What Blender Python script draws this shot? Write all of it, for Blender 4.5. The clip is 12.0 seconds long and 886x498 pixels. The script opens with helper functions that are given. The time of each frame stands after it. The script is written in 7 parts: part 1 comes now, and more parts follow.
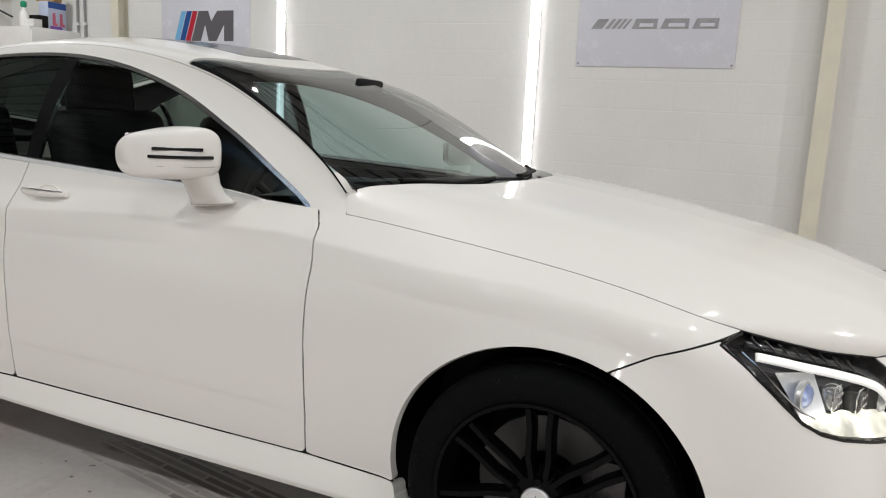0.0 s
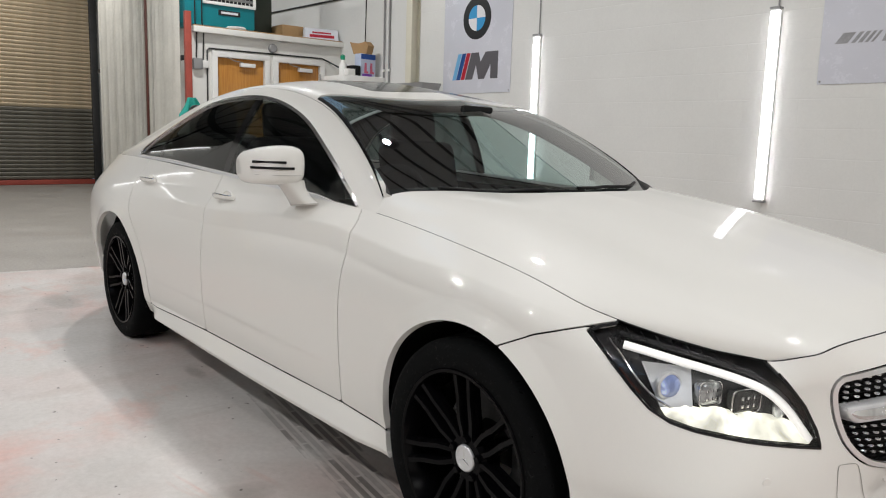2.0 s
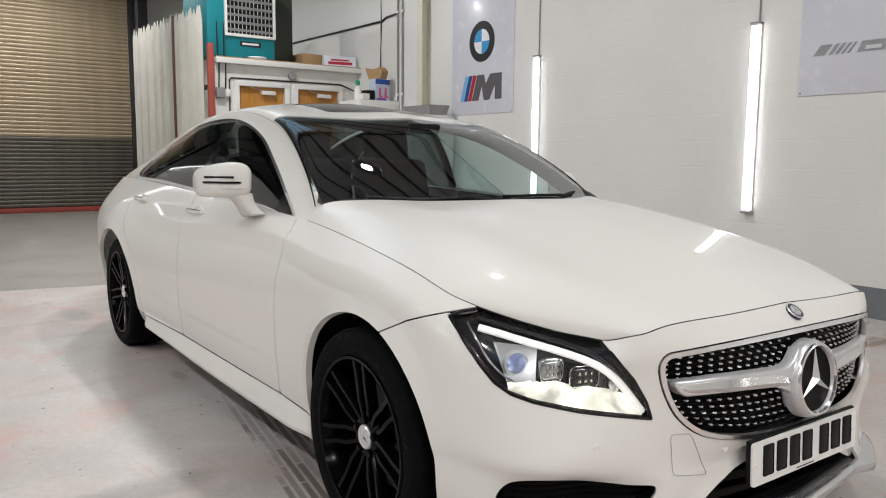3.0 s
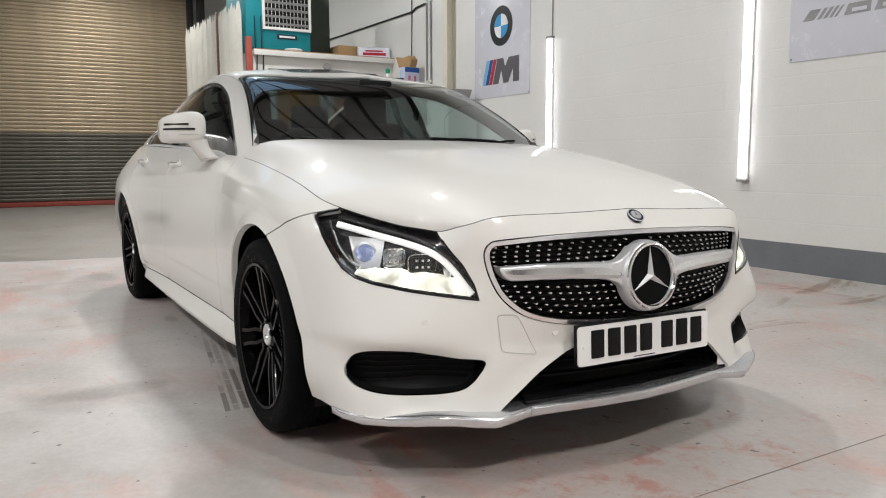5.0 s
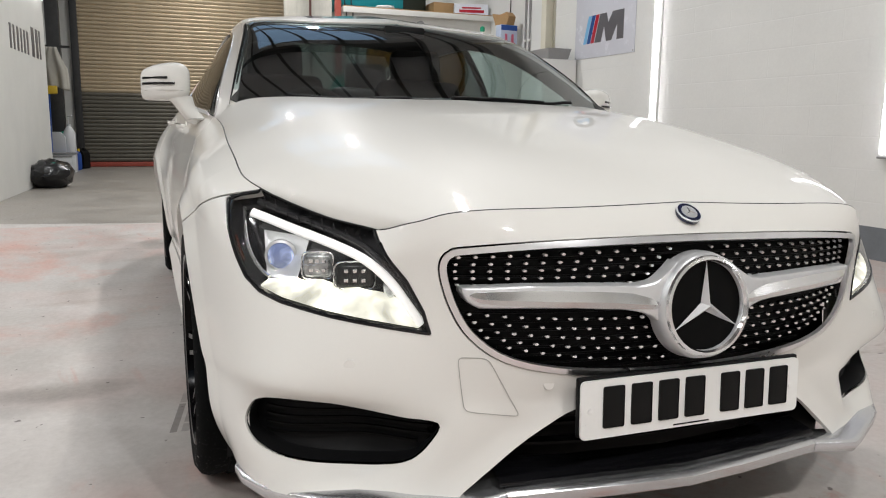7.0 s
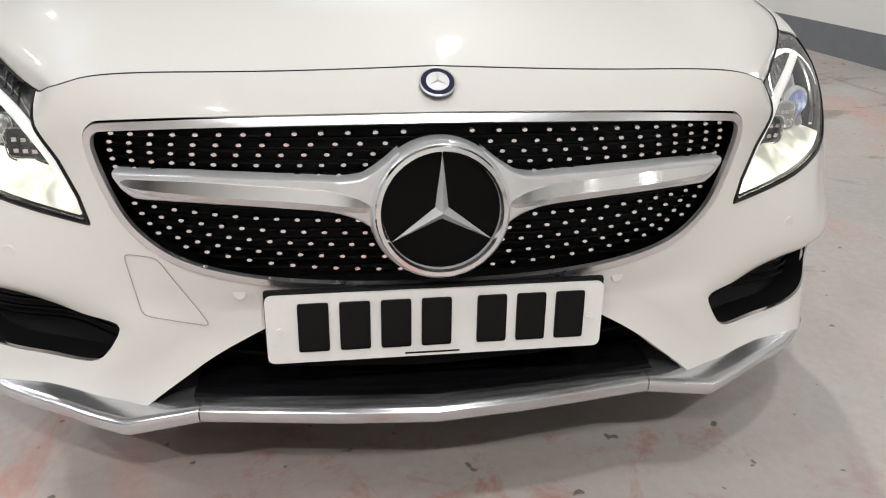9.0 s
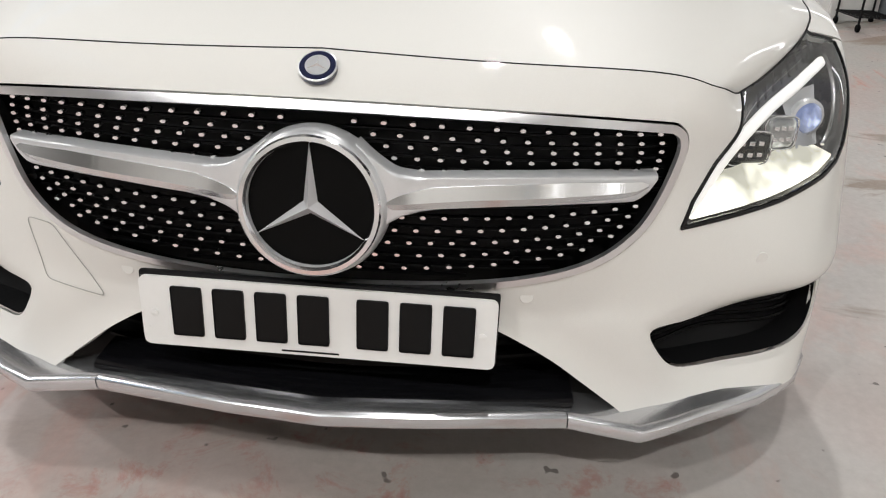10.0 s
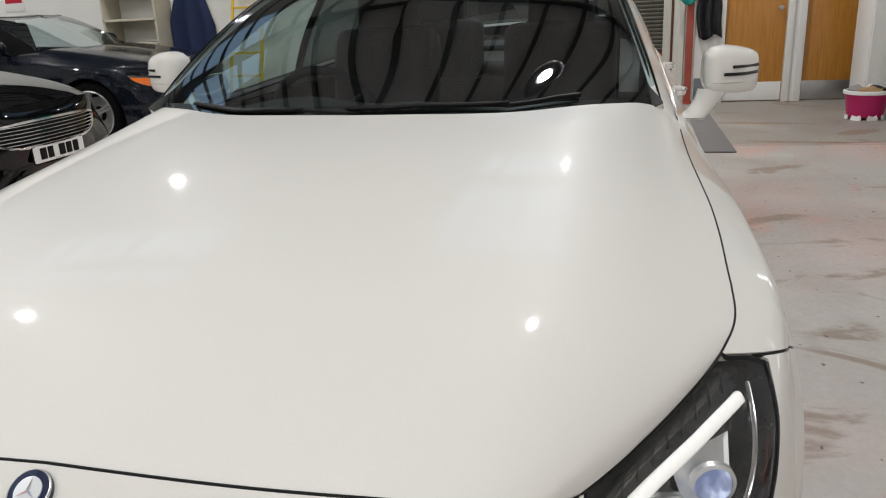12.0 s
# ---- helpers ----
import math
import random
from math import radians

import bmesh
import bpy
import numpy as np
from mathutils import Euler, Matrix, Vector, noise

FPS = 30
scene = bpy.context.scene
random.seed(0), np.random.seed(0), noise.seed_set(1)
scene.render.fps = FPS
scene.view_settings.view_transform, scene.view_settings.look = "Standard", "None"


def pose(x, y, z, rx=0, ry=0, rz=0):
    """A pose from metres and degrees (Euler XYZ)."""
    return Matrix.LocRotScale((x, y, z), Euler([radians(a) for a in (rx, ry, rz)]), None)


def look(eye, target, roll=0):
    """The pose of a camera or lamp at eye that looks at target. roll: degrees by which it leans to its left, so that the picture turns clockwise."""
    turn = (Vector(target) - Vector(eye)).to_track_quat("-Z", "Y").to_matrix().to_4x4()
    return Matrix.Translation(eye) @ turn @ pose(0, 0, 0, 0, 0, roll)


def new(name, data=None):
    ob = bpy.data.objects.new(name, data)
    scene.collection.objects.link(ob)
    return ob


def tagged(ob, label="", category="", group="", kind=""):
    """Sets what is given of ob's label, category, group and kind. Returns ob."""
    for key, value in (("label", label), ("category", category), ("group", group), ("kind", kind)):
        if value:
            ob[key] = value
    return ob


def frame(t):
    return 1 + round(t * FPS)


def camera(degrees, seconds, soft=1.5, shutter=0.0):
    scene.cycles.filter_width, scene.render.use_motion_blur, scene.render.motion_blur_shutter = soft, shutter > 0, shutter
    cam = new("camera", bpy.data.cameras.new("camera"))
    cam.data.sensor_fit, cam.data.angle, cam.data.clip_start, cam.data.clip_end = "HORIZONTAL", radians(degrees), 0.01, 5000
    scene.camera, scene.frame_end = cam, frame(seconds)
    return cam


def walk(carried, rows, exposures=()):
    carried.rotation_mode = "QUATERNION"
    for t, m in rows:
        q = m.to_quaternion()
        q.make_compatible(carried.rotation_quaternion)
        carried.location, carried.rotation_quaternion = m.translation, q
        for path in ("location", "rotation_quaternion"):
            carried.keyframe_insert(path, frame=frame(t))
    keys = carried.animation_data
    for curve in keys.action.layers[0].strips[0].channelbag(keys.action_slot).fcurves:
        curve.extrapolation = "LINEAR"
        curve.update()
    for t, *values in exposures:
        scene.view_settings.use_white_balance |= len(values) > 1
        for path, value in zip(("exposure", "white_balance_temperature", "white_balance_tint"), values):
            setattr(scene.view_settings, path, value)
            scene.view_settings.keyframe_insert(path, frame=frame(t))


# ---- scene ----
cam = camera(60.9, 12.0, soft=1.1)
PATH = [
    (0, (0.447, -2.391, 1.171), (-0.375, -0.601, 0.824), 2.8),
    (0.5, (0.701, -2.28, 1.167), (-0.428, -0.667, 0.813), 1.5),
    (1, (0.92, -2.252, 1.16), (-0.387, -0.779, 0.812), 1.3),
    (1.5, (1.183, -2.273, 1.168), (-0.231, -0.898, 0.835), 1.7),
    (2, (1.409, -2.12, 1.165), (-0.116, -0.861, 0.866), 1.7),
    (2.5, (1.597, -1.997, 1.145), (0.018, -0.799, 0.883), 0.9),
    (3, (1.855, -1.928, 1.139), (0.247, -0.764, 0.897), 0.5),
    (3.2, (1.938, -1.891, 1.148), (0.317, -0.744, 0.907), 0.2),
    (4.8, (2.391, -1.652, 0.906), (0.69, -0.622, 0.689), -0.1),
    (5, (2.422, -1.604, 0.901), (0.709, -0.599, 0.666), -0.2),
    (5.5, (2.408, -1.439, 0.871), (0.676, -0.467, 0.63), -0.1),
    (6, (2.292, -1.301, 0.89), (0.532, -0.383, 0.644), 0.1),
    (6.5, (2.082, -1.15, 0.909), (0.28, -0.323, 0.654), 0.4),
    (6.7, (2.038, -1.087, 0.902), (0.215, -0.308, 0.639), 0.3),
    (8.3, (1.856, -0.422, 0.896), (0.023, -0.013, 0.21), 1.4),
    (8.5, (1.853, -0.359, 0.911), (0.029, 0.018, 0.182), 1.1),
    (9, (1.863, -0.142, 0.951), (0.053, 0.13, 0.147), 0.6),
    (9.5, (1.836, 0.043, 0.944), (0.023, 0.183, 0.112), 0.9),
    (10, (1.779, 0.254, 0.945), (-0.026, 0.117, 0.095), 1.6),
    (10.5, (1.741, 0.495, 0.981), (-0.051, 0.122, 0.176), 1.3),
    (11, (1.676, 0.67, 1.107), (-0.125, 0.153, 0.408), -0.8),
    (11.5, (1.602, 0.696, 1.155), (-0.216, 0.188, 0.494), -2.8),
    (12, (1.376, 0.628, 1.222), (-0.472, 0.178, 0.603), -3.0),
]
walk(cam, [(t, look(eye, target, roll)) for t, eye, target, roll in PATH],
     [(0.0, -1.08), (1.5, -1.10), (2.5, -1.14), (3.2, -1.12), (5.0, -1.02), (6.5, -1.02), (8.5, -1.0), (9.5, -0.93), (10.5, -0.96), (11.0, -1.06), (12.0, -1.18)])

# ---- light ----
world = bpy.data.worlds.new("dusk_sky")
scene.world = world
world.use_nodes = True
world.node_tree.nodes["Background"].inputs[0].default_value = (0.25, 0.38, 0.55, 1)
world.node_tree.nodes["Background"].inputs[1].default_value = 2.6
scene.view_settings.exposure = -1.02


# ---- materials ----
def material(name, base, rough=0.5, metal=0.0, coat=0.0, spec=0.5):
    m = bpy.data.materials.new(name)
    m.use_nodes = True
    b = m.node_tree.nodes["Principled BSDF"]
    b.inputs["Base Color"].default_value = (*base, 1)
    b.inputs["Roughness"].default_value = rough
    b.inputs["Metallic"].default_value = metal
    b.inputs["Coat Weight"].default_value = coat
    b.inputs["Coat Roughness"].default_value = 0.02
    b.inputs["Specular IOR Level"].default_value = spec
    return m


def bsdf(m):
    return m.node_tree.nodes["Principled BSDF"]


def noise_node(m, scale, detail=4.0, rough=0.6, stretch=None, distort=0.0):
    nt = m.node_tree
    co = nt.nodes.new("ShaderNodeTexCoord")
    n = nt.nodes.new("ShaderNodeTexNoise")
    n.inputs["Scale"].default_value = scale
    n.inputs["Detail"].default_value = detail
    n.inputs["Roughness"].default_value = rough
    n.inputs["Distortion"].default_value = distort
    if stretch:
        mp = nt.nodes.new("ShaderNodeMapping")
        mp.inputs["Scale"].default_value = stretch
        nt.links.new(co.outputs["Object"], mp.inputs["Vector"])
        nt.links.new(mp.outputs["Vector"], n.inputs["Vector"])
    else:
        nt.links.new(co.outputs["Object"], n.inputs["Vector"])
    return n.outputs["Fac"]


def ramp(m, fac, stops):
    r = m.node_tree.nodes.new("ShaderNodeValToRGB")
    while len(r.color_ramp.elements) < len(stops):
        r.color_ramp.elements.new(0.5)
    for e, (p, c) in zip(r.color_ramp.elements, stops):
        e.position = p
        e.color = (*c, 1) if len(c) == 3 else c
    m.node_tree.links.new(fac, r.inputs["Fac"])
    return r.outputs["Color"]


def blend(m, fac, a, b, mode="MIX"):
    nt = m.node_tree
    x = nt.nodes.new("ShaderNodeMix")
    x.data_type, x.blend_type = "RGBA", mode
    for value, i in ((fac, 0), (a, 6), (b, 7)):
        if isinstance(value, (int, float)):
            x.inputs[i].default_value = value
        elif isinstance(value, tuple):
            x.inputs[i].default_value = (*value, 1)
        else:
            nt.links.new(value, x.inputs[i])
    return x.outputs[2]


def math_node(m, op, a, b=0.0, clamp=False):
    n = m.node_tree.nodes.new("ShaderNodeMath")
    n.operation, n.use_clamp = op, clamp
    for value, i in ((a, 0), (b, 1)):
        if isinstance(value, (int, float)):
            n.inputs[i].default_value = value
        else:
            m.node_tree.links.new(value, n.inputs[i])
    return n.outputs[0]


def put_in(m, socket, value):
    m.node_tree.links.new(value, bsdf(m).inputs[socket])


def relief(m, height, strength=0.2, distance=0.01):
    b = m.node_tree.nodes.new("ShaderNodeBump")
    b.inputs["Strength"].default_value = strength
    b.inputs["Distance"].default_value = distance
    m.node_tree.links.new(height, b.inputs["Height"])
    m.node_tree.links.new(b.outputs["Normal"], bsdf(m).inputs["Normal"])


def mottled(name, base, rough=0.5, metal=0.0, coat=0.0, amount=0.12, scale=6.0, fine=60.0, bump=0.1):
    """A plain surface with two scales of wear in its colour, gloss and relief."""
    m = material(name, base, rough, metal, coat)
    big = noise_node(m, scale)
    small = noise_node(m, fine, 3.0)
    both = math_node(m, "ADD", math_node(m, "MULTIPLY", big, 0.65), math_node(m, "MULTIPLY", small, 0.35))
    lo = tuple(c * (1 - amount) for c in base)
    hi = tuple(min(1.0, c * (1 + amount)) for c in base)
    put_in(m, "Base Color", ramp(m, both, [(0.3, lo), (0.7, hi)]))
    put_in(m, "Roughness", math_node(m, "ADD", math_node(m, "MULTIPLY", both, 0.25), rough - 0.12, True))
    if bump:
        relief(m, both, bump, 0.004)
    return m


def glowing(name, colour, strength):
    m = material(name, colour, 0.4)
    bsdf(m).inputs["Emission Color"].default_value = (*colour, 1)
    bsdf(m).inputs["Emission Strength"].default_value = strength
    return m


def glass(name, tint, rough=0.0):
    m = material(name, tint, rough)
    bsdf(m).inputs["Transmission Weight"].default_value = 1.0
    bsdf(m).inputs["IOR"].default_value = 1.45
    return m


def thin_glass(name, tint, gloss_least=0.045):
    """One face of a thin pane: tinted clear, with a mirror-like gloss that grows at the edge-on view."""
    m = bpy.data.materials.new(name)
    m.use_nodes = True
    nt = m.node_tree
    nt.nodes.remove(nt.nodes["Principled BSDF"])
    mix = nt.nodes.new("ShaderNodeMixShader")
    clear = nt.nodes.new("ShaderNodeBsdfTransparent")
    gloss = nt.nodes.new("ShaderNodeBsdfGlossy")
    side = nt.nodes.new("ShaderNodeLayerWeight")
    side.inputs["Blend"].default_value = 0.5
    clear.inputs["Color"].default_value = (*tint, 1)
    gloss.inputs["Roughness"].default_value = 0.01
    grow = math_node(m, "POWER", side.outputs["Facing"], 4.5)
    nt.links.new(math_node(m, "ADD", math_node(m, "MULTIPLY", grow, 1 - gloss_least), gloss_least), mix.inputs[0])
    nt.links.new(clear.outputs[0], mix.inputs[1])
    nt.links.new(gloss.outputs[0], mix.inputs[2])
    nt.links.new(mix.outputs[0], nt.nodes["Material Output"].inputs["Surface"])
    return m


PAINT = material("pearl_white_paint", (0.80, 0.785, 0.735), 0.45, 0.0, 0.8, 0.15)
bsdf(PAINT).inputs["Coat Roughness"].default_value = 0.035
put_in(PAINT, "Base Color", ramp(PAINT, noise_node(PAINT, 900.0, 2.0), [(0.3, (0.74, 0.73, 0.69)), (0.7, (0.80, 0.79, 0.755))]))
BLACK_GLOSS = material("gloss_black_plastic", (0.005, 0.005, 0.006), 0.15, 0.0, 0.15, 0.3)
EMBLEM_BLACK = material("emblem_black", (0.003, 0.003, 0.003), 0.35, 0.0, 0.0, 0.08)
LAMP_GREY = mottled("smoked_lamp_housing", (0.035, 0.035, 0.037), 0.16, 0.3, 0.6, amount=0.25, bump=0)
BLACK = mottled("matt_black_plastic", (0.006, 0.006, 0.0065), 0.55, amount=0.3, fine=150)
bsdf(BLACK).inputs["Specular IOR Level"].default_value = 0.2
RUBBER = mottled("tyre_rubber", (0.0018, 0.0022, 0.0024), 0.5, amount=0.3, fine=90)
bsdf(RUBBER).inputs["Specular IOR Level"].default_value = 0.1
put_in(RUBBER, "Roughness", ramp(RUBBER, noise_node(RUBBER, 110.0, 2.0), [(0.62, (0.8, 0.8, 0.8)), (0.70, (0.12, 0.12, 0.12))]))
RIM = material("gloss_black_alloy", (0.0022, 0.0022, 0.0026), 0.16, 0.0, 0.07, 0.05)
CHROME = mottled("chrome", (0.83, 0.83, 0.84), 0.14, 1.0, amount=0.03, bump=0)
SATIN = mottled("satin_silver", (0.70, 0.71, 0.72), 0.34, 0.6, amount=0.06, bump=0)
STEEL = mottled("brushed_steel", (0.45, 0.45, 0.45), 0.4, 1.0, amount=0.15, fine=120, bump=0.05)
DISC_STEEL = mottled("dull_brake_steel", (0.10, 0.10, 0.10), 0.45, 0.8, amount=0.2, fine=120, bump=0.05)
ACRYLIC = glowing("lit_lamp_block", (0.95, 0.97, 0.90), 0.3)
put_in(ACRYLIC, "Emission Strength", ramp(ACRYLIC, noise_node(ACRYLIC, 1.0, 2.0, 0.5, (36.0, 36.0, 36.0), 0.3), [(0.36, (0.03, 0.03, 0.03)), (0.54, (0.22, 0.22, 0.22)), (0.68, (1.1, 1.1, 1.1))]))
bsdf(ACRYLIC).inputs["Base Color"].default_value = (0.32, 0.33, 0.34, 1)
bsdf(ACRYLIC).inputs["Metallic"].default_value = 0.8
bsdf(ACRYLIC).inputs["Roughness"].default_value = 0.2
bsdf(ACRYLIC).inputs["Coat Weight"].default_value = 1.0
SMOKED = mottled("smoked_lamp_block", (0.035, 0.036, 0.036), 0.15, 0.3, amount=0.3, fine=120, bump=0.05)
SCREEN_GLASS = thin_glass("car_glass", (0.66, 0.80, 0.82), 0.25)
SIDE_GLASS = thin_glass("green_side_glass", (0.80, 0.89, 0.84), 0.035)
TINTED = thin_glass("tinted_glass", (0.16, 0.19, 0.18), 0.05)
LENS = thin_glass("clear_lens", (0.97, 0.975, 0.975), 0.05)
LEATHER = mottled("black_leather", (0.008, 0.008, 0.009), 0.5, amount=0.2, fine=200, bump=0.2)
DASH = mottled("dashboard_vinyl", (0.014, 0.018, 0.020), 0.6, amount=0.15, fine=300, bump=0.15)
bsdf(LEATHER).inputs["Specular IOR Level"].default_value = 0.12
bsdf(DASH).inputs["Specular IOR Level"].default_value = 0.25
STAR = mottled("polished_star_metal", (0.82, 0.82, 0.83), 0.36, 0.55, amount=0.03, bump=0)
HEADLINER = mottled("headliner_cloth", (0.05, 0.05, 0.048), 0.8, amount=0.08, fine=220, bump=0.1)
LED_WHITE = glowing("led_white", (0.97, 0.97, 1.0), 10.0)
DRL = glowing("daytime_light", (0.9, 0.89, 0.86), 1.0)
BEAM = glowing("lamp_beam", (1.0, 0.97, 0.80), 2.2)
bsdf(BEAM).inputs["Base Color"].default_value = (0.3, 0.3, 0.27, 1)
put_in(BEAM, "Emission Strength", ramp(BEAM, noise_node(BEAM, 1.0, 2.0, 0.5, (16.0, 16.0, 9.0), 0.2), [(0.36, (0.7, 0.7, 0.7)), (0.50, (2.2, 2.2, 2.2)), (0.62, (5.0, 5.0, 5.0))]))
SIDE_REFLECTOR = mottled("smoked_red_reflector", (0.045, 0.012, 0.008), 0.25, amount=0.3, fine=200, bump=0.05)
BLUE_LENS = glowing("projector_blue", (0.70, 0.78, 1.0), 0.7)
put_in(BLUE_LENS, "Emission Strength", ramp(BLUE_LENS, noise_node(BLUE_LENS, 1.0, 2.0, 0.5, (30.0, 30.0, 30.0), 0.3), [(0.40, (0.15, 0.15, 0.15)), (0.55, (0.6, 0.6, 0.6)), (0.66, (2.2, 2.2, 2.2))]))
bsdf(BLUE_LENS).inputs["Base Color"].default_value = (0.16, 0.21, 0.42, 1)
bsdf(BLUE_LENS).inputs["Coat Weight"].default_value = 1.0
bsdf(BLUE_LENS).inputs["Roughness"].default_value = 0.05


# ---- mesh helpers ----
def thing(name, label="", category="", group="", kind="", m=None):
    ob = new(name)
    ob.empty_display_size = 0.1
    if m is not None:
        ob.matrix_basis = m
    return tagged(ob, label, category, group, kind)


def finish(me, mat, smooth, angle=32):
    me.materials.append(mat)
    if smooth:
        me.polygons.foreach_set("use_smooth", [True] * len(me.polygons))
        me.set_sharp_from_angle(angle=radians(angle))
    me.update()
    return me


def part(name, bm, mat, parent=None, label="", smooth=True, angle=32, m=None):
    me = bpy.data.meshes.new(name)
    bmesh.ops.recalc_face_normals(bm, faces=bm.faces)
    bm.to_mesh(me)
    bm.free()
    ob = new(name, finish(me, mat, smooth, angle))
    ob.parent = parent
    if m is not None:
        ob.matrix_basis = m
    if label:
        ob["label"] = label
    return ob


def sheet_part(name, verts, faces, mat, parent=None, label="", angle=32):
    me = bpy.data.meshes.new(name)
    me.from_pydata([tuple(v) for v in verts], [], [tuple(f) for f in faces])
    ob = new(name, finish(me, mat, True, angle))
    ob.parent = parent
    if label:
        ob["label"] = label
    return ob


def box(bm, c, s, bevel=0.0, m=None, seg=2):
    """A box with centre c and size s, bevelled."""
    r = bmesh.ops.create_cube(bm, size=1.0)
    vs = r["verts"]
    for v in vs:
        v.co = Vector((v.co.x * s[0], v.co.y * s[1], v.co.z * s[2]))
    if bevel:
        es = list({e for v in vs for e in v.link_edges})
        out = bmesh.ops.bevel(bm, geom=es, offset=bevel, segments=seg, profile=0.6, affect="EDGES")
        vs = list({v for f in out["faces"] for v in f.verts} | {v for v in vs if v.is_valid})
    t = Matrix.Translation(c) @ (m or Matrix.Identity(4))
    for v in vs:
        v.co = t @ v.co
    return bm


def boxed(c, s, bevel=0.0, m=None):
    return box(bmesh.new(), c, s, bevel, m)


def lathe(bm, profile, n=32, m=None, closed=False):
    """Turns (radius, height) pairs about z."""
    rings = []
    m = m or Matrix.Identity(4)
    for r, h in profile:
        rings.append([bm.verts.new(m @ Vector((r * math.cos(2 * math.pi * i / n), r * math.sin(2 * math.pi * i / n), h))) for i in range(n)])
    pairs = list(zip(rings, rings[1:])) + ([(rings[-1], rings[0])] if closed else [])
    for a, b in pairs:
        for i in range(n):
            bm.faces.new((a[i], a[(i + 1) % n], b[(i + 1) % n], b[i]))
    if not closed:
        for ring, r in ((rings[0], profile[0][0]), (rings[-1], profile[-1][0])):
            if r > 1e-5:
                bm.faces.new(ring)
    bmesh.ops.remove_doubles(bm, verts=bm.verts, dist=1e-6)
    return bm


def tube(bm, pts, r, n=8, cap=True):
    """A round bar along points."""
    pts = [Vector(p) for p in pts]
    rings = []
    up = Vector((0, 0, 1))
    for i, p in enumerate(pts):
        d = (pts[min(i + 1, len(pts) - 1)] - pts[max(i - 1, 0)]).normalized()
        side = d.cross(up)
        if side.length < 1e-3:
            side = d.cross(Vector((1, 0, 0)))
        side.normalize()
        top = side.cross(d)
        rr = r[i] if isinstance(r, (list, tuple)) else r
        rings.append([bm.verts.new(p + rr * (math.cos(2 * math.pi * k / n) * side + math.sin(2 * math.pi * k / n) * top)) for k in range(n)])
    for a, b in zip(rings, rings[1:]):
        for k in range(n):
            bm.faces.new((a[k], a[(k + 1) % n], b[(k + 1) % n], b[k]))
    if cap:
        bm.faces.new(rings[0])
        bm.faces.new(rings[-1])
    return bm


def ribbon(bm, pts, ups, w, h):
    """A rectangular bar along points: w across, h along the given up directions."""
    pts = [Vector(p) for p in pts]
    rings = []
    for i, p in enumerate(pts):
        d = (pts[min(i + 1, len(pts) - 1)] - pts[max(i - 1, 0)]).normalized()
        up = Vector(ups[i] if isinstance(ups, list) else ups).normalized()
        side = d.cross(up).normalized()
        up = side.cross(d)
        rings.append([bm.verts.new(p + a * side * w / 2 + b * up * h / 2) for a, b in ((-1, -1), (1, -1), (1, 0.4), (0.6, 1), (-0.6, 1), (-1, 0.4))])
    for a, b in zip(rings, rings[1:]):
        for k in range(6):
            bm.faces.new((a[k], a[(k + 1) % 6], b[(k + 1) % 6], b[k]))
    bm.faces.new(rings[0])
    bm.faces.new(rings[-1])
    return bm


def prism(bm, outline, depth, m=None, bevel=0.0):
    """An outline in xy, given thickness along z from 0 to depth."""
    m = m or Matrix.Identity(4)
    lo = [bm.verts.new(Vector((x, y, 0))) for x, y in outline]
    hi = [bm.verts.new(Vector((x, y, depth))) for x, y in outline]
    n = len(outline)
    faces = [bm.faces.new(lo[::-1]), bm.faces.new(hi)]
    for i in range(n):
        faces.append(bm.faces.new((lo[i], lo[(i + 1) % n], hi[(i + 1) % n], hi[i])))
    vs = lo + hi
    if bevel:
        es = [e for e in {e for f in faces[:2] for e in f.edges}]
        out = bmesh.ops.bevel(bm, geom=es, offset=bevel, segments=2, profile=0.6, affect="EDGES")
        vs = list({v for f in out["faces"] for v in f.verts} | {v for v in vs if v.is_valid})
    for v in vs:
        v.co = m @ v.co
    return bm


def cubic(knots, t):
    """A natural cubic spline through rows of knots at 0, 1, 2...; t: an array."""
    k = np.asarray(knots, float)
    flat = k.reshape(len(k), -1)
    n = len(flat)
    a = np.zeros((n, n))
    b = np.zeros_like(flat)
    a[0, 0] = a[-1, -1] = 1
    for i in range(1, n - 1):
        a[i, i - 1:i + 2] = 1, 4, 1
        b[i] = 6 * (flat[i + 1] - 2 * flat[i] + flat[i - 1])
    c = np.linalg.solve(a, b)
    i = np.clip(t.astype(int), 0, n - 2)
    f = (t - i)[:, None]
    out = flat[i] * (1 - f) + flat[i + 1] * f + ((1 - f) ** 3 - (1 - f)) * c[i] / 6 + (f ** 3 - f) * c[i + 1] / 6
    return out.reshape((len(t),) + k.shape[1:])


def loft(lines, nu, nv):
    """A smooth sheet over feature lines (each a row of points). Gives places, u and v as (nv, nu) arrays."""
    lines = np.asarray(lines, float)
    u = np.linspace(0, lines.shape[1] - 1, nu) if isinstance(nu, int) else nu
    v = np.linspace(0, lines.shape[0] - 1, nv)
    along = cubic(lines.transpose(1, 0, 2), u)
    net = cubic(along.transpose(1, 0, 2), v)
    uu, vv = np.meshgrid(u, v)
    return net, uu, vv


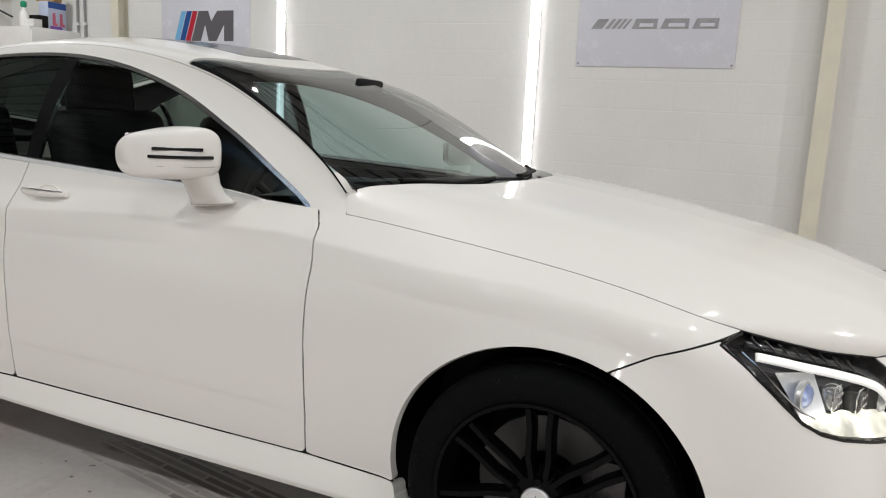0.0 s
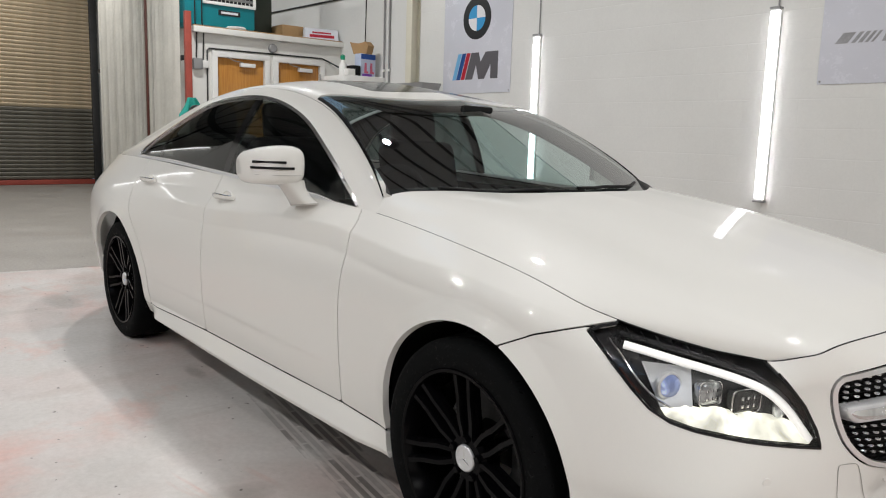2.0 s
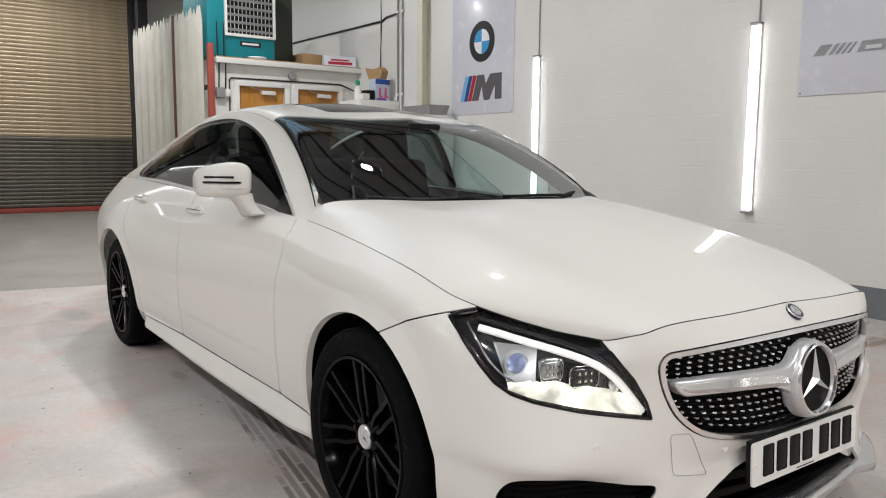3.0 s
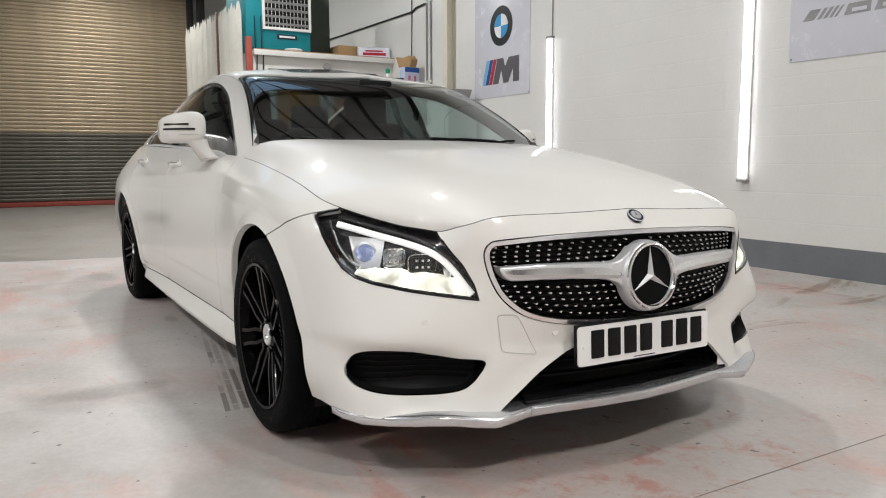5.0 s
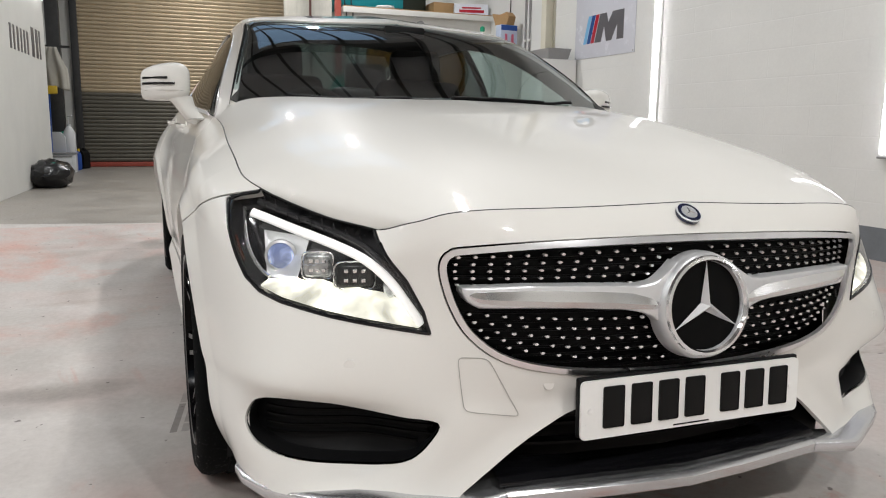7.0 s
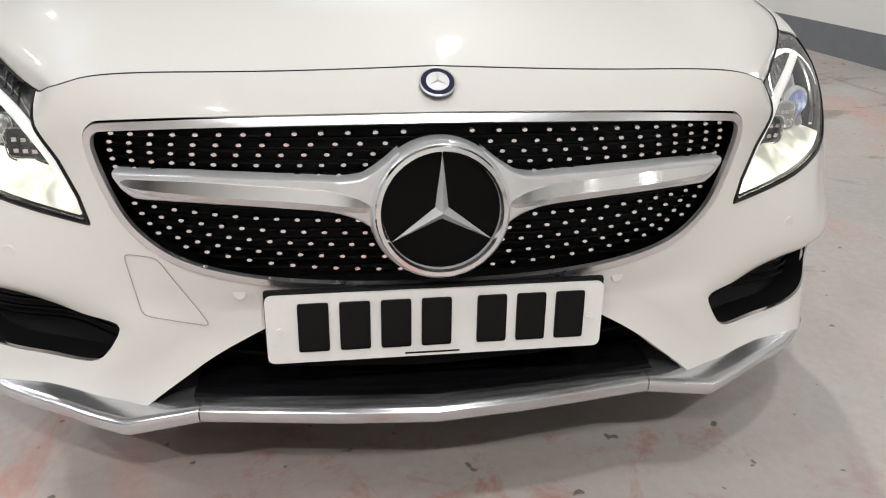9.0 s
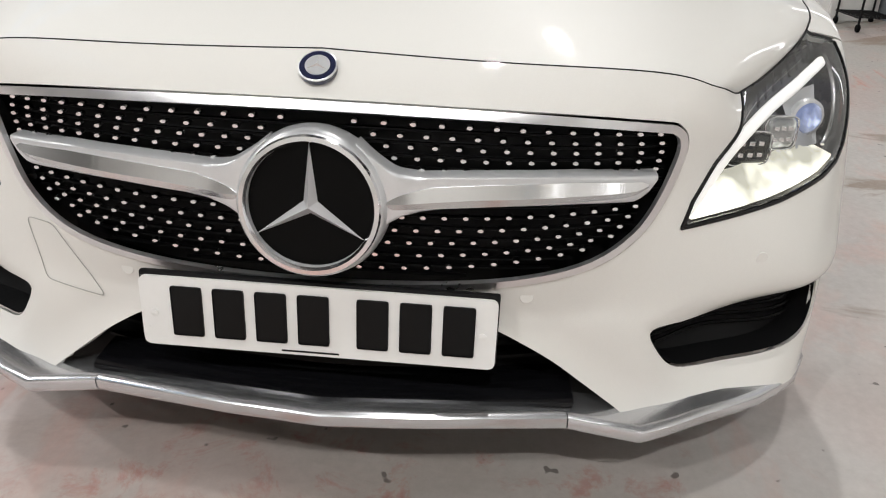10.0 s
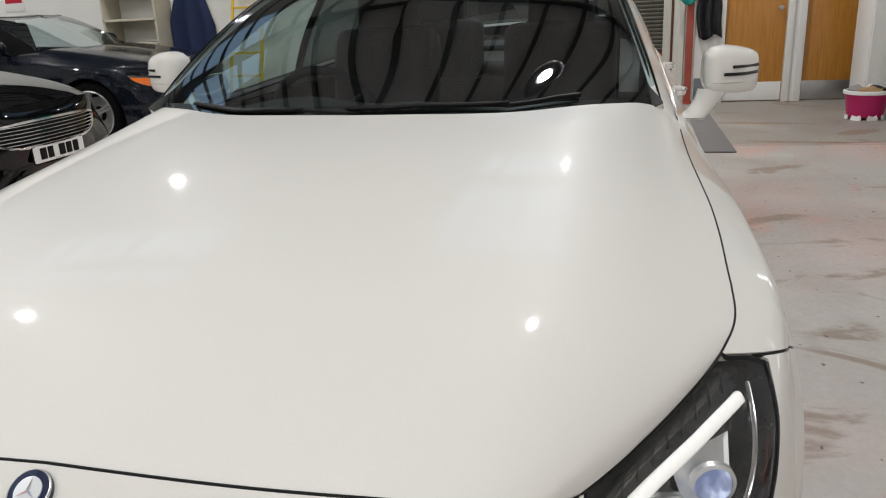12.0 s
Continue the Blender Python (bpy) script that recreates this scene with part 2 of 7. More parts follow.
def inside(px, py, poly):
    """Signed distance to a closed outline, positive within."""
    poly = np.asarray(poly, float)
    d = np.full(px.shape, 1e9)
    odd = np.zeros(px.shape, bool)
    for (x0, y0), (x1, y1) in zip(poly, np.roll(poly, -1, 0)):
        ex, ey = x1 - x0, y1 - y0
        t = np.clip(((px - x0) * ex + (py - y0) * ey) / (ex * ex + ey * ey + 1e-12), 0, 1)
        d = np.minimum(d, np.hypot(px - x0 - t * ex, py - y0 - t * ey))
        if y0 != y1:
            odd ^= ((y0 > py) != (y1 > py)) & (px < ex * (py - y0) / ey + x0)
    return np.where(odd, d, -d)


def rounded(pts, n=6):
    """A closed smooth outline through points."""
    pts = np.asarray(pts, float)
    k = len(pts)
    out = []
    for i in range(k):
        p0, p1, p2, p3 = pts[i - 1], pts[i], pts[(i + 1) % k], pts[(i + 2) % k]
        for j in range(n):
            t = j / n
            out.append(0.5 * (2 * p1 + (p2 - p0) * t + (2 * p0 - 5 * p1 + 4 * p2 - p3) * t * t + (3 * p1 - p0 - 3 * p2 + p3) * t ** 3))
    return np.array(out)


def cornered(pts, r, n=5):
    """A closed outline with its corners rounded by about r."""
    pts = [np.array(p, float) for p in pts]
    out = []
    for i, p in enumerate(pts):
        a, b = pts[i - 1], pts[(i + 1) % len(pts)]
        ra = min(r, 0.45 * np.linalg.norm(a - p))
        rb = min(r, 0.45 * np.linalg.norm(b - p))
        s, e = p + (a - p) / np.linalg.norm(a - p) * ra, p + (b - p) / np.linalg.norm(b - p) * rb
        for j in range(n + 1):
            t = j / n
            out.append((1 - t) ** 2 * s + 2 * t * (1 - t) * p + t * t * e)
    return np.array(out)


def clipped(net, field):
    """The piece of a sheet where the field is positive, as verts and faces with clean edges."""
    nv, nu = field.shape
    f = field.ravel()
    p = net.reshape(-1, 3)
    idx = np.arange(nv * nu).reshape(nv, nu)
    quads = np.stack([idx[:-1, :-1], idx[:-1, 1:], idx[1:, 1:], idx[1:, :-1]], -1).reshape(-1, 4)
    pos = (f[quads] >= 0)
    whole = quads[pos.all(1)]
    mixed = quads[pos.any(1) & ~pos.all(1)]
    verts = {}
    places = []
    faces = []

    def vert(key, place):
        if key not in verts:
            verts[key] = len(places)
            places.append(place)
        return verts[key]

    for q in whole.tolist():
        faces.append([vert(i, p[i]) for i in q])
    for q in mixed.tolist():
        poly = []
        for a, b in zip(q, q[1:] + q[:1]):
            if f[a] >= 0:
                poly.append(vert(a, p[a]))
            if (f[a] >= 0) != (f[b] >= 0):
                lo, hi = min(a, b), max(a, b)
                t = f[lo] / (f[lo] - f[hi])
                poly.append(vert((lo, hi), p[lo] + (p[hi] - p[lo]) * t))
        if len(poly) >= 3:
            faces.append(poly)
    return np.array(places), faces


def mirrored(verts, faces):
    """Both halves of a piece, joined along y = 0."""
    n = len(verts)
    on = np.abs(verts[:, 1]) < 1e-4
    twin = {}
    extra = []
    for i in range(n):
        if on[i]:
            twin[i] = i
        else:
            twin[i] = n + len(extra)
            extra.append(verts[i] * (1, -1, 1))
    allv = np.vstack([verts, np.array(extra)]) if extra else verts
    return allv, faces + [[twin[i] for i in f[::-1]] for f in faces]


def flipped(verts, faces):
    return verts * (1, -1, 1), [f[::-1] for f in faces]


def hemmed(verts, faces, depth, outward):
    """Turns a piece's free edges inwards, so that it has thickness."""
    count = {}
    for f in faces:
        for a, b in zip(f, f[1:] + f[:1]):
            count.setdefault((min(a, b), max(a, b)), []).append((a, b))
    normal = np.zeros_like(verts)
    for f in faces:
        a, b, c = verts[f[0]], verts[f[1]], verts[f[2]]
        w = np.cross(b - a, c - a)
        for i in f:
            normal[i] += w
    normal /= np.linalg.norm(normal, axis=1)[:, None] + 1e-12
    middle = verts.mean(0)
    if ((normal * (verts - np.array(outward))).sum(1)).mean() < 0:
        normal = -normal
        faces = [f[::-1] for f in faces]
        count = {k: [(b, a) for a, b in v] for k, v in count.items()}
    extra, twin, walls = [], {}, []
    for pairs in count.values():
        if len(pairs) == 1:
            a, b = pairs[0]
            for i in (a, b):
                if i not in twin:
                    twin[i] = len(verts) + len(extra)
                    extra.append(verts[i] - normal[i] * depth)
            walls.append([b, a, twin[a], twin[b]])
    allv = np.vstack([verts, np.array(extra)]) if extra else verts
    return allv, faces + walls


def panel(name, net, field, mat, parent, side=0, depth=0.02, label="", outward=(-1.5, 0, 0.5)):
    """A panel cut from a sheet of the car's half with y > 0. side: 0 both halves in one, 1 left, -1 right."""
    v, f = clipped(net, field)
    if side == 0:
        v, f = mirrored(v, f)
    elif side < 0:
        v, f = flipped(v, f)
    v, f = hemmed(v, f, depth, outward)
    return sheet_part(name, v, f, mat, parent, label)


# ---- the hall ----
WALL_Y, SHUT_X, WC_X, ROOF_Z = 3.50, -14.6, -7.73, 5.0


def floor_material():
    m = material("worn_painted_concrete", (0.5, 0.48, 0.46), 0.5)
    nt = m.node_tree
    co = nt.nodes.new("ShaderNodeTexCoord")
    sep = nt.nodes.new("ShaderNodeSeparateXYZ")
    nt.links.new(co.outputs["Object"], sep.inputs[0])
    x, y = sep.outputs[0], sep.outputs[1]
    big = noise_node(m, 0.55, 5.0, 0.6)
    mid = noise_node(m, 2.6, 6.0, 0.65, distort=0.6)
    fine = noise_node(m, 38.0, 4.0, 0.7)
    streak = noise_node(m, 2.2, 6.0, 0.65, (0.55, 2.6, 1.0), 1.2)
    paint = ramp(m, mid, [(0.30, (0.53, 0.50, 0.47)), (0.55, (0.62, 0.59, 0.565)), (0.75, (0.68, 0.655, 0.63))])
    bare = ramp(m, mid, [(0.25, (0.27, 0.25, 0.225)), (0.6, (0.36, 0.335, 0.30)), (0.8, (0.43, 0.405, 0.37))])
    # white paint on the bays under the white car, bare concrete beyond
    wob = math_node(m, "MULTIPLY", math_node(m, "SUBTRACT", mid, 0.5), 0.10)
    west = math_node(m, "LESS_THAN", math_node(m, "ADD", math_node(m, "ADD", x, wob), math_node(m, "MULTIPLY", math_node(m, "MULTIPLY", y, math_node(m, "LESS_THAN", y, 0.0)), -0.18)), -5.08)
    north = math_node(m, "MULTIPLY", math_node(m, "SUBTRACT", math_node(m, "ADD", y, math_node(m, "MULTIPLY", mid, 1.0)), 1.2), 1.1, True)
    worn = ramp(m, big, [(0.50, (0, 0, 0)), (0.62, (1, 1, 1))])
    grey = math_node(m, "MAXIMUM", west, math_node(m, "MULTIPLY", math_node(m, "MAXIMUM", math_node(m, "MULTIPLY", north, 0.55), worn), 0.42))
    behind = math_node(m, "MULTIPLY", math_node(m, "SUBTRACT", -1.2, math_node(m, "ADD", x, math_node(m, "MULTIPLY", mid, 0.8))), 0.8, True)
    grey = math_node(m, "MAXIMUM", grey, math_node(m, "MULTIPLY", math_node(m, "MULTIPLY", behind, math_node(m, "GREATER_THAN", y, 0.6)), 0.62))
    colour = blend(m, grey, paint, bare)
    # red and pink remains of an older coat
    red_at = ramp(m, streak, [(0.56, (0, 0, 0)), (0.68, (0.75, 0.75, 0.75))])
    east = math_node(m, "GREATER_THAN", x, -5.2)
    pink = blend(m, math_node(m, "MULTIPLY", ramp(m, noise_node(m, 0.9, 3.0), [(0.46, (0, 0, 0)), (0.66, (0.34, 0.34, 0.34))]), east), colour, (0.66, 0.40, 0.36))
    salmon = ramp(m, noise_node(m, 1.05, 7.0, 0.66, (0.8, 1.25, 1.0), 0.4), [(0.53, (0, 0, 0)), (0.70, (0.62, 0.62, 0.62))])
    pink = blend(m, math_node(m, "MULTIPLY", salmon, east), pink, (0.70, 0.30, 0.22))
    spot = ramp(m, noise_node(m, 0.75, 2.0), [(0.53, (0, 0, 0)), (0.60, (1, 1, 1))])
    colour = blend(m, math_node(m, "MULTIPLY", math_node(m, "MULTIPLY", red_at, spot), math_node(m, "MULTIPLY", east, 0.8)), pink, (0.58, 0.20, 0.13))
    # dark rubber marks along the wheel track, and brown spills near the wall
    track = math_node(m, "LESS_THAN", math_node(m, "ABSOLUTE", math_node(m, "ADD", math_node(m, "MULTIPLY", x, 0.16), math_node(m, "ADD", y, 0.88))), 0.11)
    rub = ramp(m, noise_node(m, 2.2, 5.0, 0.6, (0.9, 3.0, 1.0)), [(0.40, (0, 0, 0)), (0.50, (0.85, 0.85, 0.85))])
    bars = nt.nodes.new("ShaderNodeTexBrick")
    for k, v in (("Scale", 1.0), ("Mortar Size", 0.007), ("Mortar Smooth", 0.3), ("Brick Width", 0.34), ("Row Height", 0.034)):
        bars.inputs[k].default_value = v
    for i, c in ((1, (1, 1, 1, 1)), (2, (0.35, 0.35, 0.35, 1)), (3, (0.05, 0.05, 0.05, 1))):
        bars.inputs[i].default_value = c
    turn = nt.nodes.new("ShaderNodeMapping")
    turn.inputs["Rotation"].default_value = (0, 0, 0.16)
    nt.links.new(co.outputs["Object"], turn.inputs["Vector"])
    nt.links.new(turn.outputs["Vector"], bars.inputs["Vector"])
    rub = math_node(m, "MULTIPLY", rub, bars.outputs["Color"])
    under = math_node(m, "MULTIPLY", math_node(m, "GREATER_THAN", x, -1.62), math_node(m, "LESS_THAN", x, -0.25))
    colour = blend(m, math_node(m, "MULTIPLY", math_node(m, "MULTIPLY", rub, track), under), colour, (0.15, 0.13, 0.12))
    spill = ramp(m, noise_node(m, 1.25, 5.0, 0.6, (1.9, 0.8, 1.0), 0.8), [(0.575, (0, 0, 0)), (0.63, (0.85, 0.85, 0.85))])
    beside = math_node(m, "ADD", math_node(m, "MULTIPLY", math_node(m, "GREATER_THAN", y, 0.9), 0.62), 0.14)
    colour = blend(m, math_node(m, "MULTIPLY", spill, beside), colour, (0.25, 0.165, 0.105))
    for sx, sy, wide_, deep_ in ((-0.74, -1.28, 0.10, 0.26), (-3.95, -0.95, 0.26, 0.11), (-2.05, -0.80, 0.10, 0.04)):
        dx = math_node(m, "DIVIDE", math_node(m, "ADD", x, math_node(m, "SUBTRACT", math_node(m, "MULTIPLY", mid, 0.16), sx + 0.08)), wide_)
        dy = math_node(m, "DIVIDE", math_node(m, "SUBTRACT", y, sy), deep_)
        near = math_node(m, "SUBTRACT", 1.25, math_node(m, "ADD", math_node(m, "MULTIPLY", dx, dx), math_node(m, "MULTIPLY", dy, dy)), True)
        colour = blend(m, math_node(m, "MULTIPLY", near, 0.55), colour, (0.30, 0.275, 0.25))
    # red-flecked worn paint, with brown that also deepens the shade before the nose
    off_x, off_y = math_node(m, "SUBTRACT", x, 0.85), math_node(m, "MULTIPLY", math_node(m, "SUBTRACT", y, 0.1), 0.6)
    far = math_node(m, "ADD", math_node(m, "MULTIPLY", off_x, off_x), math_node(m, "MULTIPLY", off_y, off_y))
    patch = math_node(m, "SUBTRACT", math_node(m, "ADD", mid, 0.25), math_node(m, "MULTIPLY", far, 1.6), True)
    brown_and_shade = ramp(m, patch, [(0.35, (0, 0, 0)), (0.75, (0.3, 0.3, 0.3))])
    colour = blend(m, brown_and_shade, colour, (0.32, 0.24, 0.185))
    fleck = ramp(m, noise_node(m, 6.5, 6.0, 0.7, distort=0.5), [(0.53, (0, 0, 0)), (0.64, (0.6, 0.6, 0.6))])
    colour = blend(m, math_node(m, "MULTIPLY", fleck, ramp(m, patch, [(0.38, (0, 0, 0)), (0.62, (1, 1, 1))])), colour, (0.46, 0.17, 0.12))
    speck = ramp(m, noise_node(m, 17.0, 2.0), [(0.70, (0, 0, 0)), (0.73, (0.85, 0.85, 0.85))])
    colour = blend(m, speck, colour, (0.12, 0.10, 0.09))
    colour = blend(m, math_node(m, "MULTIPLY", fine, 0.35), colour, (0.30, 0.28, 0.26), "MULTIPLY")
    put_in(m, "Base Color", colour)
    put_in(m, "Roughness", ramp(m, math_node(m, "ADD", math_node(m, "MULTIPLY", mid, 0.6), math_node(m, "MULTIPLY", fine, 0.4)), [(0.3, (0.28, 0.28, 0.28)), (0.7, (0.62, 0.62, 0.62))]))
    relief(m, math_node(m, "ADD", math_node(m, "MULTIPLY", mid, 0.7), math_node(m, "MULTIPLY", fine, 0.3)), 0.25, 0.006)
    return m


def block_wall_material():
    m = mottled("white_painted_blocks", (0.70, 0.70, 0.675), 0.5, amount=0.05, scale=1.2, fine=55.0, bump=0)
    nt = m.node_tree
    co = nt.nodes.new("ShaderNodeTexCoord")
    mp = nt.nodes.new("ShaderNodeMapping")
    mp.inputs["Rotation"].default_value = (math.radians(90), 0, 0)
    nt.links.new(co.outputs["Object"], mp.inputs["Vector"])
    br = nt.nodes.new("ShaderNodeTexBrick")
    br.inputs["Scale"].default_value = 1.0
    br.inputs["Mortar Size"].default_value = 0.006
    br.inputs["Mortar Smooth"].default_value = 0.6
    br.inputs["Brick Width"].default_value = 0.44
    br.inputs["Row Height"].default_value = 0.215
    for i, c in ((1, (1, 1, 1, 1)), (2, (0.86, 0.86, 0.86, 1)), (3, (0.3, 0.3, 0.3, 1))):
        br.inputs[i].default_value = c
    nt.links.new(mp.outputs["Vector"], br.inputs["Vector"])
    grain = noise_node(m, 70.0, 4.0)
    lump = noise_node(m, 5.0, 4.0)
    h = math_node(m, "ADD", math_node(m, "MULTIPLY", br.outputs["Color"], 0.6), math_node(m, "ADD", math_node(m, "MULTIPLY", grain, 0.25), math_node(m, "MULTIPLY", lump, 0.5)))
    relief(m, h, 0.25, 0.008)
    return m


FLOOR_MAT = floor_material()
WALL_MAT = block_wall_material()
PLASTER = mottled("white_plaster_paint", (0.70, 0.695, 0.66), 0.55, amount=0.06, scale=2.0, fine=40.0, bump=0.12)
CREAM = mottled("cream_column_paint", (0.66, 0.63, 0.52), 0.45, amount=0.06)
SKIRT = mottled("grey_skirting_paint", (0.155, 0.17, 0.185), 0.45, amount=0.12)
SLAT_UP = mottled("weathered_shutter_slat", (0.48, 0.39, 0.27), 0.42, 0.35, amount=0.15, scale=3.0, fine=30.0)
SLAT_LOW = mottled("dark_shutter_slat", (0.145, 0.135, 0.11), 0.45, 0.35, amount=0.2, scale=3.0, fine=30.0)
RED_PAINT = mottled("red_oxide_paint", (0.33, 0.06, 0.04), 0.5, amount=0.2)
DARK_STEEL = mottled("dark_steel", (0.04, 0.04, 0.04), 0.5, 0.3, amount=0.3)
ROOF_MAT = mottled("grey_roof_sheet", (0.28, 0.285, 0.29), 0.55, amount=0.2)
ORANGE_WOOD = mottled("varnished_door_wood", (0.46, 0.20, 0.028), 0.32, 0.0, 0.4, amount=0.12, scale=2.0, fine=25.0, bump=0.05)
put_in(ORANGE_WOOD, "Base Color", ramp(ORANGE_WOOD, noise_node(ORANGE_WOOD, 9.0, 6.0, 0.6, (1, 6.0, 0.35), 0.5), [(0.3, (0.38, 0.15, 0.018)), (0.55, (0.47, 0.205, 0.03)), (0.75, (0.54, 0.25, 0.045))]))
GLOSS_WHITE = mottled("white_gloss_wood", (0.74, 0.735, 0.71), 0.35, amount=0.05, bump=0.04)
TEAL = mottled("teal_painted_metal", (0.0, 0.20, 0.235), 0.38, 0.1, amount=0.1)
GREY_PLASTIC = mottled("grey_plastic", (0.25, 0.25, 0.25), 0.45)
CABLE = material("black_cable", (0.012, 0.012, 0.012), 0.5)
CARD = mottled("cardboard", (0.36, 0.22, 0.10), 0.7, amount=0.12)


def solid(name, c, s, mat, label, category="", kind="structure", bevel=0.0, group=""):
    return tagged(part(name, boxed(c, s, bevel), mat), label, category, group, kind)


# floor in three bays with open joints
floor = thing("floor", "worn concrete floor with white and pink paint remains", "floor", kind="structure")
for x0, x1 in ((-16, -5.205), (-5.2, 1.097), (1.103, 8)):
    part("floor_bay", boxed(((x0 + x1) / 2, -3.2, -0.06), (x1 - x0, 14.0, 0.12)), FLOOR_MAT, floor)
part("joint_filler", boxed((-4.0, -3.2, -0.075), (24, 14.0, 0.10)), DARK_STEEL, floor)

b = bmesh.new()
prism(b, [(3.16, 0.002), (3.497, 0.002), (3.497, 0.052), (3.42, 0.030)], 13.8, Matrix.Translation((-5.8, 0, 0)) @ Matrix(((0, 0, 1, 0), (1, 0, 0, 0), (0, 1, 0, 0), (0, 0, 0, 1))))
part("floor_fillet", b, FLOOR_MAT, floor, "sloped concrete fillet along the wall foot", smooth=False)

# walls: the ground coat stands as a grey skirting band
solid("wall_north", (-4.0, WALL_Y + 0.1, 2.635), (24, 0.2, 4.73), WALL_MAT, "white painted block wall", "wall")
solid("baseboard", (-4.0, WALL_Y + 0.098, 0.135), (24, 0.2, 0.27), SKIRT, "grey painted band along the wall foot", "baseboard")
# south and east walls are unseen; the south one is grey to darken reflections
solid("wall_south", (-4.0, -10.1, 2.5), (24, 0.2, 5.0), mottled("grey_block_paint", (0.30, 0.30, 0.29), 0.6, amount=0.1, scale=1.5, fine=40.0), "unseen grey wall that darkens reflections", "wall")
solid("wall_east", (7.9, -3.3, 2.5), (0.2, 13.4, 5.0), PLASTER, "plain white wall", "wall")
w = thing("wall_west", "grey wall round the roller shutter", "wall", kind="structure")
for y0, y1, z0, z1 in ((-10.0, -2.2, 0, 5), (2.14, 3.5, 0, 5), (-2.2, 2.14, 4.5, 5)):
    part("wall_panel", boxed((SHUT_X - 0.15, (y0 + y1) / 2, (z0 + z1) / 2), (0.2, y1 - y0, z1 - z0)), PLASTER, w)

# roof: ribbed dark sheet with openings for the skylights, carried by purlins
SKY = [(-6.02, -4.15, -0.75, 1.25), (-7.8, -6.38, -0.75, 1.25), (-5.0, -3.4, -6.3, -3.5), (-12.0, -10.4, -0.6, 1.25), (2.4, 4.0, -6.3, -3.5)]
b = bmesh.new()
xs = sorted({-16.0, 8.0, *[v for s in SKY for v in s[:2]]})
ys = sorted({-10.2, 3.8, *[v for s in SKY for v in s[2:]]})
for x0, x1 in zip(xs, xs[1:]):
    for y0, y1 in zip(ys, ys[1:]):
        if not any(a <= (x0 + x1) / 2 <= c and d <= (y0 + y1) / 2 <= e for a, c, d, e in SKY):
            box(b, ((x0 + x1) / 2, (y0 + y1) / 2, ROOF_Z + 0.05), (x1 - x0, y1 - y0, 0.1))
tagged(part("ceiling", b, ROOF_MAT, smooth=False), "grey sheet metal roof with skylight openings", "ceiling", kind="structure")
for y in np.arange(-9.8, 3.5, 0.52):
    solid("roof_rib", (-4.0, y, ROOF_Z - 0.03), (24, 0.06, 0.06), DARK_STEEL, "dark steel rib under the roof sheet", "rib")
for x in (-12.8, -9.2, -3.72, 0.2, 3.8):
    solid("purlin", (x, -3.2, ROOF_Z - 0.16), (0.10, 14.0, 0.20), DARK_STEEL, "dark steel roof beam", "beam", "structure", 0.01)

# high bay lamps: some show as reflections, the rest are unseen added fill
HOUSING = mottled("lamp_housing", (0.08, 0.08, 0.085), 0.4, 0.4)
DIFFUSER = glowing("lamp_diffuser", (1.0, 0.97, 0.92), 9.0)


def lamp(name, kind, m, power, size, colour=(1, 0.988, 0.978), size_y=None):
    l = bpy.data.lights.new(name, "AREA")
    l.energy, l.color, l.shape, l.size = power, colour, kind, size
    if size_y:
        l.size_y = size_y
    o = new(name, l)
    o.matrix_basis = m
    return o


# added to brighten: the y = -8.4 row, the x = 4.6 pair and x = -12.9
LAMPS_AND_FILL = [(-2.2, 0.92, 135), (-6.2, 0.7, 220), (-9.8, 0.3, 155), (-12.9, 0.3, 135), (-5.7, -4.6, 140), (-2.0, -4.4, 150), (1.7, -4.4, 130), (-5.7, -8.4, 185), (-2.0, -8.4, 185), (1.7, -8.4, 185), (1.6, 0.5, 70), (4.6, 0.6, 225), (4.6, -2.2, 205)]
for x, y, power in LAMPS_AND_FILL:
    h = thing("bay_lamp_or_fill", "round black high bay lamp, mirrored in the car or added as fill", "lamp", "lamps in the roof", m=pose(x, y, 4.5))
    b = bmesh.new()
    lathe(b, [(0.03, 0.30), (0.06, 0.28), (0.07, 0.12), (0.17, 0.10), (0.19, 0.0), (0.18, 0.0), (0.16, 0.06), (0.0001, 0.06)], 32)
    part("lamp_body", b, HOUSING, h)
    b = bmesh.new()
    tube(b, [(0, 0, 0.29), (0, 0, 0.505)], 0.008, 6)
    part("lamp_rod", b, HOUSING, h)
    b = bmesh.new()
    lathe(b, [(0.07, 0.050), (0.07, 0.056), (0.0001, 0.056)], 32)
    part("diffuser", b, DIFFUSER, h, "glowing white disc")
    l = lamp("lamp_light", "DISK", look((0, 0, 0.02), (0, 0, -1)), power, 0.13)
    l.parent = h


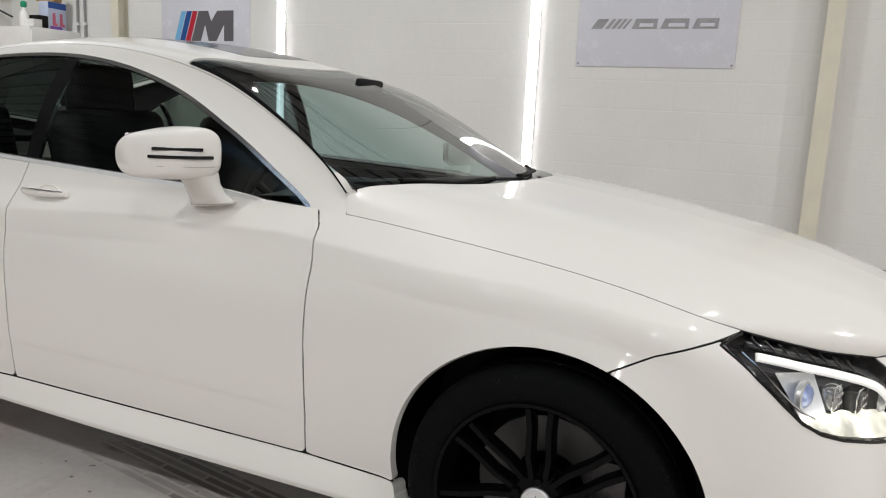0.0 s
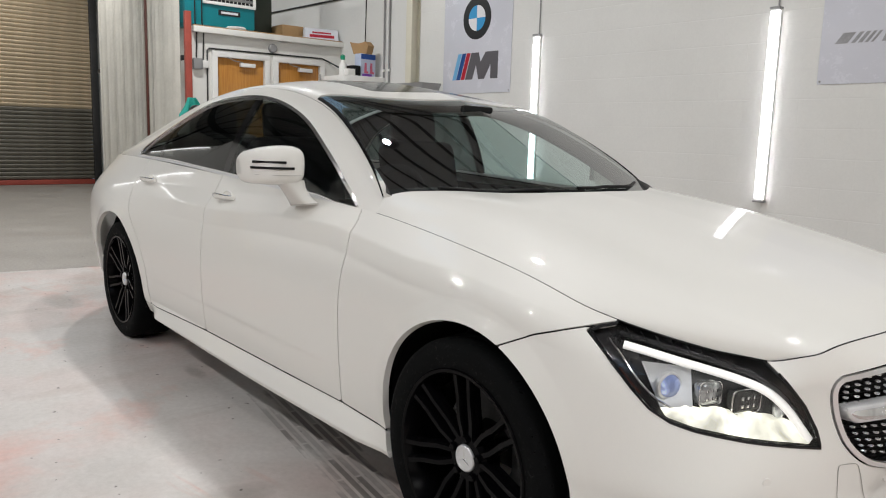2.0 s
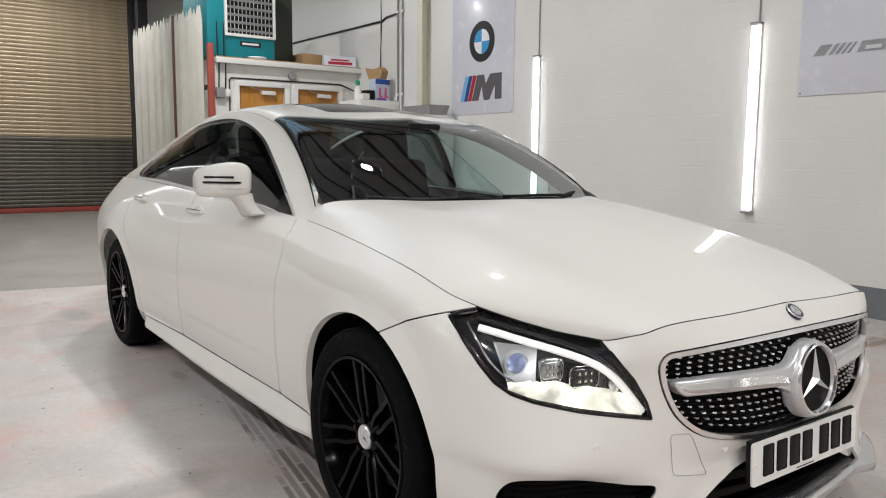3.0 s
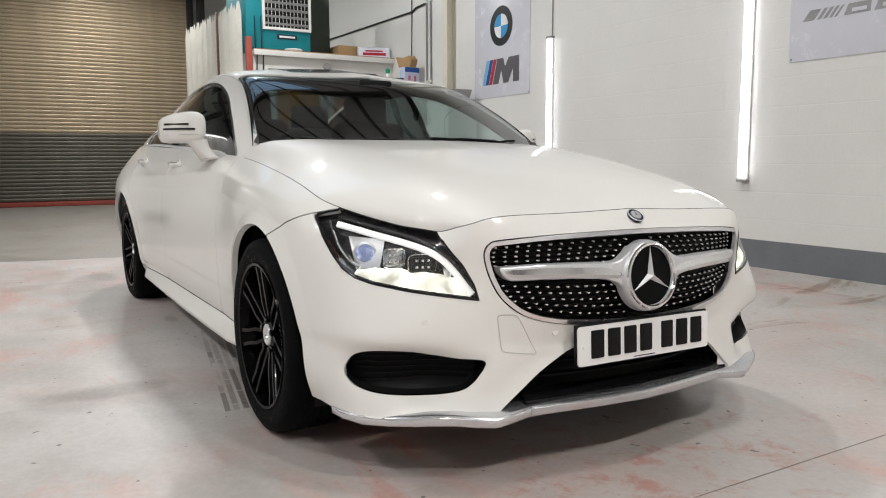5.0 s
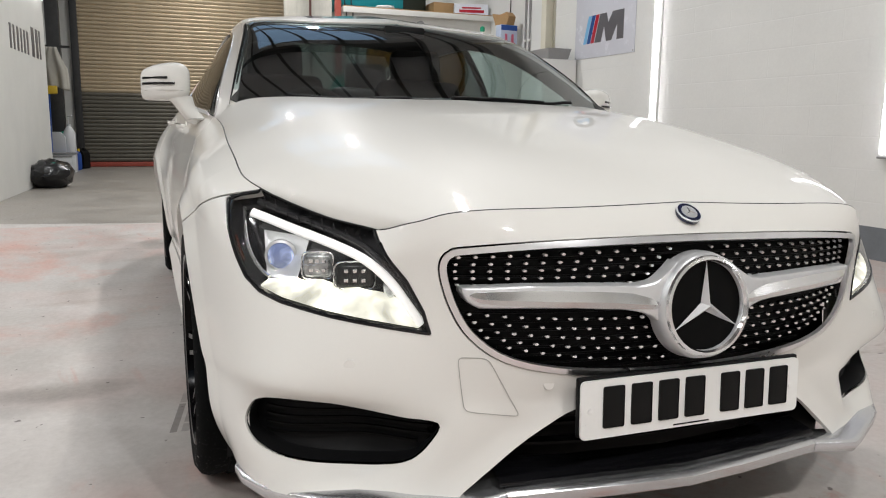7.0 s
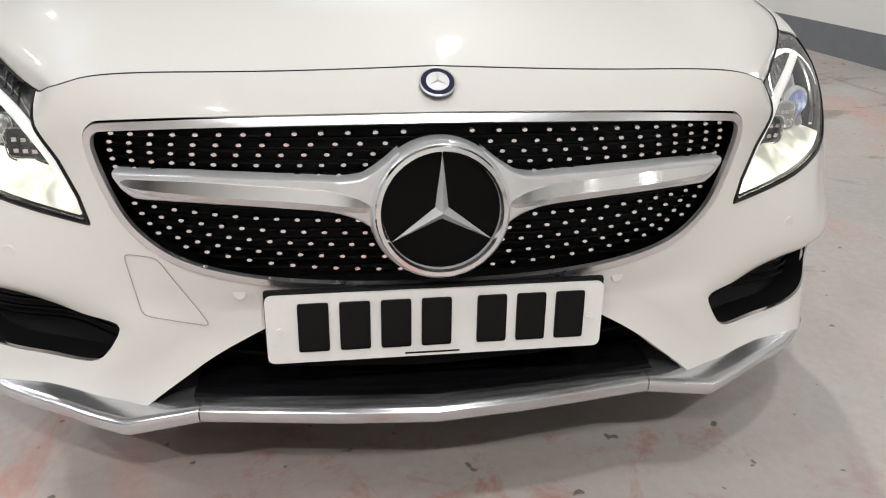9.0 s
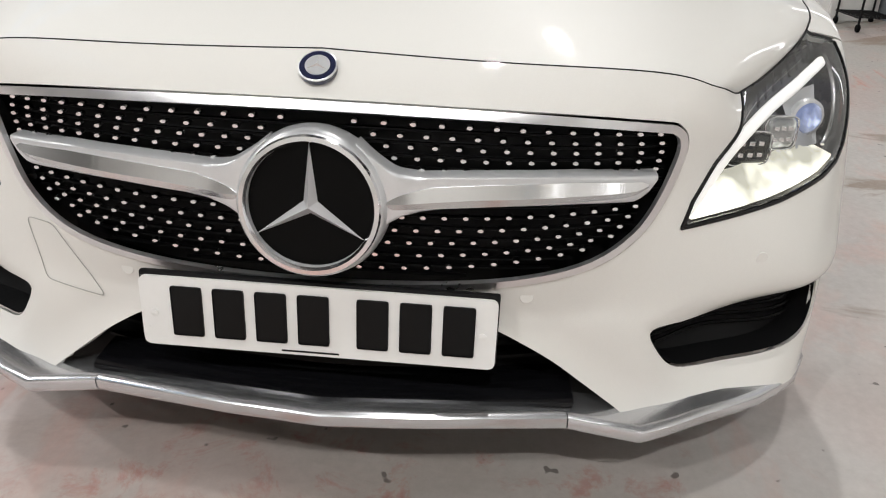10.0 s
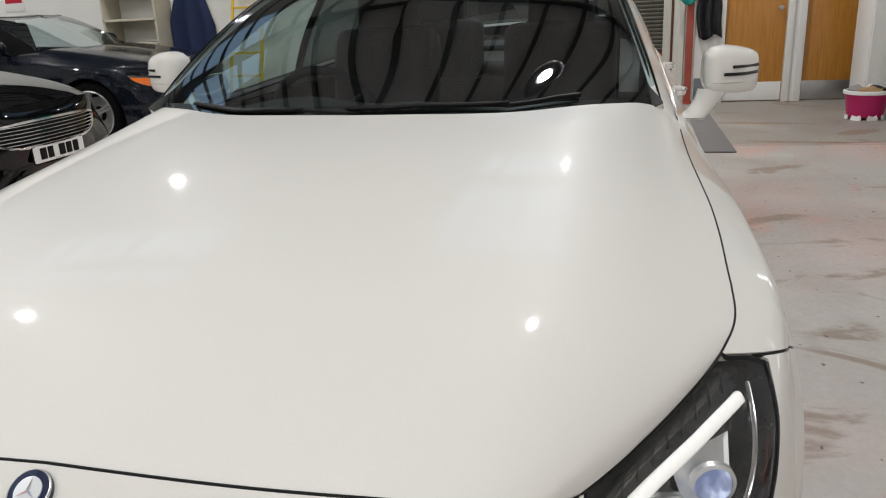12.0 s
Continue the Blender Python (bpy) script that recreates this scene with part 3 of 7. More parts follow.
# light battens on the block wall
def batten(x, y, z, length, face=-1, power=16):
    """An upright light batten; face: -1 looks towards -y."""
    o = thing("light_batten", "upright white light batten on the wall, lit", "wall lamp", "battens on the wall", m=pose(x, y, z, 0, 0, 0 if face < 0 else 180))
    part("batten_body", boxed((0, -0.02, 0), (0.070, 0.034, length + 0.03), 0.006), GLOSS_WHITE, o)
    for s in (-1, 1):
        part("batten_cap", boxed((0, -0.030, s * (length / 2 + 0.022)), (0.080, 0.060, 0.016), 0.004), GREY_PLASTIC, o)
    # two rounded glowing halves with a pale joint between them
    for cx_ in (-0.021, 0.021):
        b = bmesh.new()
        n = 12
        rows = [[b.verts.new((cx_ + 0.018 * math.sin(a), -0.036 - 0.018 * math.cos(a), zz)) for a in [math.radians(-95 + 190 * i / n) for i in range(n + 1)]] for zz in (-length / 2, length / 2)]
        for i in range(n):
            b.faces.new((rows[0][i], rows[0][i + 1], rows[1][i + 1], rows[1][i]))
        for r in rows:
            b.faces.new(r)
        part("batten_tube", b, LED_WHITE, o, "glowing white tube")
    return o


batten(-3.99, WALL_Y, 1.452, 1.40)
batten(-1.54, WALL_Y, 1.452, 1.40)
batten(3.365, WALL_Y, 1.445, 1.40)
batten(5.815, WALL_Y, 1.445, 1.40)
for x in (-3.985, -1.535, 3.365, 5.815):
    b = bmesh.new()
    tube(b, [(x, WALL_Y - 0.008, 2.17), (x, WALL_Y - 0.008, ROOF_Z - 0.02)], 0.006, 6)
    tagged(part("lamp_cable", b, GREY_PLASTIC), "thin grey cable above a light batten", "cable")

# steel columns let into the wall, conduits and cables
for x in (-6.0, 0.57, 6.2):
    o = thing("column", "cream painted steel column against the wall", "column", kind="structure")
    part("column_web", boxed((x, WALL_Y - 0.06, 2.5), (0.02, 0.12, 5.0)), CREAM, o)
    for d in (0.0, -0.115):
        part("column_flange", boxed((x, WALL_Y - 0.006 + d, 2.5), (0.11, 0.012, 5.0)), CREAM, o)
for x in (-6.66, -6.55):
    o = thing("conduit", "thin white wall conduit with clips", "conduit", "conduits on the wall")
    b = bmesh.new()
    tube(b, [(x, WALL_Y - 0.02, 0.3), (x, WALL_Y - 0.02, ROOF_Z - 0.05)], 0.012, 8)
    part("conduit_pipe", b, GREY_PLASTIC, o)
    for z in (0.9, 1.95, 3.0, 4.0):
        part("conduit_clip", boxed((x, WALL_Y - 0.02, z), (0.045, 0.034, 0.03), 0.004), GLOSS_WHITE, o)
b = bmesh.new()
tube(b, [(-10.8, WALL_Y - 0.015, 2.985), (-9.74, WALL_Y - 0.015, 2.97), (-7.06, WALL_Y - 0.015, 2.94), (-6.96, WALL_Y - 0.015, 2.975), (-6.70, WALL_Y - 0.015, 2.985)], 0.013, 8)
tagged(part("wall_cable", b, CABLE), "black cable sagging along the white wall", "cable")
b = bmesh.new()
tube(b, [(-7.10, WALL_Y - 0.012, 3.6), (-7.09, WALL_Y - 0.012, 2.9), (-7.11, WALL_Y - 0.012, 2.3), (-7.08, WALL_Y - 0.012, 2.0)], 0.009, 6)
tagged(part("drop_cable", b, CABLE), "thin black cable hanging down the wall", "cable")


# ---- posters ----
POSTER = mottled("poster_sheet", (0.63, 0.64, 0.70), 0.25, 0.0, 0.5, amount=0.02, bump=0)


def poster(x0, x1, z0, z1, label):
    o = thing("poster", label, "poster", m=pose((x0 + x1) / 2, WALL_Y - 0.004, (z0 + z1) / 2, 90))
    w_, h_ = x1 - x0, z1 - z0
    part("poster_sheet", boxed((0, 0, 0), (w_, h_, 0.006), 0.0015), POSTER, o)
    for sx in (-1, 1):
        for sy in (-1, 1):
            b = bmesh.new()
            lathe(b, [(0.008, 0.003), (0.006, 0.006), (0.0001, 0.007)], 12, pose(sx * (w_ / 2 - 0.02), sy * (h_ / 2 - 0.02), 0))
            part("poster_fixing", b, GREY_PLASTIC, o)
    return o


def flat(o, outline, mat, name, z=0.0035, label=""):
    b = bmesh.new()
    prism(b, outline, 0.0015, pose(0, 0, z))
    return part(name, b, mat, o, label, smooth=False)


def ring_pts(cx_, cy_, r, a0=0, a1=360, n=48):
    return [(cx_ + r * math.cos(math.radians(a0 + (a1 - a0) * i / n)), cy_ + r * math.sin(math.radians(a0 + (a1 - a0) * i / n))) for i in range(n if a1 - a0 >= 360 else n + 1)]


LOGO_BLACK = material("print_black", (0.012, 0.012, 0.013), 0.35)
LOGO_BLUE = material("print_blue", (0.035, 0.30, 0.60), 0.35)
LOGO_SKY = material("print_light_blue", (0.16, 0.42, 0.68), 0.35)
LOGO_DEEP = material("print_deep_blue", (0.01, 0.07, 0.26), 0.35)
LOGO_RED = material("print_red", (0.42, 0.012, 0.03), 0.35)
LOGO_GREY = material("print_grey", (0.105, 0.10, 0.11), 0.35)
LOGO_WHITE = material("print_white", (0.78, 0.78, 0.80), 0.35)
LOGO_SILVER = mottled("print_silver", (0.30, 0.30, 0.31), 0.35, 0.2, amount=0.25, scale=8.0, bump=0)

p = poster(-5.48, -4.375, 1.63, 3.10, "white poster with a round emblem and striped slanted mark")
ox, oz = -4.9275, 2.365
cx_, cy_ = -4.925 - ox, 2.43 - oz
flat(p, ring_pts(cx_, cy_, 0.225), LOGO_BLACK, "emblem_disc", 0.003)
for a, m_ in ((0, LOGO_WHITE), (90, LOGO_BLUE), (180, LOGO_WHITE), (270, LOGO_BLUE)):
    flat(p, [(cx_, cy_)] + ring_pts(cx_, cy_, 0.135, a, a + 90, 14), m_, "emblem_quarter", 0.0046)
for k, (a0, a1, m_) in enumerate(((-0.385, -0.325, LOGO_SKY), (-0.315, -0.25, LOGO_DEEP), (-0.24, -0.178, LOGO_RED))):
    flat(p, [(a0 + 0.0, -0.585), (a1, -0.585), (a1 + 0.095, -0.30), (a0 + 0.095, -0.30)], m_, "mark_stripe")
flat(p, [(-0.165, -0.585), (-0.07, -0.30), (0.05, -0.30), (0.085, -0.40), (0.16, -0.30), (0.36, -0.30), (0.36, -0.585), (0.245, -0.585), (0.245, -0.43), (0.15, -0.585), (0.055, -0.585), (0.01, -0.43), (-0.045, -0.585)],
     LOGO_GREY, "mark_block", label="dark grey angular shape")

p = poster(-1.20, -0.035, 1.605, 2.75, "white poster with slanted silver bars and blocks")
ox, oz = -0.6175, 2.1775
for k, (a, wd) in enumerate(((-1.10, 0.085), (-0.99, 0.028), (-0.945, 0.028), (-0.90, 0.022), (-0.86, 0.018))):
    flat(p, [(a - ox, 1.882 - oz), (a + wd - ox, 1.882 - oz), (a + wd + 0.055 - ox, 1.955 - oz), (a + 0.055 - ox, 1.955 - oz)], LOGO_SILVER, "mark_bar")
for a, c_ in ((-0.79, -0.60), (-0.58, -0.375), (-0.355, -0.17)):
    flat(p, [(a - ox, 1.882 - oz), (c_ - ox - 0.005, 1.882 - oz), (c_ - ox, 1.955 - oz), (a + 0.03 - ox, 1.955 - oz)], LOGO_SILVER, "mark_block")
    flat(p, [(a + 0.055 - ox, 1.897 - oz), (c_ - 0.03 - ox, 1.897 - oz), (c_ - 0.03 - ox, 1.922 - oz), (a + 0.06 - ox, 1.922 - oz)], POSTER, "block_gap", 0.0056)

# ---- roller shutter ----
shutter = thing("roller_shutter", "closed steel roller shutter, beige above and dark green-grey below", "shutter", kind="structure")
for k in range(58):
    if k == 0:
        slat_meshes = []
        for mat in (SLAT_LOW, SLAT_UP):
            b = bmesh.new()
            prof = [(-0.010, 0.0), (-0.006, 0.004), (0.002, 0.010), (0.008, 0.022), (0.013, 0.038), (0.015, 0.052), (0.013, 0.062), (0.004, 0.070), (-0.010, 0.075)]
            rows_ = [[b.verts.new((d, y, z)) for d, z in prof] for y in (-2.10, 2.06)]
            for i in range(8):
                b.faces.new((rows_[0][i], rows_[1][i], rows_[1][i + 1], rows_[0][i + 1]))
            me = bpy.data.meshes.new("slat")
            b.to_mesh(me)
            b.free()
            slat_meshes.append(finish(me, mat, True, 60))
    o = new("slat", slat_meshes[0 if k < 18 else 1])
    o.parent = shutter
    o.location = (SHUT_X, 0, 0.10 + 0.0755 * k)
part("bottom_rail", boxed((SHUT_X, -0.02, 0.05), (0.05, 4.16, 0.09), 0.006), RED_PAINT, shutter, "red bottom rail")
part("shutter_backing", boxed((SHUT_X - 0.03, -0.075, 2.25), (0.012, 4.2, 4.5)), DARK_STEEL, shutter)
for y in (-2.17, 2.12):
    part("shutter_guide", boxed((SHUT_X + 0.03, y, 2.25), (0.10, 0.13, 4.5), 0.008), DARK_STEEL, shutter)
solid("shutter_column", (SHUT_X + 0.9, -2.45, 2.5), (0.22, 0.22, 5.0), DARK_STEEL, "dark steel column beside the shutter", "column", "structure", 0.01)
solid("shutter_column", (SHUT_X + 0.2, 2.31, 2.5), (0.18, 0.14, 5.0), DARK_STEEL, "dark steel column beside the shutter", "column", "structure", 0.01)

# ---- folded slat screen beside the lavatory block ----
DARK_RED = mottled("dark_red_paint", (0.10, 0.03, 0.02), 0.5, amount=0.2)
SCREEN_MAT = mottled("off_white_slat_paint", (0.56, 0.54, 0.48), 0.45, amount=0.12, scale=3.0, fine=35.0)
screen_o = thing("folding_screen", "folded screen of narrow off-white upright slats", "screen", kind="structure")
for k in range(30):
    f = k / 29
    x = -7.84 - 3.05 * f
    top = 2.98 + 0.08 * f + 0.02 * math.sin(k * 2.4)
    b = bmesh.new()
    wv = 0.030 + 0.004 * math.sin(k * 1.3)
    prism(b, [(-wv, 0), (wv, 0), (wv, top - 0.16), (0.004, top), (-0.004, top), (-wv, top - 0.16)], 0.014, Matrix.Translation((x, 1.29 - 0.02 * f + 0.010 * math.sin(k * 1.7), 0.02)) @ Matrix.Rotation(math.radians(52 + 7 * math.sin(k * 2.1)), 4, "Z") @ Matrix.Rotation(math.radians(90), 4, "X"))
    part("screen_slat", b, SCREEN_MAT, screen_o, smooth=False)
part("screen_post", boxed((-8.80, 1.235, 1.5), (0.022, 0.03, 3.0), 0.003), DARK_RED, screen_o, "dark red post")
part("screen_track", boxed((-9.65, 1.36, 2.0), (3.6, 0.03, 0.06), 0.004), DARK_STEEL, screen_o)
solid("screen_wall", (-9.70, 1.46, 1.22), (3.7, 0.06, 2.44), PLASTER, "off-white partition behind the folded screen", "wall")
o = thing("guard_post", "red painted steel guard post", "post", kind="structure")
part("post_steel", boxed((-7.70, 1.36, 1.27), (0.06, 0.075, 2.52), 0.006), RED_PAINT, o)
part("post_foot", boxed((-7.70, 1.36, 0.006), (0.16, 0.16, 0.012), 0.002), RED_PAINT, o)

# ---- lavatory block with two doors ----
DOORS = [(1.735, 2.365), (2.555, 3.175)]
DOOR_TOP = 2.035
block = thing("wc_block", "white block with two orange wooden doors", "wall", kind="structure")
ys_ = [1.42, DOORS[0][0], DOORS[0][1], DOORS[1][0], DOORS[1][1], 3.5]
for y0, y1 in ((ys_[0], ys_[1]), (ys_[2], ys_[3]), (ys_[4], ys_[5])):
    part("block_wall", boxed((WC_X - 0.06, (y0 + y1) / 2, 1.15), (0.12, y1 - y0, 2.30)), PLASTER, block)
for y0, y1 in DOORS:
    part("block_lintel", boxed((WC_X - 0.06, (y0 + y1) / 2, (DOOR_TOP + 2.30) / 2), (0.12, y1 - y0, 2.30 - DOOR_TOP)), PLASTER, block)
part("block_roof", boxed((WC_X - 0.925, 2.46, 2.335), (2.01, 2.08, 0.07), 0.004), PLASTER, block)
part("roof_edge_board", boxed((WC_X + 0.05, 2.46, 2.377), (0.03, 2.08, 0.012), 0.002), CARD, block, "bare wooden edge board")
part("block_skirting", boxed((WC_X + 0.003, 1.57, 0.14), (0.01, 0.28, 0.27), 0.001), SKIRT, block)
for i, (y0, y1) in enumerate(DOORS):
    d = thing(f"door_{i + 1}", "closed orange wooden door with a white kick plate", "door", kind="structure")
    part("door_leaf", boxed((WC_X - 0.055, (y0 + y1) / 2, DOOR_TOP / 2 + 0.004), (0.044, y1 - y0 - 0.006, DOOR_TOP - 0.012), 0.002), ORANGE_WOOD, d)
    part("kick_plate", boxed((WC_X - 0.031, (y0 + y1) / 2, 0.115), (0.004, y1 - y0 - 0.02, 0.20), 0.001), GLOSS_WHITE if i == 0 else STEEL, d, "pale kick plate")
    fr = thing("door_frame")
    fr.parent = d
    for y in (y0 - 0.035, y1 + 0.035):
        part("frame_post", boxed((WC_X + 0.005, y, DOOR_TOP / 2 + 0.02), (0.03, 0.07, DOOR_TOP + 0.04), 0.004), GLOSS_WHITE, fr)
    part("frame_head", boxed((WC_X + 0.006, (y0 + y1) / 2, DOOR_TOP + 0.035), (0.03, y1 - y0 + 0.14, 0.07), 0.004), GLOSS_WHITE, fr)
    part("door_closer", boxed((WC_X - 0.005, y0 + 0.40, DOOR_TOP - 0.075), (0.05, 0.20, 0.05), 0.008), GLOSS_WHITE, d, "white door closer")
    b = bmesh.new()
    tube(b, [(WC_X + 0.01, y0 + 0.33, DOOR_TOP - 0.045), (WC_X + 0.05, y0 + 0.20, DOOR_TOP - 0.035), (WC_X + 0.015, y0 + 0.12, DOOR_TOP + 0.005)], 0.006, 6)
    part("closer_arm", b, STEEL, d)
    b = bmesh.new()
    lathe(b, [(0.022, 0.0), (0.022, 0.006), (0.012, 0.01), (0.012, 0.04), (0.026, 0.05), (0.024, 0.064), (0.0001, 0.068)], 20, Matrix.Translation((WC_X - 0.033, y1 - 0.07, 1.0)) @ Matrix.Rotation(math.radians(90), 4, "Y"))
    part("door_knob", b, STEEL, d)
d = bpy.data.objects["door_1"]
part("door_sign", boxed((WC_X - 0.030, 2.045, 1.55), (0.004, 0.085, 0.20), 0.001), GLOSS_WHITE, d, "white sign with a dark mark")
part("sign_mark", boxed((WC_X - 0.0272, 2.045, 1.545), (0.003, 0.03, 0.10), 0.001), LOGO_GREY, d)
# round grey vent above and between the doors
b = bmesh.new()
lathe(b, [(0.055, 0), (0.055, 0.05), (0.045, 0.06), (0.0001, 0.06)], 24, Matrix.Translation((WC_X - 0.01, 2.47, 2.20)) @ Matrix.Rotation(math.radians(90), 4, "Y"))
tagged(part("round_vent", b, GREY_PLASTIC), "round grey vent over the doors", "fitting")
b = bmesh.new()
tube(b, [(WC_X + 0.01, 1.40, 1.15), (WC_X + 0.012, 1.52, 1.10), (WC_X + 0.012, 1.60, 1.22), (WC_X + 0.012, 1.605, 2.10), (WC_X + 0.012, 1.63, 2.125), (WC_X + 0.012, 2.4, 2.13), (WC_X + 0.012, 3.2, 2.135),
         (WC_X + 0.02, 3.30, 2.10), (WC_X + 0.15, 3.40, 2.02)], 0.010, 8)
tagged(part("door_cable", b, CABLE), "black cable round the white door frames", "cable")
o = thing("socket_box", "small grey wall sockets with a cable", "socket")
part("socket_body", boxed((WC_X + 0.03, 1.475, 1.93), (0.06, 0.11, 0.13), 0.012), GREY_PLASTIC, o)
part("switch_body", boxed((WC_X + 0.02, 1.575, 1.93), (0.04, 0.07, 0.09), 0.008), GLOSS_WHITE, o)
for y in (1.46, 1.545):
    b = bmesh.new()
    tube(b, [(WC_X + 0.03, y, 1.98), (WC_X + 0.035, y + 0.01, 2.3), (WC_X + 0.06, y - 0.02, 2.42), (WC_X + 0.06, y - 0.02, 2.8)], 0.009, 6)
    part("socket_cable", b, CABLE, o)

# air cooler on the block
cool = thing("air_cooler", "teal evaporative air cooler with a white louvre, standing on the block", "air cooler")
part("cooler_case", boxed((WC_X - 0.50, 1.80, 2.95), (0.95, 0.90, 1.10), 0.02), TEAL, cool)
part("cooler_tank", boxed((WC_X - 0.50, 1.80, 2.415), (0.90, 0.86, 0.09), 0.01), TEAL, cool)
fx = WC_X - 0.02
part("louvre_recess", boxed((fx, 1.91, 2.97), (0.012, 0.62, 0.58)), BLACK, cool)
for z in (2.67, 3.27):
    part("louvre_frame", boxed((fx + 0.012, 1.91, z), (0.03, 0.68, 0.035), 0.004), GLOSS_WHITE, cool)
for y in (1.585, 2.235):
    part("louvre_frame", boxed((fx + 0.012, y, 2.97), (0.03, 0.035, 0.565), 0.004), GLOSS_WHITE, cool)
for k in range(6):
    b = bmesh.new()
    box(b, (fx + 0.012, 1.91, 2.735 + 0.093 * k), (0.012, 0.615, 0.032), 0.002, Matrix.Rotation(math.radians(25), 4, "Y"))
    part("louvre_blade", b, GREY_PLASTIC, cool)
for k in range(11):
    part("louvre_fin", boxed((fx + 0.004, 1.65 + 0.052 * k, 2.97), (0.008, 0.006, 0.56)), GLOSS_WHITE, cool)
part("maker_plate", boxed((fx + 0.000, 1.91, 2.57), (0.012, 0.28, 0.062), 0.003), LOGO_BLACK, cool, "dark name plate")
part("plate_letters", boxed((fx + 0.006, 1.91, 2.57), (0.006, 0.22, 0.026), 0.002), LOGO_WHITE, cool, "plain pale bar")
b = bmesh.new()
lathe(b, [(0.11, 0), (0.13, 0.03), (0.12, 0.045), (0.0001, 0.05)], 28, pose(WC_X - 0.05, 2.0, 2.371))
tagged(part("plastic_dish", b, GLOSS_WHITE), "white plastic dish on the block's roof", "dish")
solid("fuse_cabinet", (WC_X - 0.75, 2.55, 2.85), (0.35, 0.42, 0.95), mottled("dark_green_cabinet", (0.035, 0.045, 0.03), 0.5), "dark green steel cabinet on the block", "cabinet", "", 0.012)
solid("crate", (WC_X - 0.55, 2.95, 2.47), (0.5, 0.35, 0.19), CARD, "brown wooden crate on the block", "crate", "", 0.01)
# light box sign lying on the block
m = pose(WC_X - 0.10, 3.24, 2.372, 0, 0, -14)
o = thing("light_sign", "white wedge-shaped sign with red bars", "sign", m=m)
b = bmesh.new()
prism(b, [(-0.09, 0), (0.09, 0), (0.05, 0.15), (-0.02, 0.17)], 0.46, Matrix.Translation((0, 0.23, 0)) @ Matrix.Rotation(math.radians(90), 4, "X"), 0.004)
part("sign_body", b, mottled("sign_white", (0.66, 0.68, 0.74), 0.3, bump=0), o, smooth=False)
for z, w_, hh in ((0.105, 0.26, 0.022), (0.06, 0.34, 0.04)):
    b = bmesh.new()
    box(b, (0.0905 - 0.267 * z + 0.001, 0.0, z), (0.004, w_, hh), 0.001, Matrix.Rotation(math.radians(-15), 4, "Y"))
    part("sign_bar", b, LOGO_RED, o)

# shelf unit beside the doors, with boxes
unit = thing("tall_cupboard", "tall narrow white cupboard against the wall", "cupboard")
part("cupboard_body", boxed((-6.90, 3.195, 0.93), (0.52, 0.60, 1.86), 0.006), GLOSS_WHITE, unit)
part("cupboard_door", boxed((-6.635, 3.195, 0.93), (0.018, 0.58, 1.80), 0.004), GLOSS_WHITE, unit)
part("cupboard_handle", boxed((-6.62, 3.10, 1.0), (0.015, 0.014, 0.13), 0.004), STEEL, unit)
o = thing("cleaning_box", "blue and white carton with pink shapes", "box", m=pose(-6.80, 3.29, 1.862, 0, 0, 8))
part("carton", boxed((0, 0, 0.14), (0.12, 0.24, 0.28), 0.004), mottled("carton_pale", (0.50, 0.56, 0.70), 0.4, bump=0), o)
part("carton_band", boxed((0.0605, 0, 0.245), (0.003, 0.238, 0.062)), material("carton_blue", (0.015, 0.08, 0.36), 0.4), o)
for y in (-0.04, 0.055):
    b = bmesh.new()
    prism(b, [(-0.028, 0), (0.04, 0), (0.04, 0.02), (0.012, 0.035), (0.01, 0.13), (-0.022, 0.13)], 0.003, Matrix.Translation((0.061, y, 0.04)) @ Matrix(((0, 0, 1, 0), (1, 0, 0, 0), (0, 1, 0, 0), (0, 0, 0, 1))))
    part("carton_print", b, material("carton_pink", (0.62, 0.13, 0.22), 0.4), o, smooth=False)
part("carton_foot", boxed((0.061, -0.02, 0.02), (0.003, 0.16, 0.03)), material("carton_violet", (0.20, 0.06, 0.42), 0.4), o)
m = pose(-6.86, 3.34, 2.145, 0, 0, 20)
b = bmesh.new()
prism(b, [(-0.10, 0), (0.10, 0), (0.13, 0.10), (0.08, 0.15), (-0.02, 0.12), (-0.16, 0.15)], 0.13, m @ Matrix.Rotation(math.radians(90), 4, "X"), 0.006)
tagged(part("cardboard_box", b, CARD, smooth=False), "open torn brown cardboard box", "box")
solid("black_case", (-6.78, 3.10, 1.925), (0.16, 0.12, 0.125), BLACK, "small black case on the cupboard", "case", "", 0.012)
o = thing("spray_bottle", "white bottle with a green cap", "bottle", m=pose(-6.80, 2.96, 1.862))
b = bmesh.new()
lathe(b, [(0.045, 0), (0.048, 0.02), (0.046, 0.13), (0.02, 0.17), (0.018, 0.19)], 24)
part("bottle_body", b, GLOSS_WHITE, o)
b = bmesh.new()
lathe(b, [(0.022, 0.185), (0.030, 0.20), (0.030, 0.235), (0.012, 0.25)], 20)
part("bottle_cap", b, material("green_plastic", (0.01, 0.30, 0.16), 0.4), o)
solid("white_carton", (-6.72, 3.00, 1.90), (0.14, 0.10, 0.075), GLOSS_WHITE, "small white carton on the cupboard", "carton", "", 0.006)

# low white cabinet with a steel tray on it, further along the wall
unit = thing("wall_cabinet", "white cabinet against the block wall", "cabinet")
part("cabinet_body", boxed((-5.68, 3.28, 0.815), (0.50, 0.42, 1.63), 0.006), GLOSS_WHITE, unit)
part("cabinet_door", boxed((-5.425, 3.28, 0.815), (0.016, 0.40, 1.58), 0.003), GLOSS_WHITE, unit)
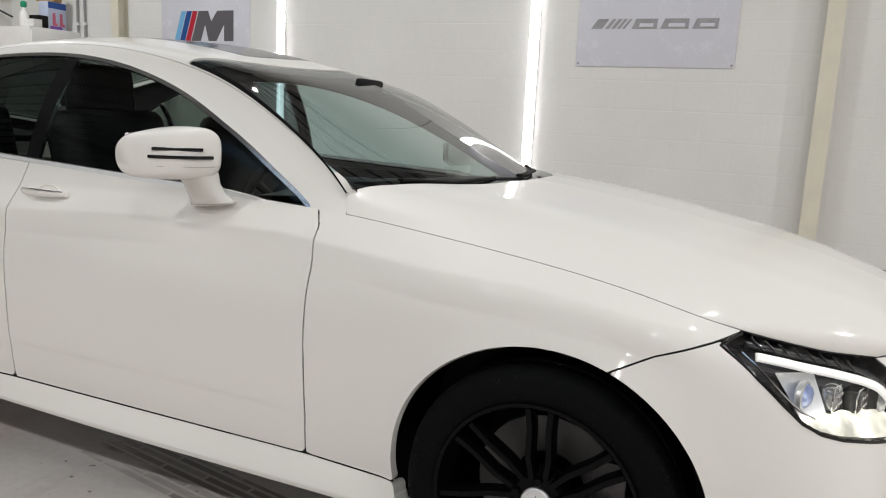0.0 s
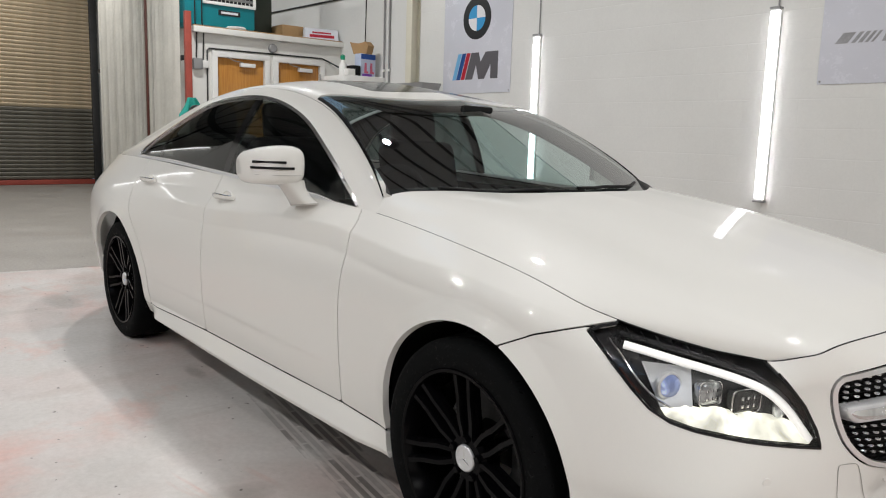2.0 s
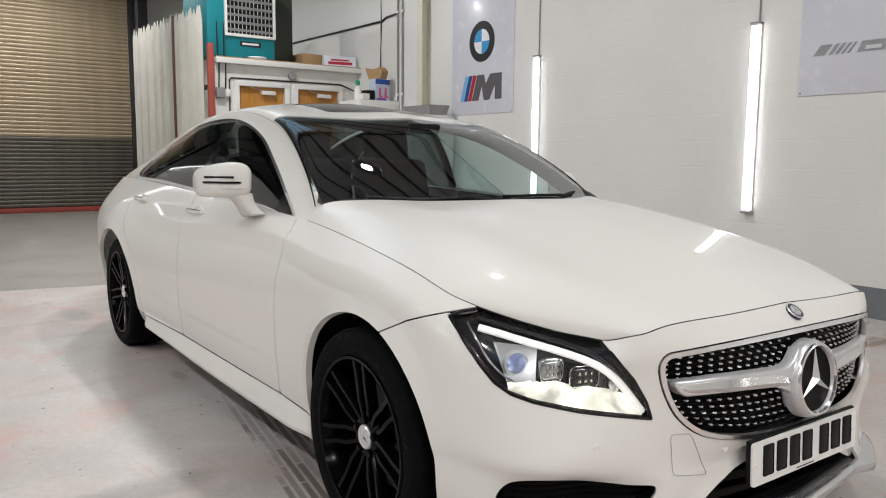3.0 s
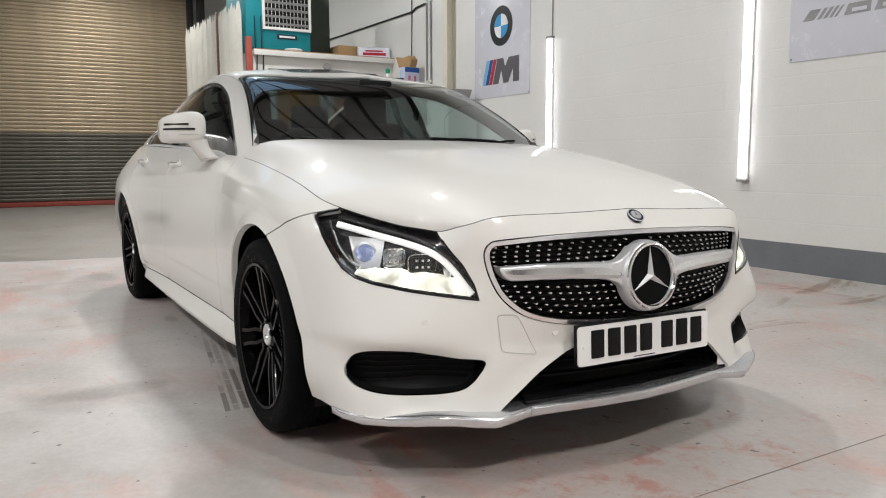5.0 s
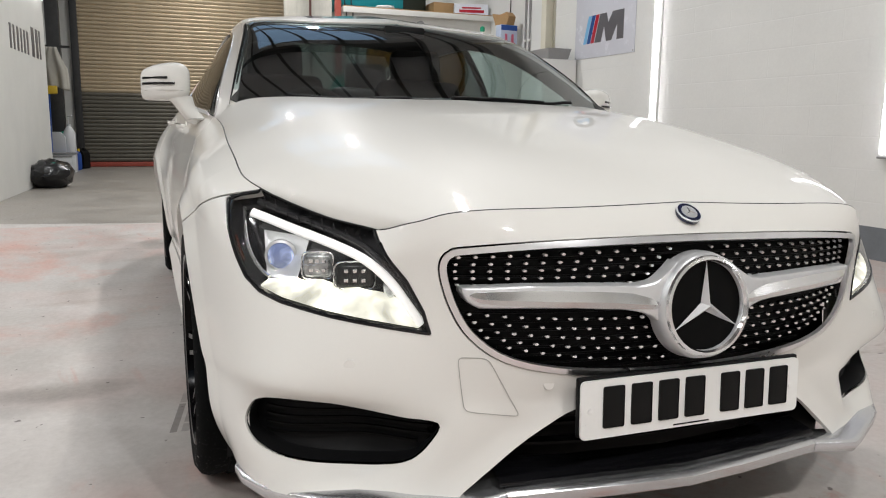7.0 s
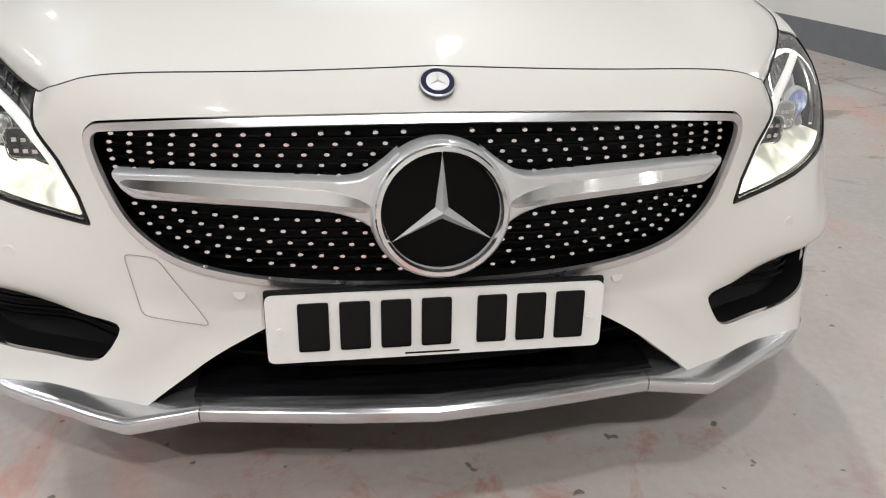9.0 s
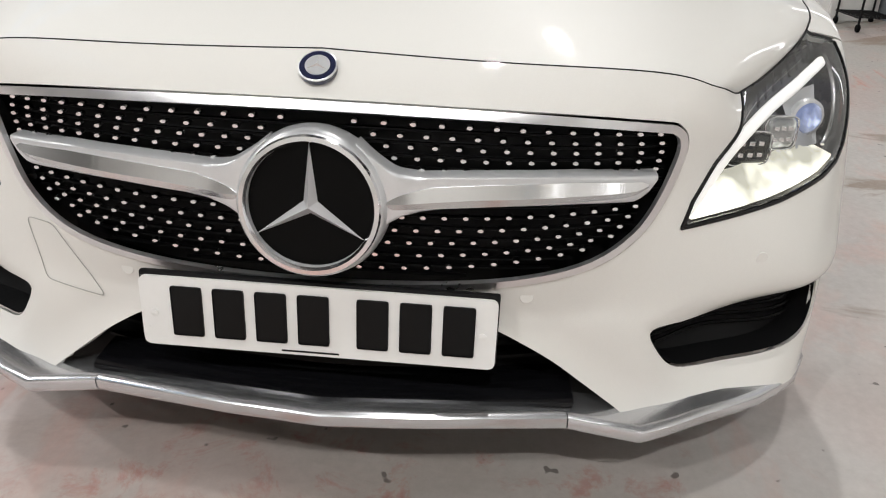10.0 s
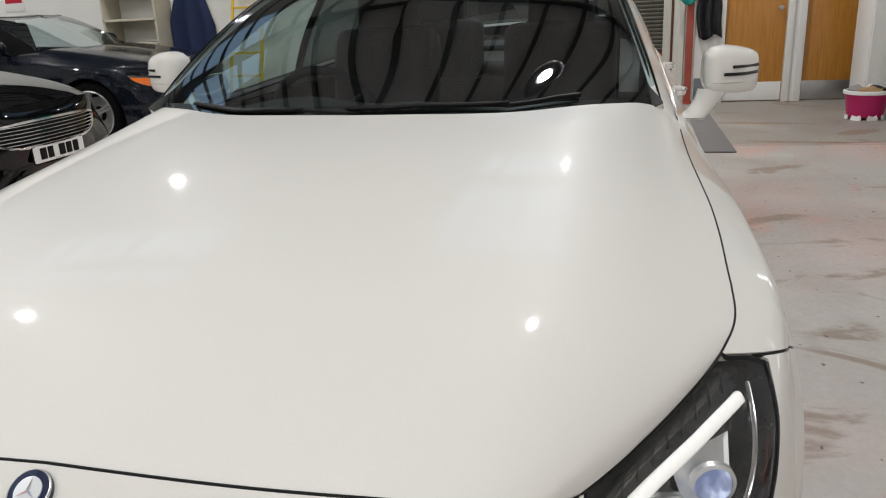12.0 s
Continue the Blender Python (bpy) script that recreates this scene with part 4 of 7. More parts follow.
part("cabinet_handle", boxed((-5.41, 3.13, 0.95), (0.014, 0.014, 0.14), 0.004), STEEL, unit)
b = bmesh.new()
lo = [(-0.25, -0.12), (0.25, -0.12), (0.25, 0.12), (-0.25, 0.12)]
r0 = [b.verts.new((x, y, 0)) for x, y in lo]
r1 = [b.verts.new((x * 1.12, y * 1.2, 0.11)) for x, y in lo]
r2 = [b.verts.new((x * 1.06, y * 1.1, 0.11)) for x, y in lo]
r3 = [b.verts.new((x * 0.96, y * 0.92, 0.008)) for x, y in lo]
b.faces.new(r0[::-1])
b.faces.new(r3)
for p_, q_ in ((r0, r1), (r1, r2), (r2, r3)):
    for i in range(4):
        b.faces.new((p_[i], p_[(i + 1) % 4], q_[(i + 1) % 4], q_[i]))
tagged(part("steel_tray", b, GREY_PLASTIC, m=pose(-5.68, 3.26, 1.632), smooth=False), "grey tray standing on the white cabinet", "tray")
o = thing("wheeled_rack", "low black wire rack on castors by the wall", "rack", m=pose(-5.15, 3.28, 0))
b = bmesh.new()
for k in range(9):
    tube(b, [(-0.25 + 0.0625 * k, -0.16, 0.12), (-0.25 + 0.0625 * k, 0.16, 0.12)], 0.004, 6)
for y in (-0.16, 0, 0.16):
    tube(b, [(-0.25, y, 0.115), (0.25, y, 0.115)], 0.006, 6)
part("rack_grid", b, BLACK, o)
for sx in (-1, 1):
    for sy in (-1, 1):
        b = bmesh.new()
        tube(b, [(sx * 0.24, sy * 0.15, 0.06), (sx * 0.24, sy * 0.15, 0.5)], 0.010, 8)
        part("rack_leg", b, BLACK, o)
        b = bmesh.new()
        lathe(b, [(0.03, -0.012), (0.034, 0), (0.03, 0.012)], 20, Matrix.Translation((sx * 0.24, sy * 0.15, 0.034)) @ Matrix.Rotation(math.radians(90), 4, "X"))
        part("castor", b, RUBBER, o)

# things by the doors
MAGENTA = material("magenta_plastic", (0.42, 0.008, 0.10), 0.35)
o = thing("bucket", "magenta bucket with a white rim and feet, full of cloths", "bucket", m=pose(-6.42, 2.86, 0, 0, 0, 10))
b = bmesh.new()
lathe(b, [(0.14, 0.02), (0.155, 0.03), (0.185, 0.24), (0.178, 0.24), (0.150, 0.05), (0.0001, 0.045)], 36)
part("bucket_shell", b, MAGENTA, o)
b = bmesh.new()
lathe(b, [(0.186, 0.232), (0.20, 0.236), (0.20, 0.262), (0.186, 0.268), (0.176, 0.25)], 36, closed=True)
part("bucket_rim", b, GLOSS_WHITE, o)
for k in range(7):
    a = 2 * math.pi * k / 7
    b = bmesh.new()
    prism(b, rounded([(-0.045, 0), (0.045, 0), (0.03, 0.06), (0.0, 0.10), (-0.03, 0.06)], 3), 0.010, Matrix.Translation((0.152 * math.cos(a), 0.152 * math.sin(a), 0)) @ Matrix.Rotation(a + math.pi / 2, 4, "Z") @ Matrix.Rotation(math.radians(80), 4, "X"))
    part("bucket_foot", b, GLOSS_WHITE, o)
for k in range(5):
    b = bmesh.new()
    bmesh.ops.create_icosphere(b, subdivisions=2, radius=0.085)
    for v in b.verts:
        v.co = Vector((v.co.x + 0.09 * math.cos(k * 1.9), v.co.y + 0.09 * math.sin(k * 1.9), v.co.z * 0.6 + 0.25)) + Vector(noise.noise_vector(v.co * 14 + Vector((k, 0, 0)))) * 0.025
    part("cloth", b, (CARD, GLOSS_WHITE, GREY_PLASTIC, CARD, BLACK)[k], o)
b = bmesh.new()
tube(b, [(-7.35, 3.04, 0.0), (-7.33, 3.02, 0.9), (-7.42, 3.0, 1.9)], 0.012, 8)
tagged(part("broom_stick", b, STEEL), "thin steel pole leaning against the door", "pole")
o = thing("work_bag", "dark bag and bottles heaped by the wall", "bag", m=pose(-7.25, 3.33, 0))
for k, (x, y, z, r, mat) in enumerate(((0, 0, 0.16, 0.15, BLACK), (0.03, 0.03, 0.45, 0.13, BLACK), (-0.02, 0.0, 0.70, 0.11, DARK_STEEL), (0.14, -0.02, 0.10, 0.10, GLOSS_WHITE))):
    b = bmesh.new()
    bmesh.ops.create_icosphere(b, subdivisions=3, radius=r)
    for v in b.verts:
        v.co = Vector((v.co.x, v.co.y, v.co.z * 1.1)) + Vector(noise.noise_vector(v.co * 9 + Vector((k * 3, 1, 0)))) * 0.03 + Vector((x, y, z))
    part("bag_bulge", b, mat, o)


def hung_cloth(name, at, w_, h_, mat, label, category, seed):
    b = bmesh.new()
    nx, nz = 18, 20
    grid = []
    for j in range(nz + 1):
        f = j / nz
        row = []
        for i in range(nx + 1):
            s_ = i / nx - 0.5
            wd = w_ * (0.35 + 0.65 * min(1, f * 2.0)) * (1.0 - 0.25 * max(0, f - 0.6))
            row.append(b.verts.new((0.04 + 0.035 * math.sin(s_ * 16 + seed) * (0.3 + f), s_ * wd + 0.02 * math.sin(f * 5 + seed), -h_ * f - 0.03 * math.cos(s_ * 7 + seed) * f)))
        grid.append(row)
    for j in range(nz):
        for i in range(nx):
            b.faces.new((grid[j][i], grid[j][i + 1], grid[j + 1][i + 1], grid[j + 1][i]))
    ob = part(name, b, mat, m=at, angle=80)
    md = ob.modifiers.new("thickness", "SOLIDIFY")
    md.thickness = 0.006
    return tagged(ob, label, category)


TEAL_CLOTH = mottled("teal_microfibre", (0.02, 0.33, 0.27), 0.85, amount=0.15, fine=250.0, bump=0.3)
BLACK_CLOTH = mottled("black_cloth", (0.012, 0.013, 0.016), 0.8, amount=0.2, fine=250.0, bump=0.3)
BLUE_CLOTH = mottled("navy_cloth", (0.008, 0.018, 0.065), 0.8, amount=0.25, fine=220.0, bump=0.3)
hung_cloth("towel", pose(-7.67, 1.36, 1.52), 0.28, 0.42, TEAL_CLOTH, "teal cloth hanging from the red post", "cloth", 0.4)
hung_cloth("jacket", pose(WC_X + 0.01, 1.57, 1.38), 0.26, 0.66, BLACK_CLOTH, "black jacket hanging on the white wall", "jacket", 1.7)
solid("floor_mat", (-5.82, 1.30, 0.007), (2.05, 0.44, 0.014), mottled("grey_mat", (0.16, 0.15, 0.145), 0.85, fine=200.0, bump=0.3), "grey rubber strip lying on the floor", "mat", "", 0.004)

# ---- office block with lettering, shelf and coat ----
office = thing("office_block", "white partition block with dark lettering bars", "wall", kind="structure")
part("office_front", boxed((-7.66, -6.28, 1.5), (0.10, 7.5, 3.0)), PLASTER, office)
m = Matrix.Translation((-9.33, -2.47, 1.35)) @ Matrix.Rotation(math.atan2(0.20, -3.34), 4, "Z")
part("office_side", boxed((0, 0, 0), (3.40, 0.10, 2.70)), PLASTER, office, m=m)
part("office_roof", boxed((-9.3, -6.2, 2.72), (3.3, 7.4, 0.06)), PLASTER, office)
for k, (x, w_, h_) in enumerate(((-1.3, 0.10, 0.40), (-1.08, 0.16, 0.40), (-0.80, 0.18, 0.40), (-0.45, 0.10, 0.30), (-0.25, 0.10, 0.30), (-0.05, 0.09, 0.30), (0.15, 0.10, 0.30), (0.36, 0.09, 0.30), (0.56, 0.10, 0.30))):
    part("lettering_bar", boxed((-x, -0.052, 0.62 + h_ / 2 - 0.2), (w_, 0.004, h_), 0.001), LOGO_GREY, office, "plain dark bar", m=m)
l_ = thing("light_batten", "dull white batten on top of the partition, glow added", "wall lamp", m=m @ pose(0, -0.08, 1.33))
part("batten_body", boxed((0, 0, 0), (3.0, 0.06, 0.05), 0.006), GLOSS_WHITE, l_)
# the strip itself is dull white; its glow is added
b = bmesh.new()
tube(b, [(-1.48, -0.012, -0.035), (1.48, -0.012, -0.035)], 0.018, 12)
part("batten_tube", b, LED_WHITE, l_, "glowing white tube")
sh = thing("wall_shelf", "pale wooden shelf with brackets on the white wall", "shelf")
PALE_WOOD = mottled("pale_shelf_wood", (0.50, 0.46, 0.36), 0.5, amount=0.1)
for z in (0.93, 1.22, 1.55):
    part("shelf_board", boxed((-7.42, -5.30, z), (0.36, 0.75, 0.03), 0.003), PALE_WOOD, sh)
for y in (-5.66, -4.94):
    part("shelf_side", boxed((-7.42, y, 1.02), (0.36, 0.025, 2.04), 0.003), PALE_WOOD, sh)
hung_cloth("coat", pose(-7.60, -4.62, 1.75), 0.62, 1.25, BLUE_CLOTH, "dark blue coat hanging on the white wall", "coat", 2.3)
o = thing("wall_sign", "small white sign with a red band", "sign", m=pose(-7.605, -7.22, 1.50))
part("sign_plate", boxed((0, 0, 0), (0.006, 0.30, 0.20), 0.001), GLOSS_WHITE, o)
part("sign_band", boxed((0.0035, 0, 0.03), (0.003, 0.26, 0.05), 0.001), LOGO_RED, o)
o = thing("step_ladder", "yellow step ladder leaning against the white wall", "ladder", m=pose(-7.35, -3.80, 0))
YELLOW = material("yellow_paint", (0.62, 0.42, 0.02), 0.45)
for y in (-0.18, 0.18):
    b = bmesh.new()
    tube(b, [(0.28, y * 1.2, 0), (-0.22, y, 1.75)], 0.022, 6)
    part("ladder_rail", b, YELLOW, o)
for k in range(6):
    f = 0.14 + 0.15 * k
    part("ladder_tread", boxed((0.28 - 0.5 * f, 0, 1.75 * f), (0.07, 0.40, 0.025), 0.004), YELLOW, o)

# clutter by the shutter
o = thing("bin_bag", "shiny black bin bag slumped on the floor", "bag", m=pose(-9.55, -2.20, 0))
b = bmesh.new()
bmesh.ops.create_icosphere(b, subdivisions=4, radius=0.30)
for v in b.verts:
    n_ = Vector(noise.noise_vector(v.co * 7)) * 0.05 + Vector(noise.noise_vector(v.co * 19)) * 0.018
    v.co = Vector((v.co.x * 1.15, v.co.y * 0.95, max(-0.17, v.co.z * 0.66))) + n_
    v.co.z = max(v.co.z, -0.168)
    v.co.z += 0.17
part("bag_skin", b, material("bin_bag_plastic", (0.01, 0.01, 0.011), 0.28), o)
part("bag_rag", boxed((0.02, 0.05, 0.32), (0.22, 0.16, 0.04), 0.015), TEAL_CLOTH, o, "teal rag")
WHITE_PLASTIC = material("white_plastic", (0.62, 0.63, 0.64), 0.4)
BLUE_PLASTIC = material("blue_plastic", (0.01, 0.07, 0.34), 0.4)
o = thing("storage_box", "white plastic storage box with a grey lid", "box", m=pose(-12.9, -2.34, 0))
part("box_body", boxed((0, 0, 0.16), (0.36, 0.42, 0.32), 0.02), WHITE_PLASTIC, o)
part("box_lid", boxed((0, 0, 0.335), (0.38, 0.44, 0.03), 0.008), GREY_PLASTIC, o)


def jerry_can(at, mat, cap, label):
    o = thing("jerry_can", label, "canister", m=at)
    b = bmesh.new()
    prism(b, cornered([(-0.14, 0), (0.14, 0), (0.14, 0.30), (0.05, 0.38), (-0.14, 0.38)], 0.04), 0.20, Matrix.Translation((0, 0.10, 0)) @ Matrix.Rotation(math.radians(90), 4, "X"), 0.012)
    part("can_body", b, mat, o)
    b = bmesh.new()
    lathe(b, [(0.03, 0.36), (0.03, 0.41), (0.0001, 0.412)], 16, pose(0.09, 0, -0.02))
    part("can_cap", b, cap, o)


solid("plastic_crate", (-13.3, -2.42, 0.16), (0.36, 0.44, 0.32), BLUE_PLASTIC, "dark blue plastic crate on the floor", "crate", "", 0.02)
jerry_can(pose(-13.3, -2.44, 0.32, 0, 0, 80), WHITE_PLASTIC, material("green_cap", (0.01, 0.32, 0.2), 0.4), "white canister with a green cap")
o = thing("cool_box", "white box with a grey lid on the floor by the shutter", "box", m=pose(-12.6, -2.36, 0, 0, 0, 4))
part("box_body", boxed((0, 0, 0.14), (0.30, 0.36, 0.28), 0.015), WHITE_PLASTIC, o)
part("box_lid", boxed((0, 0, 0.297), (0.31, 0.37, 0.03), 0.008), GREY_PLASTIC, o, "grey lid")
jerry_can(pose(-13.55, -2.24, 0, 0, 0, 95), BLUE_PLASTIC, YELLOW, "blue canister on the floor")
jerry_can(pose(-14.05, -2.16, 0, 0, 0, 60), BLACK, BLACK, "black canister on the floor")
o = thing("pump_bottle", "white pump bottle on the floor", "bottle", m=pose(-13.3, -2.26, 0.32))
b = bmesh.new()
lathe(b, [(0.10, 0), (0.105, 0.03), (0.105, 0.36), (0.05, 0.46), (0.03, 0.48), (0.03, 0.52)], 24)
part("bottle_body", b, WHITE_PLASTIC, o)
b = bmesh.new()
tube(b, [(0, 0, 0.5), (0, 0, 0.66), (0.06, 0.06, 0.67)], 0.012, 8)
part("pump_head", b, WHITE_PLASTIC, o)
o = thing("broom", "broom with a yellow head and blue handle upright by the wall", "broom", m=pose(-12.75, -2.50, 0))
b = bmesh.new()
tube(b, [(0, 0, 0.15), (0.02, 0.02, 1.35)], 0.014, 8)
part("broom_handle", b, BLUE_PLASTIC, o)
part("broom_head", boxed((0.02, 0.02, 1.42), (0.10, 0.26, 0.14), 0.02), YELLOW, o)
# cloth sheet standing for pale plastic bags hung here
hung_cloth("overall", pose(-12.9, -2.42, 2.15), 0.5, 0.7, mottled("grey_cloth", (0.42, 0.40, 0.35), 0.85, bump=0.2), "pale grey bags hanging by the column", "overall", 3.1)
solid("clothes_rail", (-12.9, -2.48, 2.16), (0.04, 0.7, 0.04), DARK_STEEL, "dark steel rail with hooks", "rail", "structure")


# ---- the white car: front axle at x = 0, nose towards +x ----
def rows3(xs, ys, zs):
    return np.stack([np.array(xs, float), np.array(ys, float), np.array(zs, float)], -1)


SIDE_X = [0.23, 0.0, -0.35, -0.72, -1.3, -1.9, -2.45, -2.874, -3.35]
TAIL_X = [-3.76, -3.98, -4.04]


def band(nose, ys, zs, tail=0.0):
    return rows3(nose + SIDE_X + [x + tail for x in TAIL_X], ys, zs)


BAND = [
    band([0.775, 0.772, 0.766, 0.706, 0.568], [0, 0.28, 0.50, 0.664, 0.815, 0.832, 0.83, 0.828, 0.83, 0.835, 0.835, 0.835, 0.84, 0.81, 0.70, 0.45, 0],
         [0.212, 0.212, 0.212, 0.212, 0.210, 0.203, 0.197, 0.20, 0.20, 0.20, 0.205, 0.21, 0.22, 0.24, 0.26, 0.27, 0.27], 0.06),
    band([0.790, 0.785, 0.758, 0.660, 0.565], [0, 0.28, 0.51, 0.645, 0.817, 0.882, 0.892, 0.862, 0.858, 0.86, 0.862, 0.872, 0.895, 0.86, 0.74, 0.46, 0],
         [0.30] * 17, 0.03),
    band([0.811, 0.799, 0.756, 0.672, 0.557], [0, 0.28, 0.51, 0.668, 0.819, 0.898, 0.906, 0.875, 0.868, 0.870, 0.873, 0.885, 0.913, 0.878, 0.754, 0.46, 0],
         [0.37, 0.37, 0.372, 0.374, 0.378] + [0.391] * 12, 0.009),
    band([0.820, 0.805, 0.755, 0.694, 0.559], [0, 0.28, 0.51, 0.693, 0.830, 0.905, 0.912, 0.88, 0.872, 0.875, 0.878, 0.89, 0.92, 0.885, 0.76, 0.46, 0],
         [0.40, 0.405, 0.415, 0.42, 0.425] + [0.43] * 12),
    band([0.850, 0.830, 0.753, 0.684, 0.532], [0, 0.28, 0.51, 0.686, 0.830, 0.912, 0.924, 0.89, 0.876, 0.880, 0.884, 0.90, 0.938, 0.905, 0.77, 0.46, 0],
         [0.50] * 5 + [0.56] * 12),
    band([0.850, 0.828, 0.752, 0.657, 0.487], [0, 0.28, 0.50, 0.651, 0.821, 0.892, 0.910, 0.888, 0.872, 0.876, 0.880, 0.900, 0.935, 0.905, 0.77, 0.46, 0],
         [0.60] * 3 + [0.61, 0.64] + [0.67] * 12),
    band([0.825, 0.808, 0.757, 0.652, 0.435], [0, 0.28, 0.495, 0.632, 0.802, 0.860, 0.872, 0.863, 0.845, 0.850, 0.855, 0.868, 0.90, 0.88, 0.75, 0.45, 0],
         [0.69, 0.69, 0.685, 0.66, 0.715, 0.755, 0.775, 0.78, 0.78, 0.785, 0.79, 0.80, 0.80, 0.80, 0.80, 0.80, 0.80], 0.02),
    band([0.771, 0.765, 0.742, 0.648, 0.396], [0, 0.28, 0.50, 0.592, 0.757, 0.785, 0.784, 0.770, 0.768, 0.772, 0.772, 0.77, 0.765, 0.735, 0.62, 0.40, 0],
         [0.755, 0.750, 0.740, 0.705, 0.761, 0.804, 0.848, 0.889, 0.921, 0.945, 0.968, 0.985, 0.995, 0.995, 0.98, 0.965, 0.96], 0.08),
]

# the cabin: from the belt line over the roof rail to the centre line
CABIN = [
    rows3([-0.584, -0.74, -1.0, -1.3, -1.75, -2.3, -2.8, -3.3, -3.7], [0.764, 0.767, 0.77, 0.77, 0.77, 0.765, 0.755, 0.725, 0.64],
          [0.911, 0.916, 0.93, 0.942, 0.962, 0.983, 0.993, 0.995, 0.985]),
    rows3([-0.590, -0.74, -0.99, -1.29, -1.75, -2.3, -2.8, -3.3, -3.7], [0.735, 0.738, 0.722, 0.705, 0.695, 0.695, 0.70, 0.70, 0.63],
          [0.936, 0.975, 1.055, 1.115, 1.155, 1.145, 1.10, 1.03, 0.988]),
    rows3([-0.602, -0.74, -0.985, -1.29, -1.75, -2.3, -2.8, -3.3, -3.7], [0.718, 0.695, 0.652, 0.612, 0.59, 0.595, 0.615, 0.65, 0.60],
          [0.954, 1.045, 1.165, 1.262, 1.325, 1.292, 1.19, 1.06, 0.99]),
    rows3([-0.590, -0.72, -0.95, -1.25, -1.75, -2.3, -2.8, -3.3, -3.7], [0.68, 0.645, 0.592, 0.545, 0.52, 0.52, 0.54, 0.57, 0.53],
          [0.968, 1.070, 1.205, 1.315, 1.37, 1.34, 1.24, 1.10, 1.0]),
    rows3([-0.435, -0.625, -0.86, -1.14, -1.72, -2.3, -2.8, -3.3, -3.7], [0.36, 0.35, 0.335, 0.315, 0.30, 0.30, 0.30, 0.30, 0.28],
          [0.970, 1.078, 1.205, 1.309, 1.398, 1.375, 1.28, 1.14, 1.01]),
    rows3([-0.355, -0.585, -0.83, -1.11, -1.70, -2.3, -2.8, -3.3, -3.7], [0] * 9,
          [0.972, 1.085, 1.214, 1.320, 1.412, 1.388, 1.295, 1.155, 1.015]),
]

DLO = [(-0.690, 0.905), (-0.85, 1.012), (-1.03, 1.108), (-1.28, 1.215), (-1.57, 1.288), (-1.88, 1.312), (-2.3, 1.283), (-2.65, 1.18),
       (-2.90, 1.055), (-2.955, 1.015), (-2.90, 1.004), (-2.4, 0.997), (-1.9, 0.978), (-1.3, 0.953), (-0.95, 0.937)]
DLO = rounded(DLO, 4)
GRILLE = [(0.0, 0.699), (0.30, 0.696), (0.458, 0.687), (0.490, 0.679), (0.503, 0.660), (0.502, 0.63), (0.484, 0.572), (0.453, 0.520), (0.392, 0.475), (0.295, 0.449), (0.15, 0.433), (0.0, 0.428)]
GRILLE = rounded([(y, z) for y, z in GRILLE] + [(-y, z) for y, z in GRILLE[-2:0:-1]], 4)
INTAKE = cornered([(-0.245, 0.378), (0.245, 0.378), (0.348, 0.314), (0.482, 0.207), (0.492, 0.1), (-0.492, 0.1), (-0.482, 0.207), (-0.348, 0.314)], 0.035)
CORNER_A = (0.82, -0.57)
FOG = rounded([(-0.022, 0.357), (0.05, 0.366), (0.12, 0.378), (0.19, 0.391), (0.275, 0.393), (0.335, 0.376), (0.364, 0.332), (0.346, 0.299), (0.30, 0.281), (0.235, 0.269), (0.16, 0.263), (0.09, 0.266), (0.03, 0.281), (-0.008, 0.318)], 4)
HEADLAMP = [(-0.004, 0.526), (0.010, 0.566), (0.042, 0.620), (0.078, 0.660), (0.112, 0.70), (0.20, 0.82), (0.40, 0.82), (0.412, 0.762), (0.448, 0.756), (0.480, 0.743), (0.442, 0.692),
            (0.404, 0.643), (0.372, 0.608), (0.333, 0.585), (0.283, 0.571), (0.176, 0.552), (0.077, 0.538)]
FENDER_CUT = [(0.318, 0.742), (0.236, 0.714), (0.15, 0.672), (-0.1, 0.5), (-0.1, 0.0), (1.2, 0.0), (1.2, 0.9), (0.385, 0.9), (0.385, 0.762)]
FRONT_DOOR = [(-0.668, 1.2), (-0.668, 0.923), (-0.640, 0.88), (-0.628, 0.80), (-0.628, 0.60), (-0.622, 0.40), (-0.630, 0.20), (-1.75, 0.20), (-1.748, 0.55), (-1.765, 0.80), (-1.765, 1.2)]
REAR_DOOR = [(-1.765, 1.2), (-1.765, 0.80), (-1.748, 0.55), (-1.75, 0.20), (-2.45, 0.20), (-2.455, 0.45), (-2.52, 0.60), (-2.66, 0.74), (-2.72, 0.88), (-2.70, 1.2)]
SILL_CUT = [(-0.30, 0.277), (-0.63, 0.286), (-1.75, 0.280), (-2.55, 0.262), (-2.55, 0.05), (-0.30, 0.05)]
ARCH_F, ARCH_R, ARCH_SIZE = (0.012, 0.337), (-2.866, 0.340), 0.360
GAP = 0.0022

car = thing("car", "pearl white four-door coupe with black wheels and lit headlamps", "car")
# the body leans a little on its springs; the wheels stand upright
CAR_LEAN = Matrix.Rotation(math.radians(-0.6), 4, "X")
car.matrix_basis = CAR_LEAN

bandnet, bu, bv = loft(BAND, np.concatenate([np.linspace(0, 5.6, 281)[:-1], np.linspace(5.6, 16, 230)]), 169)
crease_z = np.interp(bandnet[..., 0], [-3.0, -2.4, -1.7, -1.2, -0.75, -0.55, -0.3, -0.06, 0.09, 0.22, 0.32], [0.83, 0.82, 0.825, 0.85, 0.855, 0.84, 0.82, 0.812, 0.796, 0.776, 0.76])
crease_on = np.interp(bandnet[..., 0], [-2.6, -2.0, -0.3, 0.22, 0.36], [0.0, 1.0, 1.25, 1.0, 0.0])
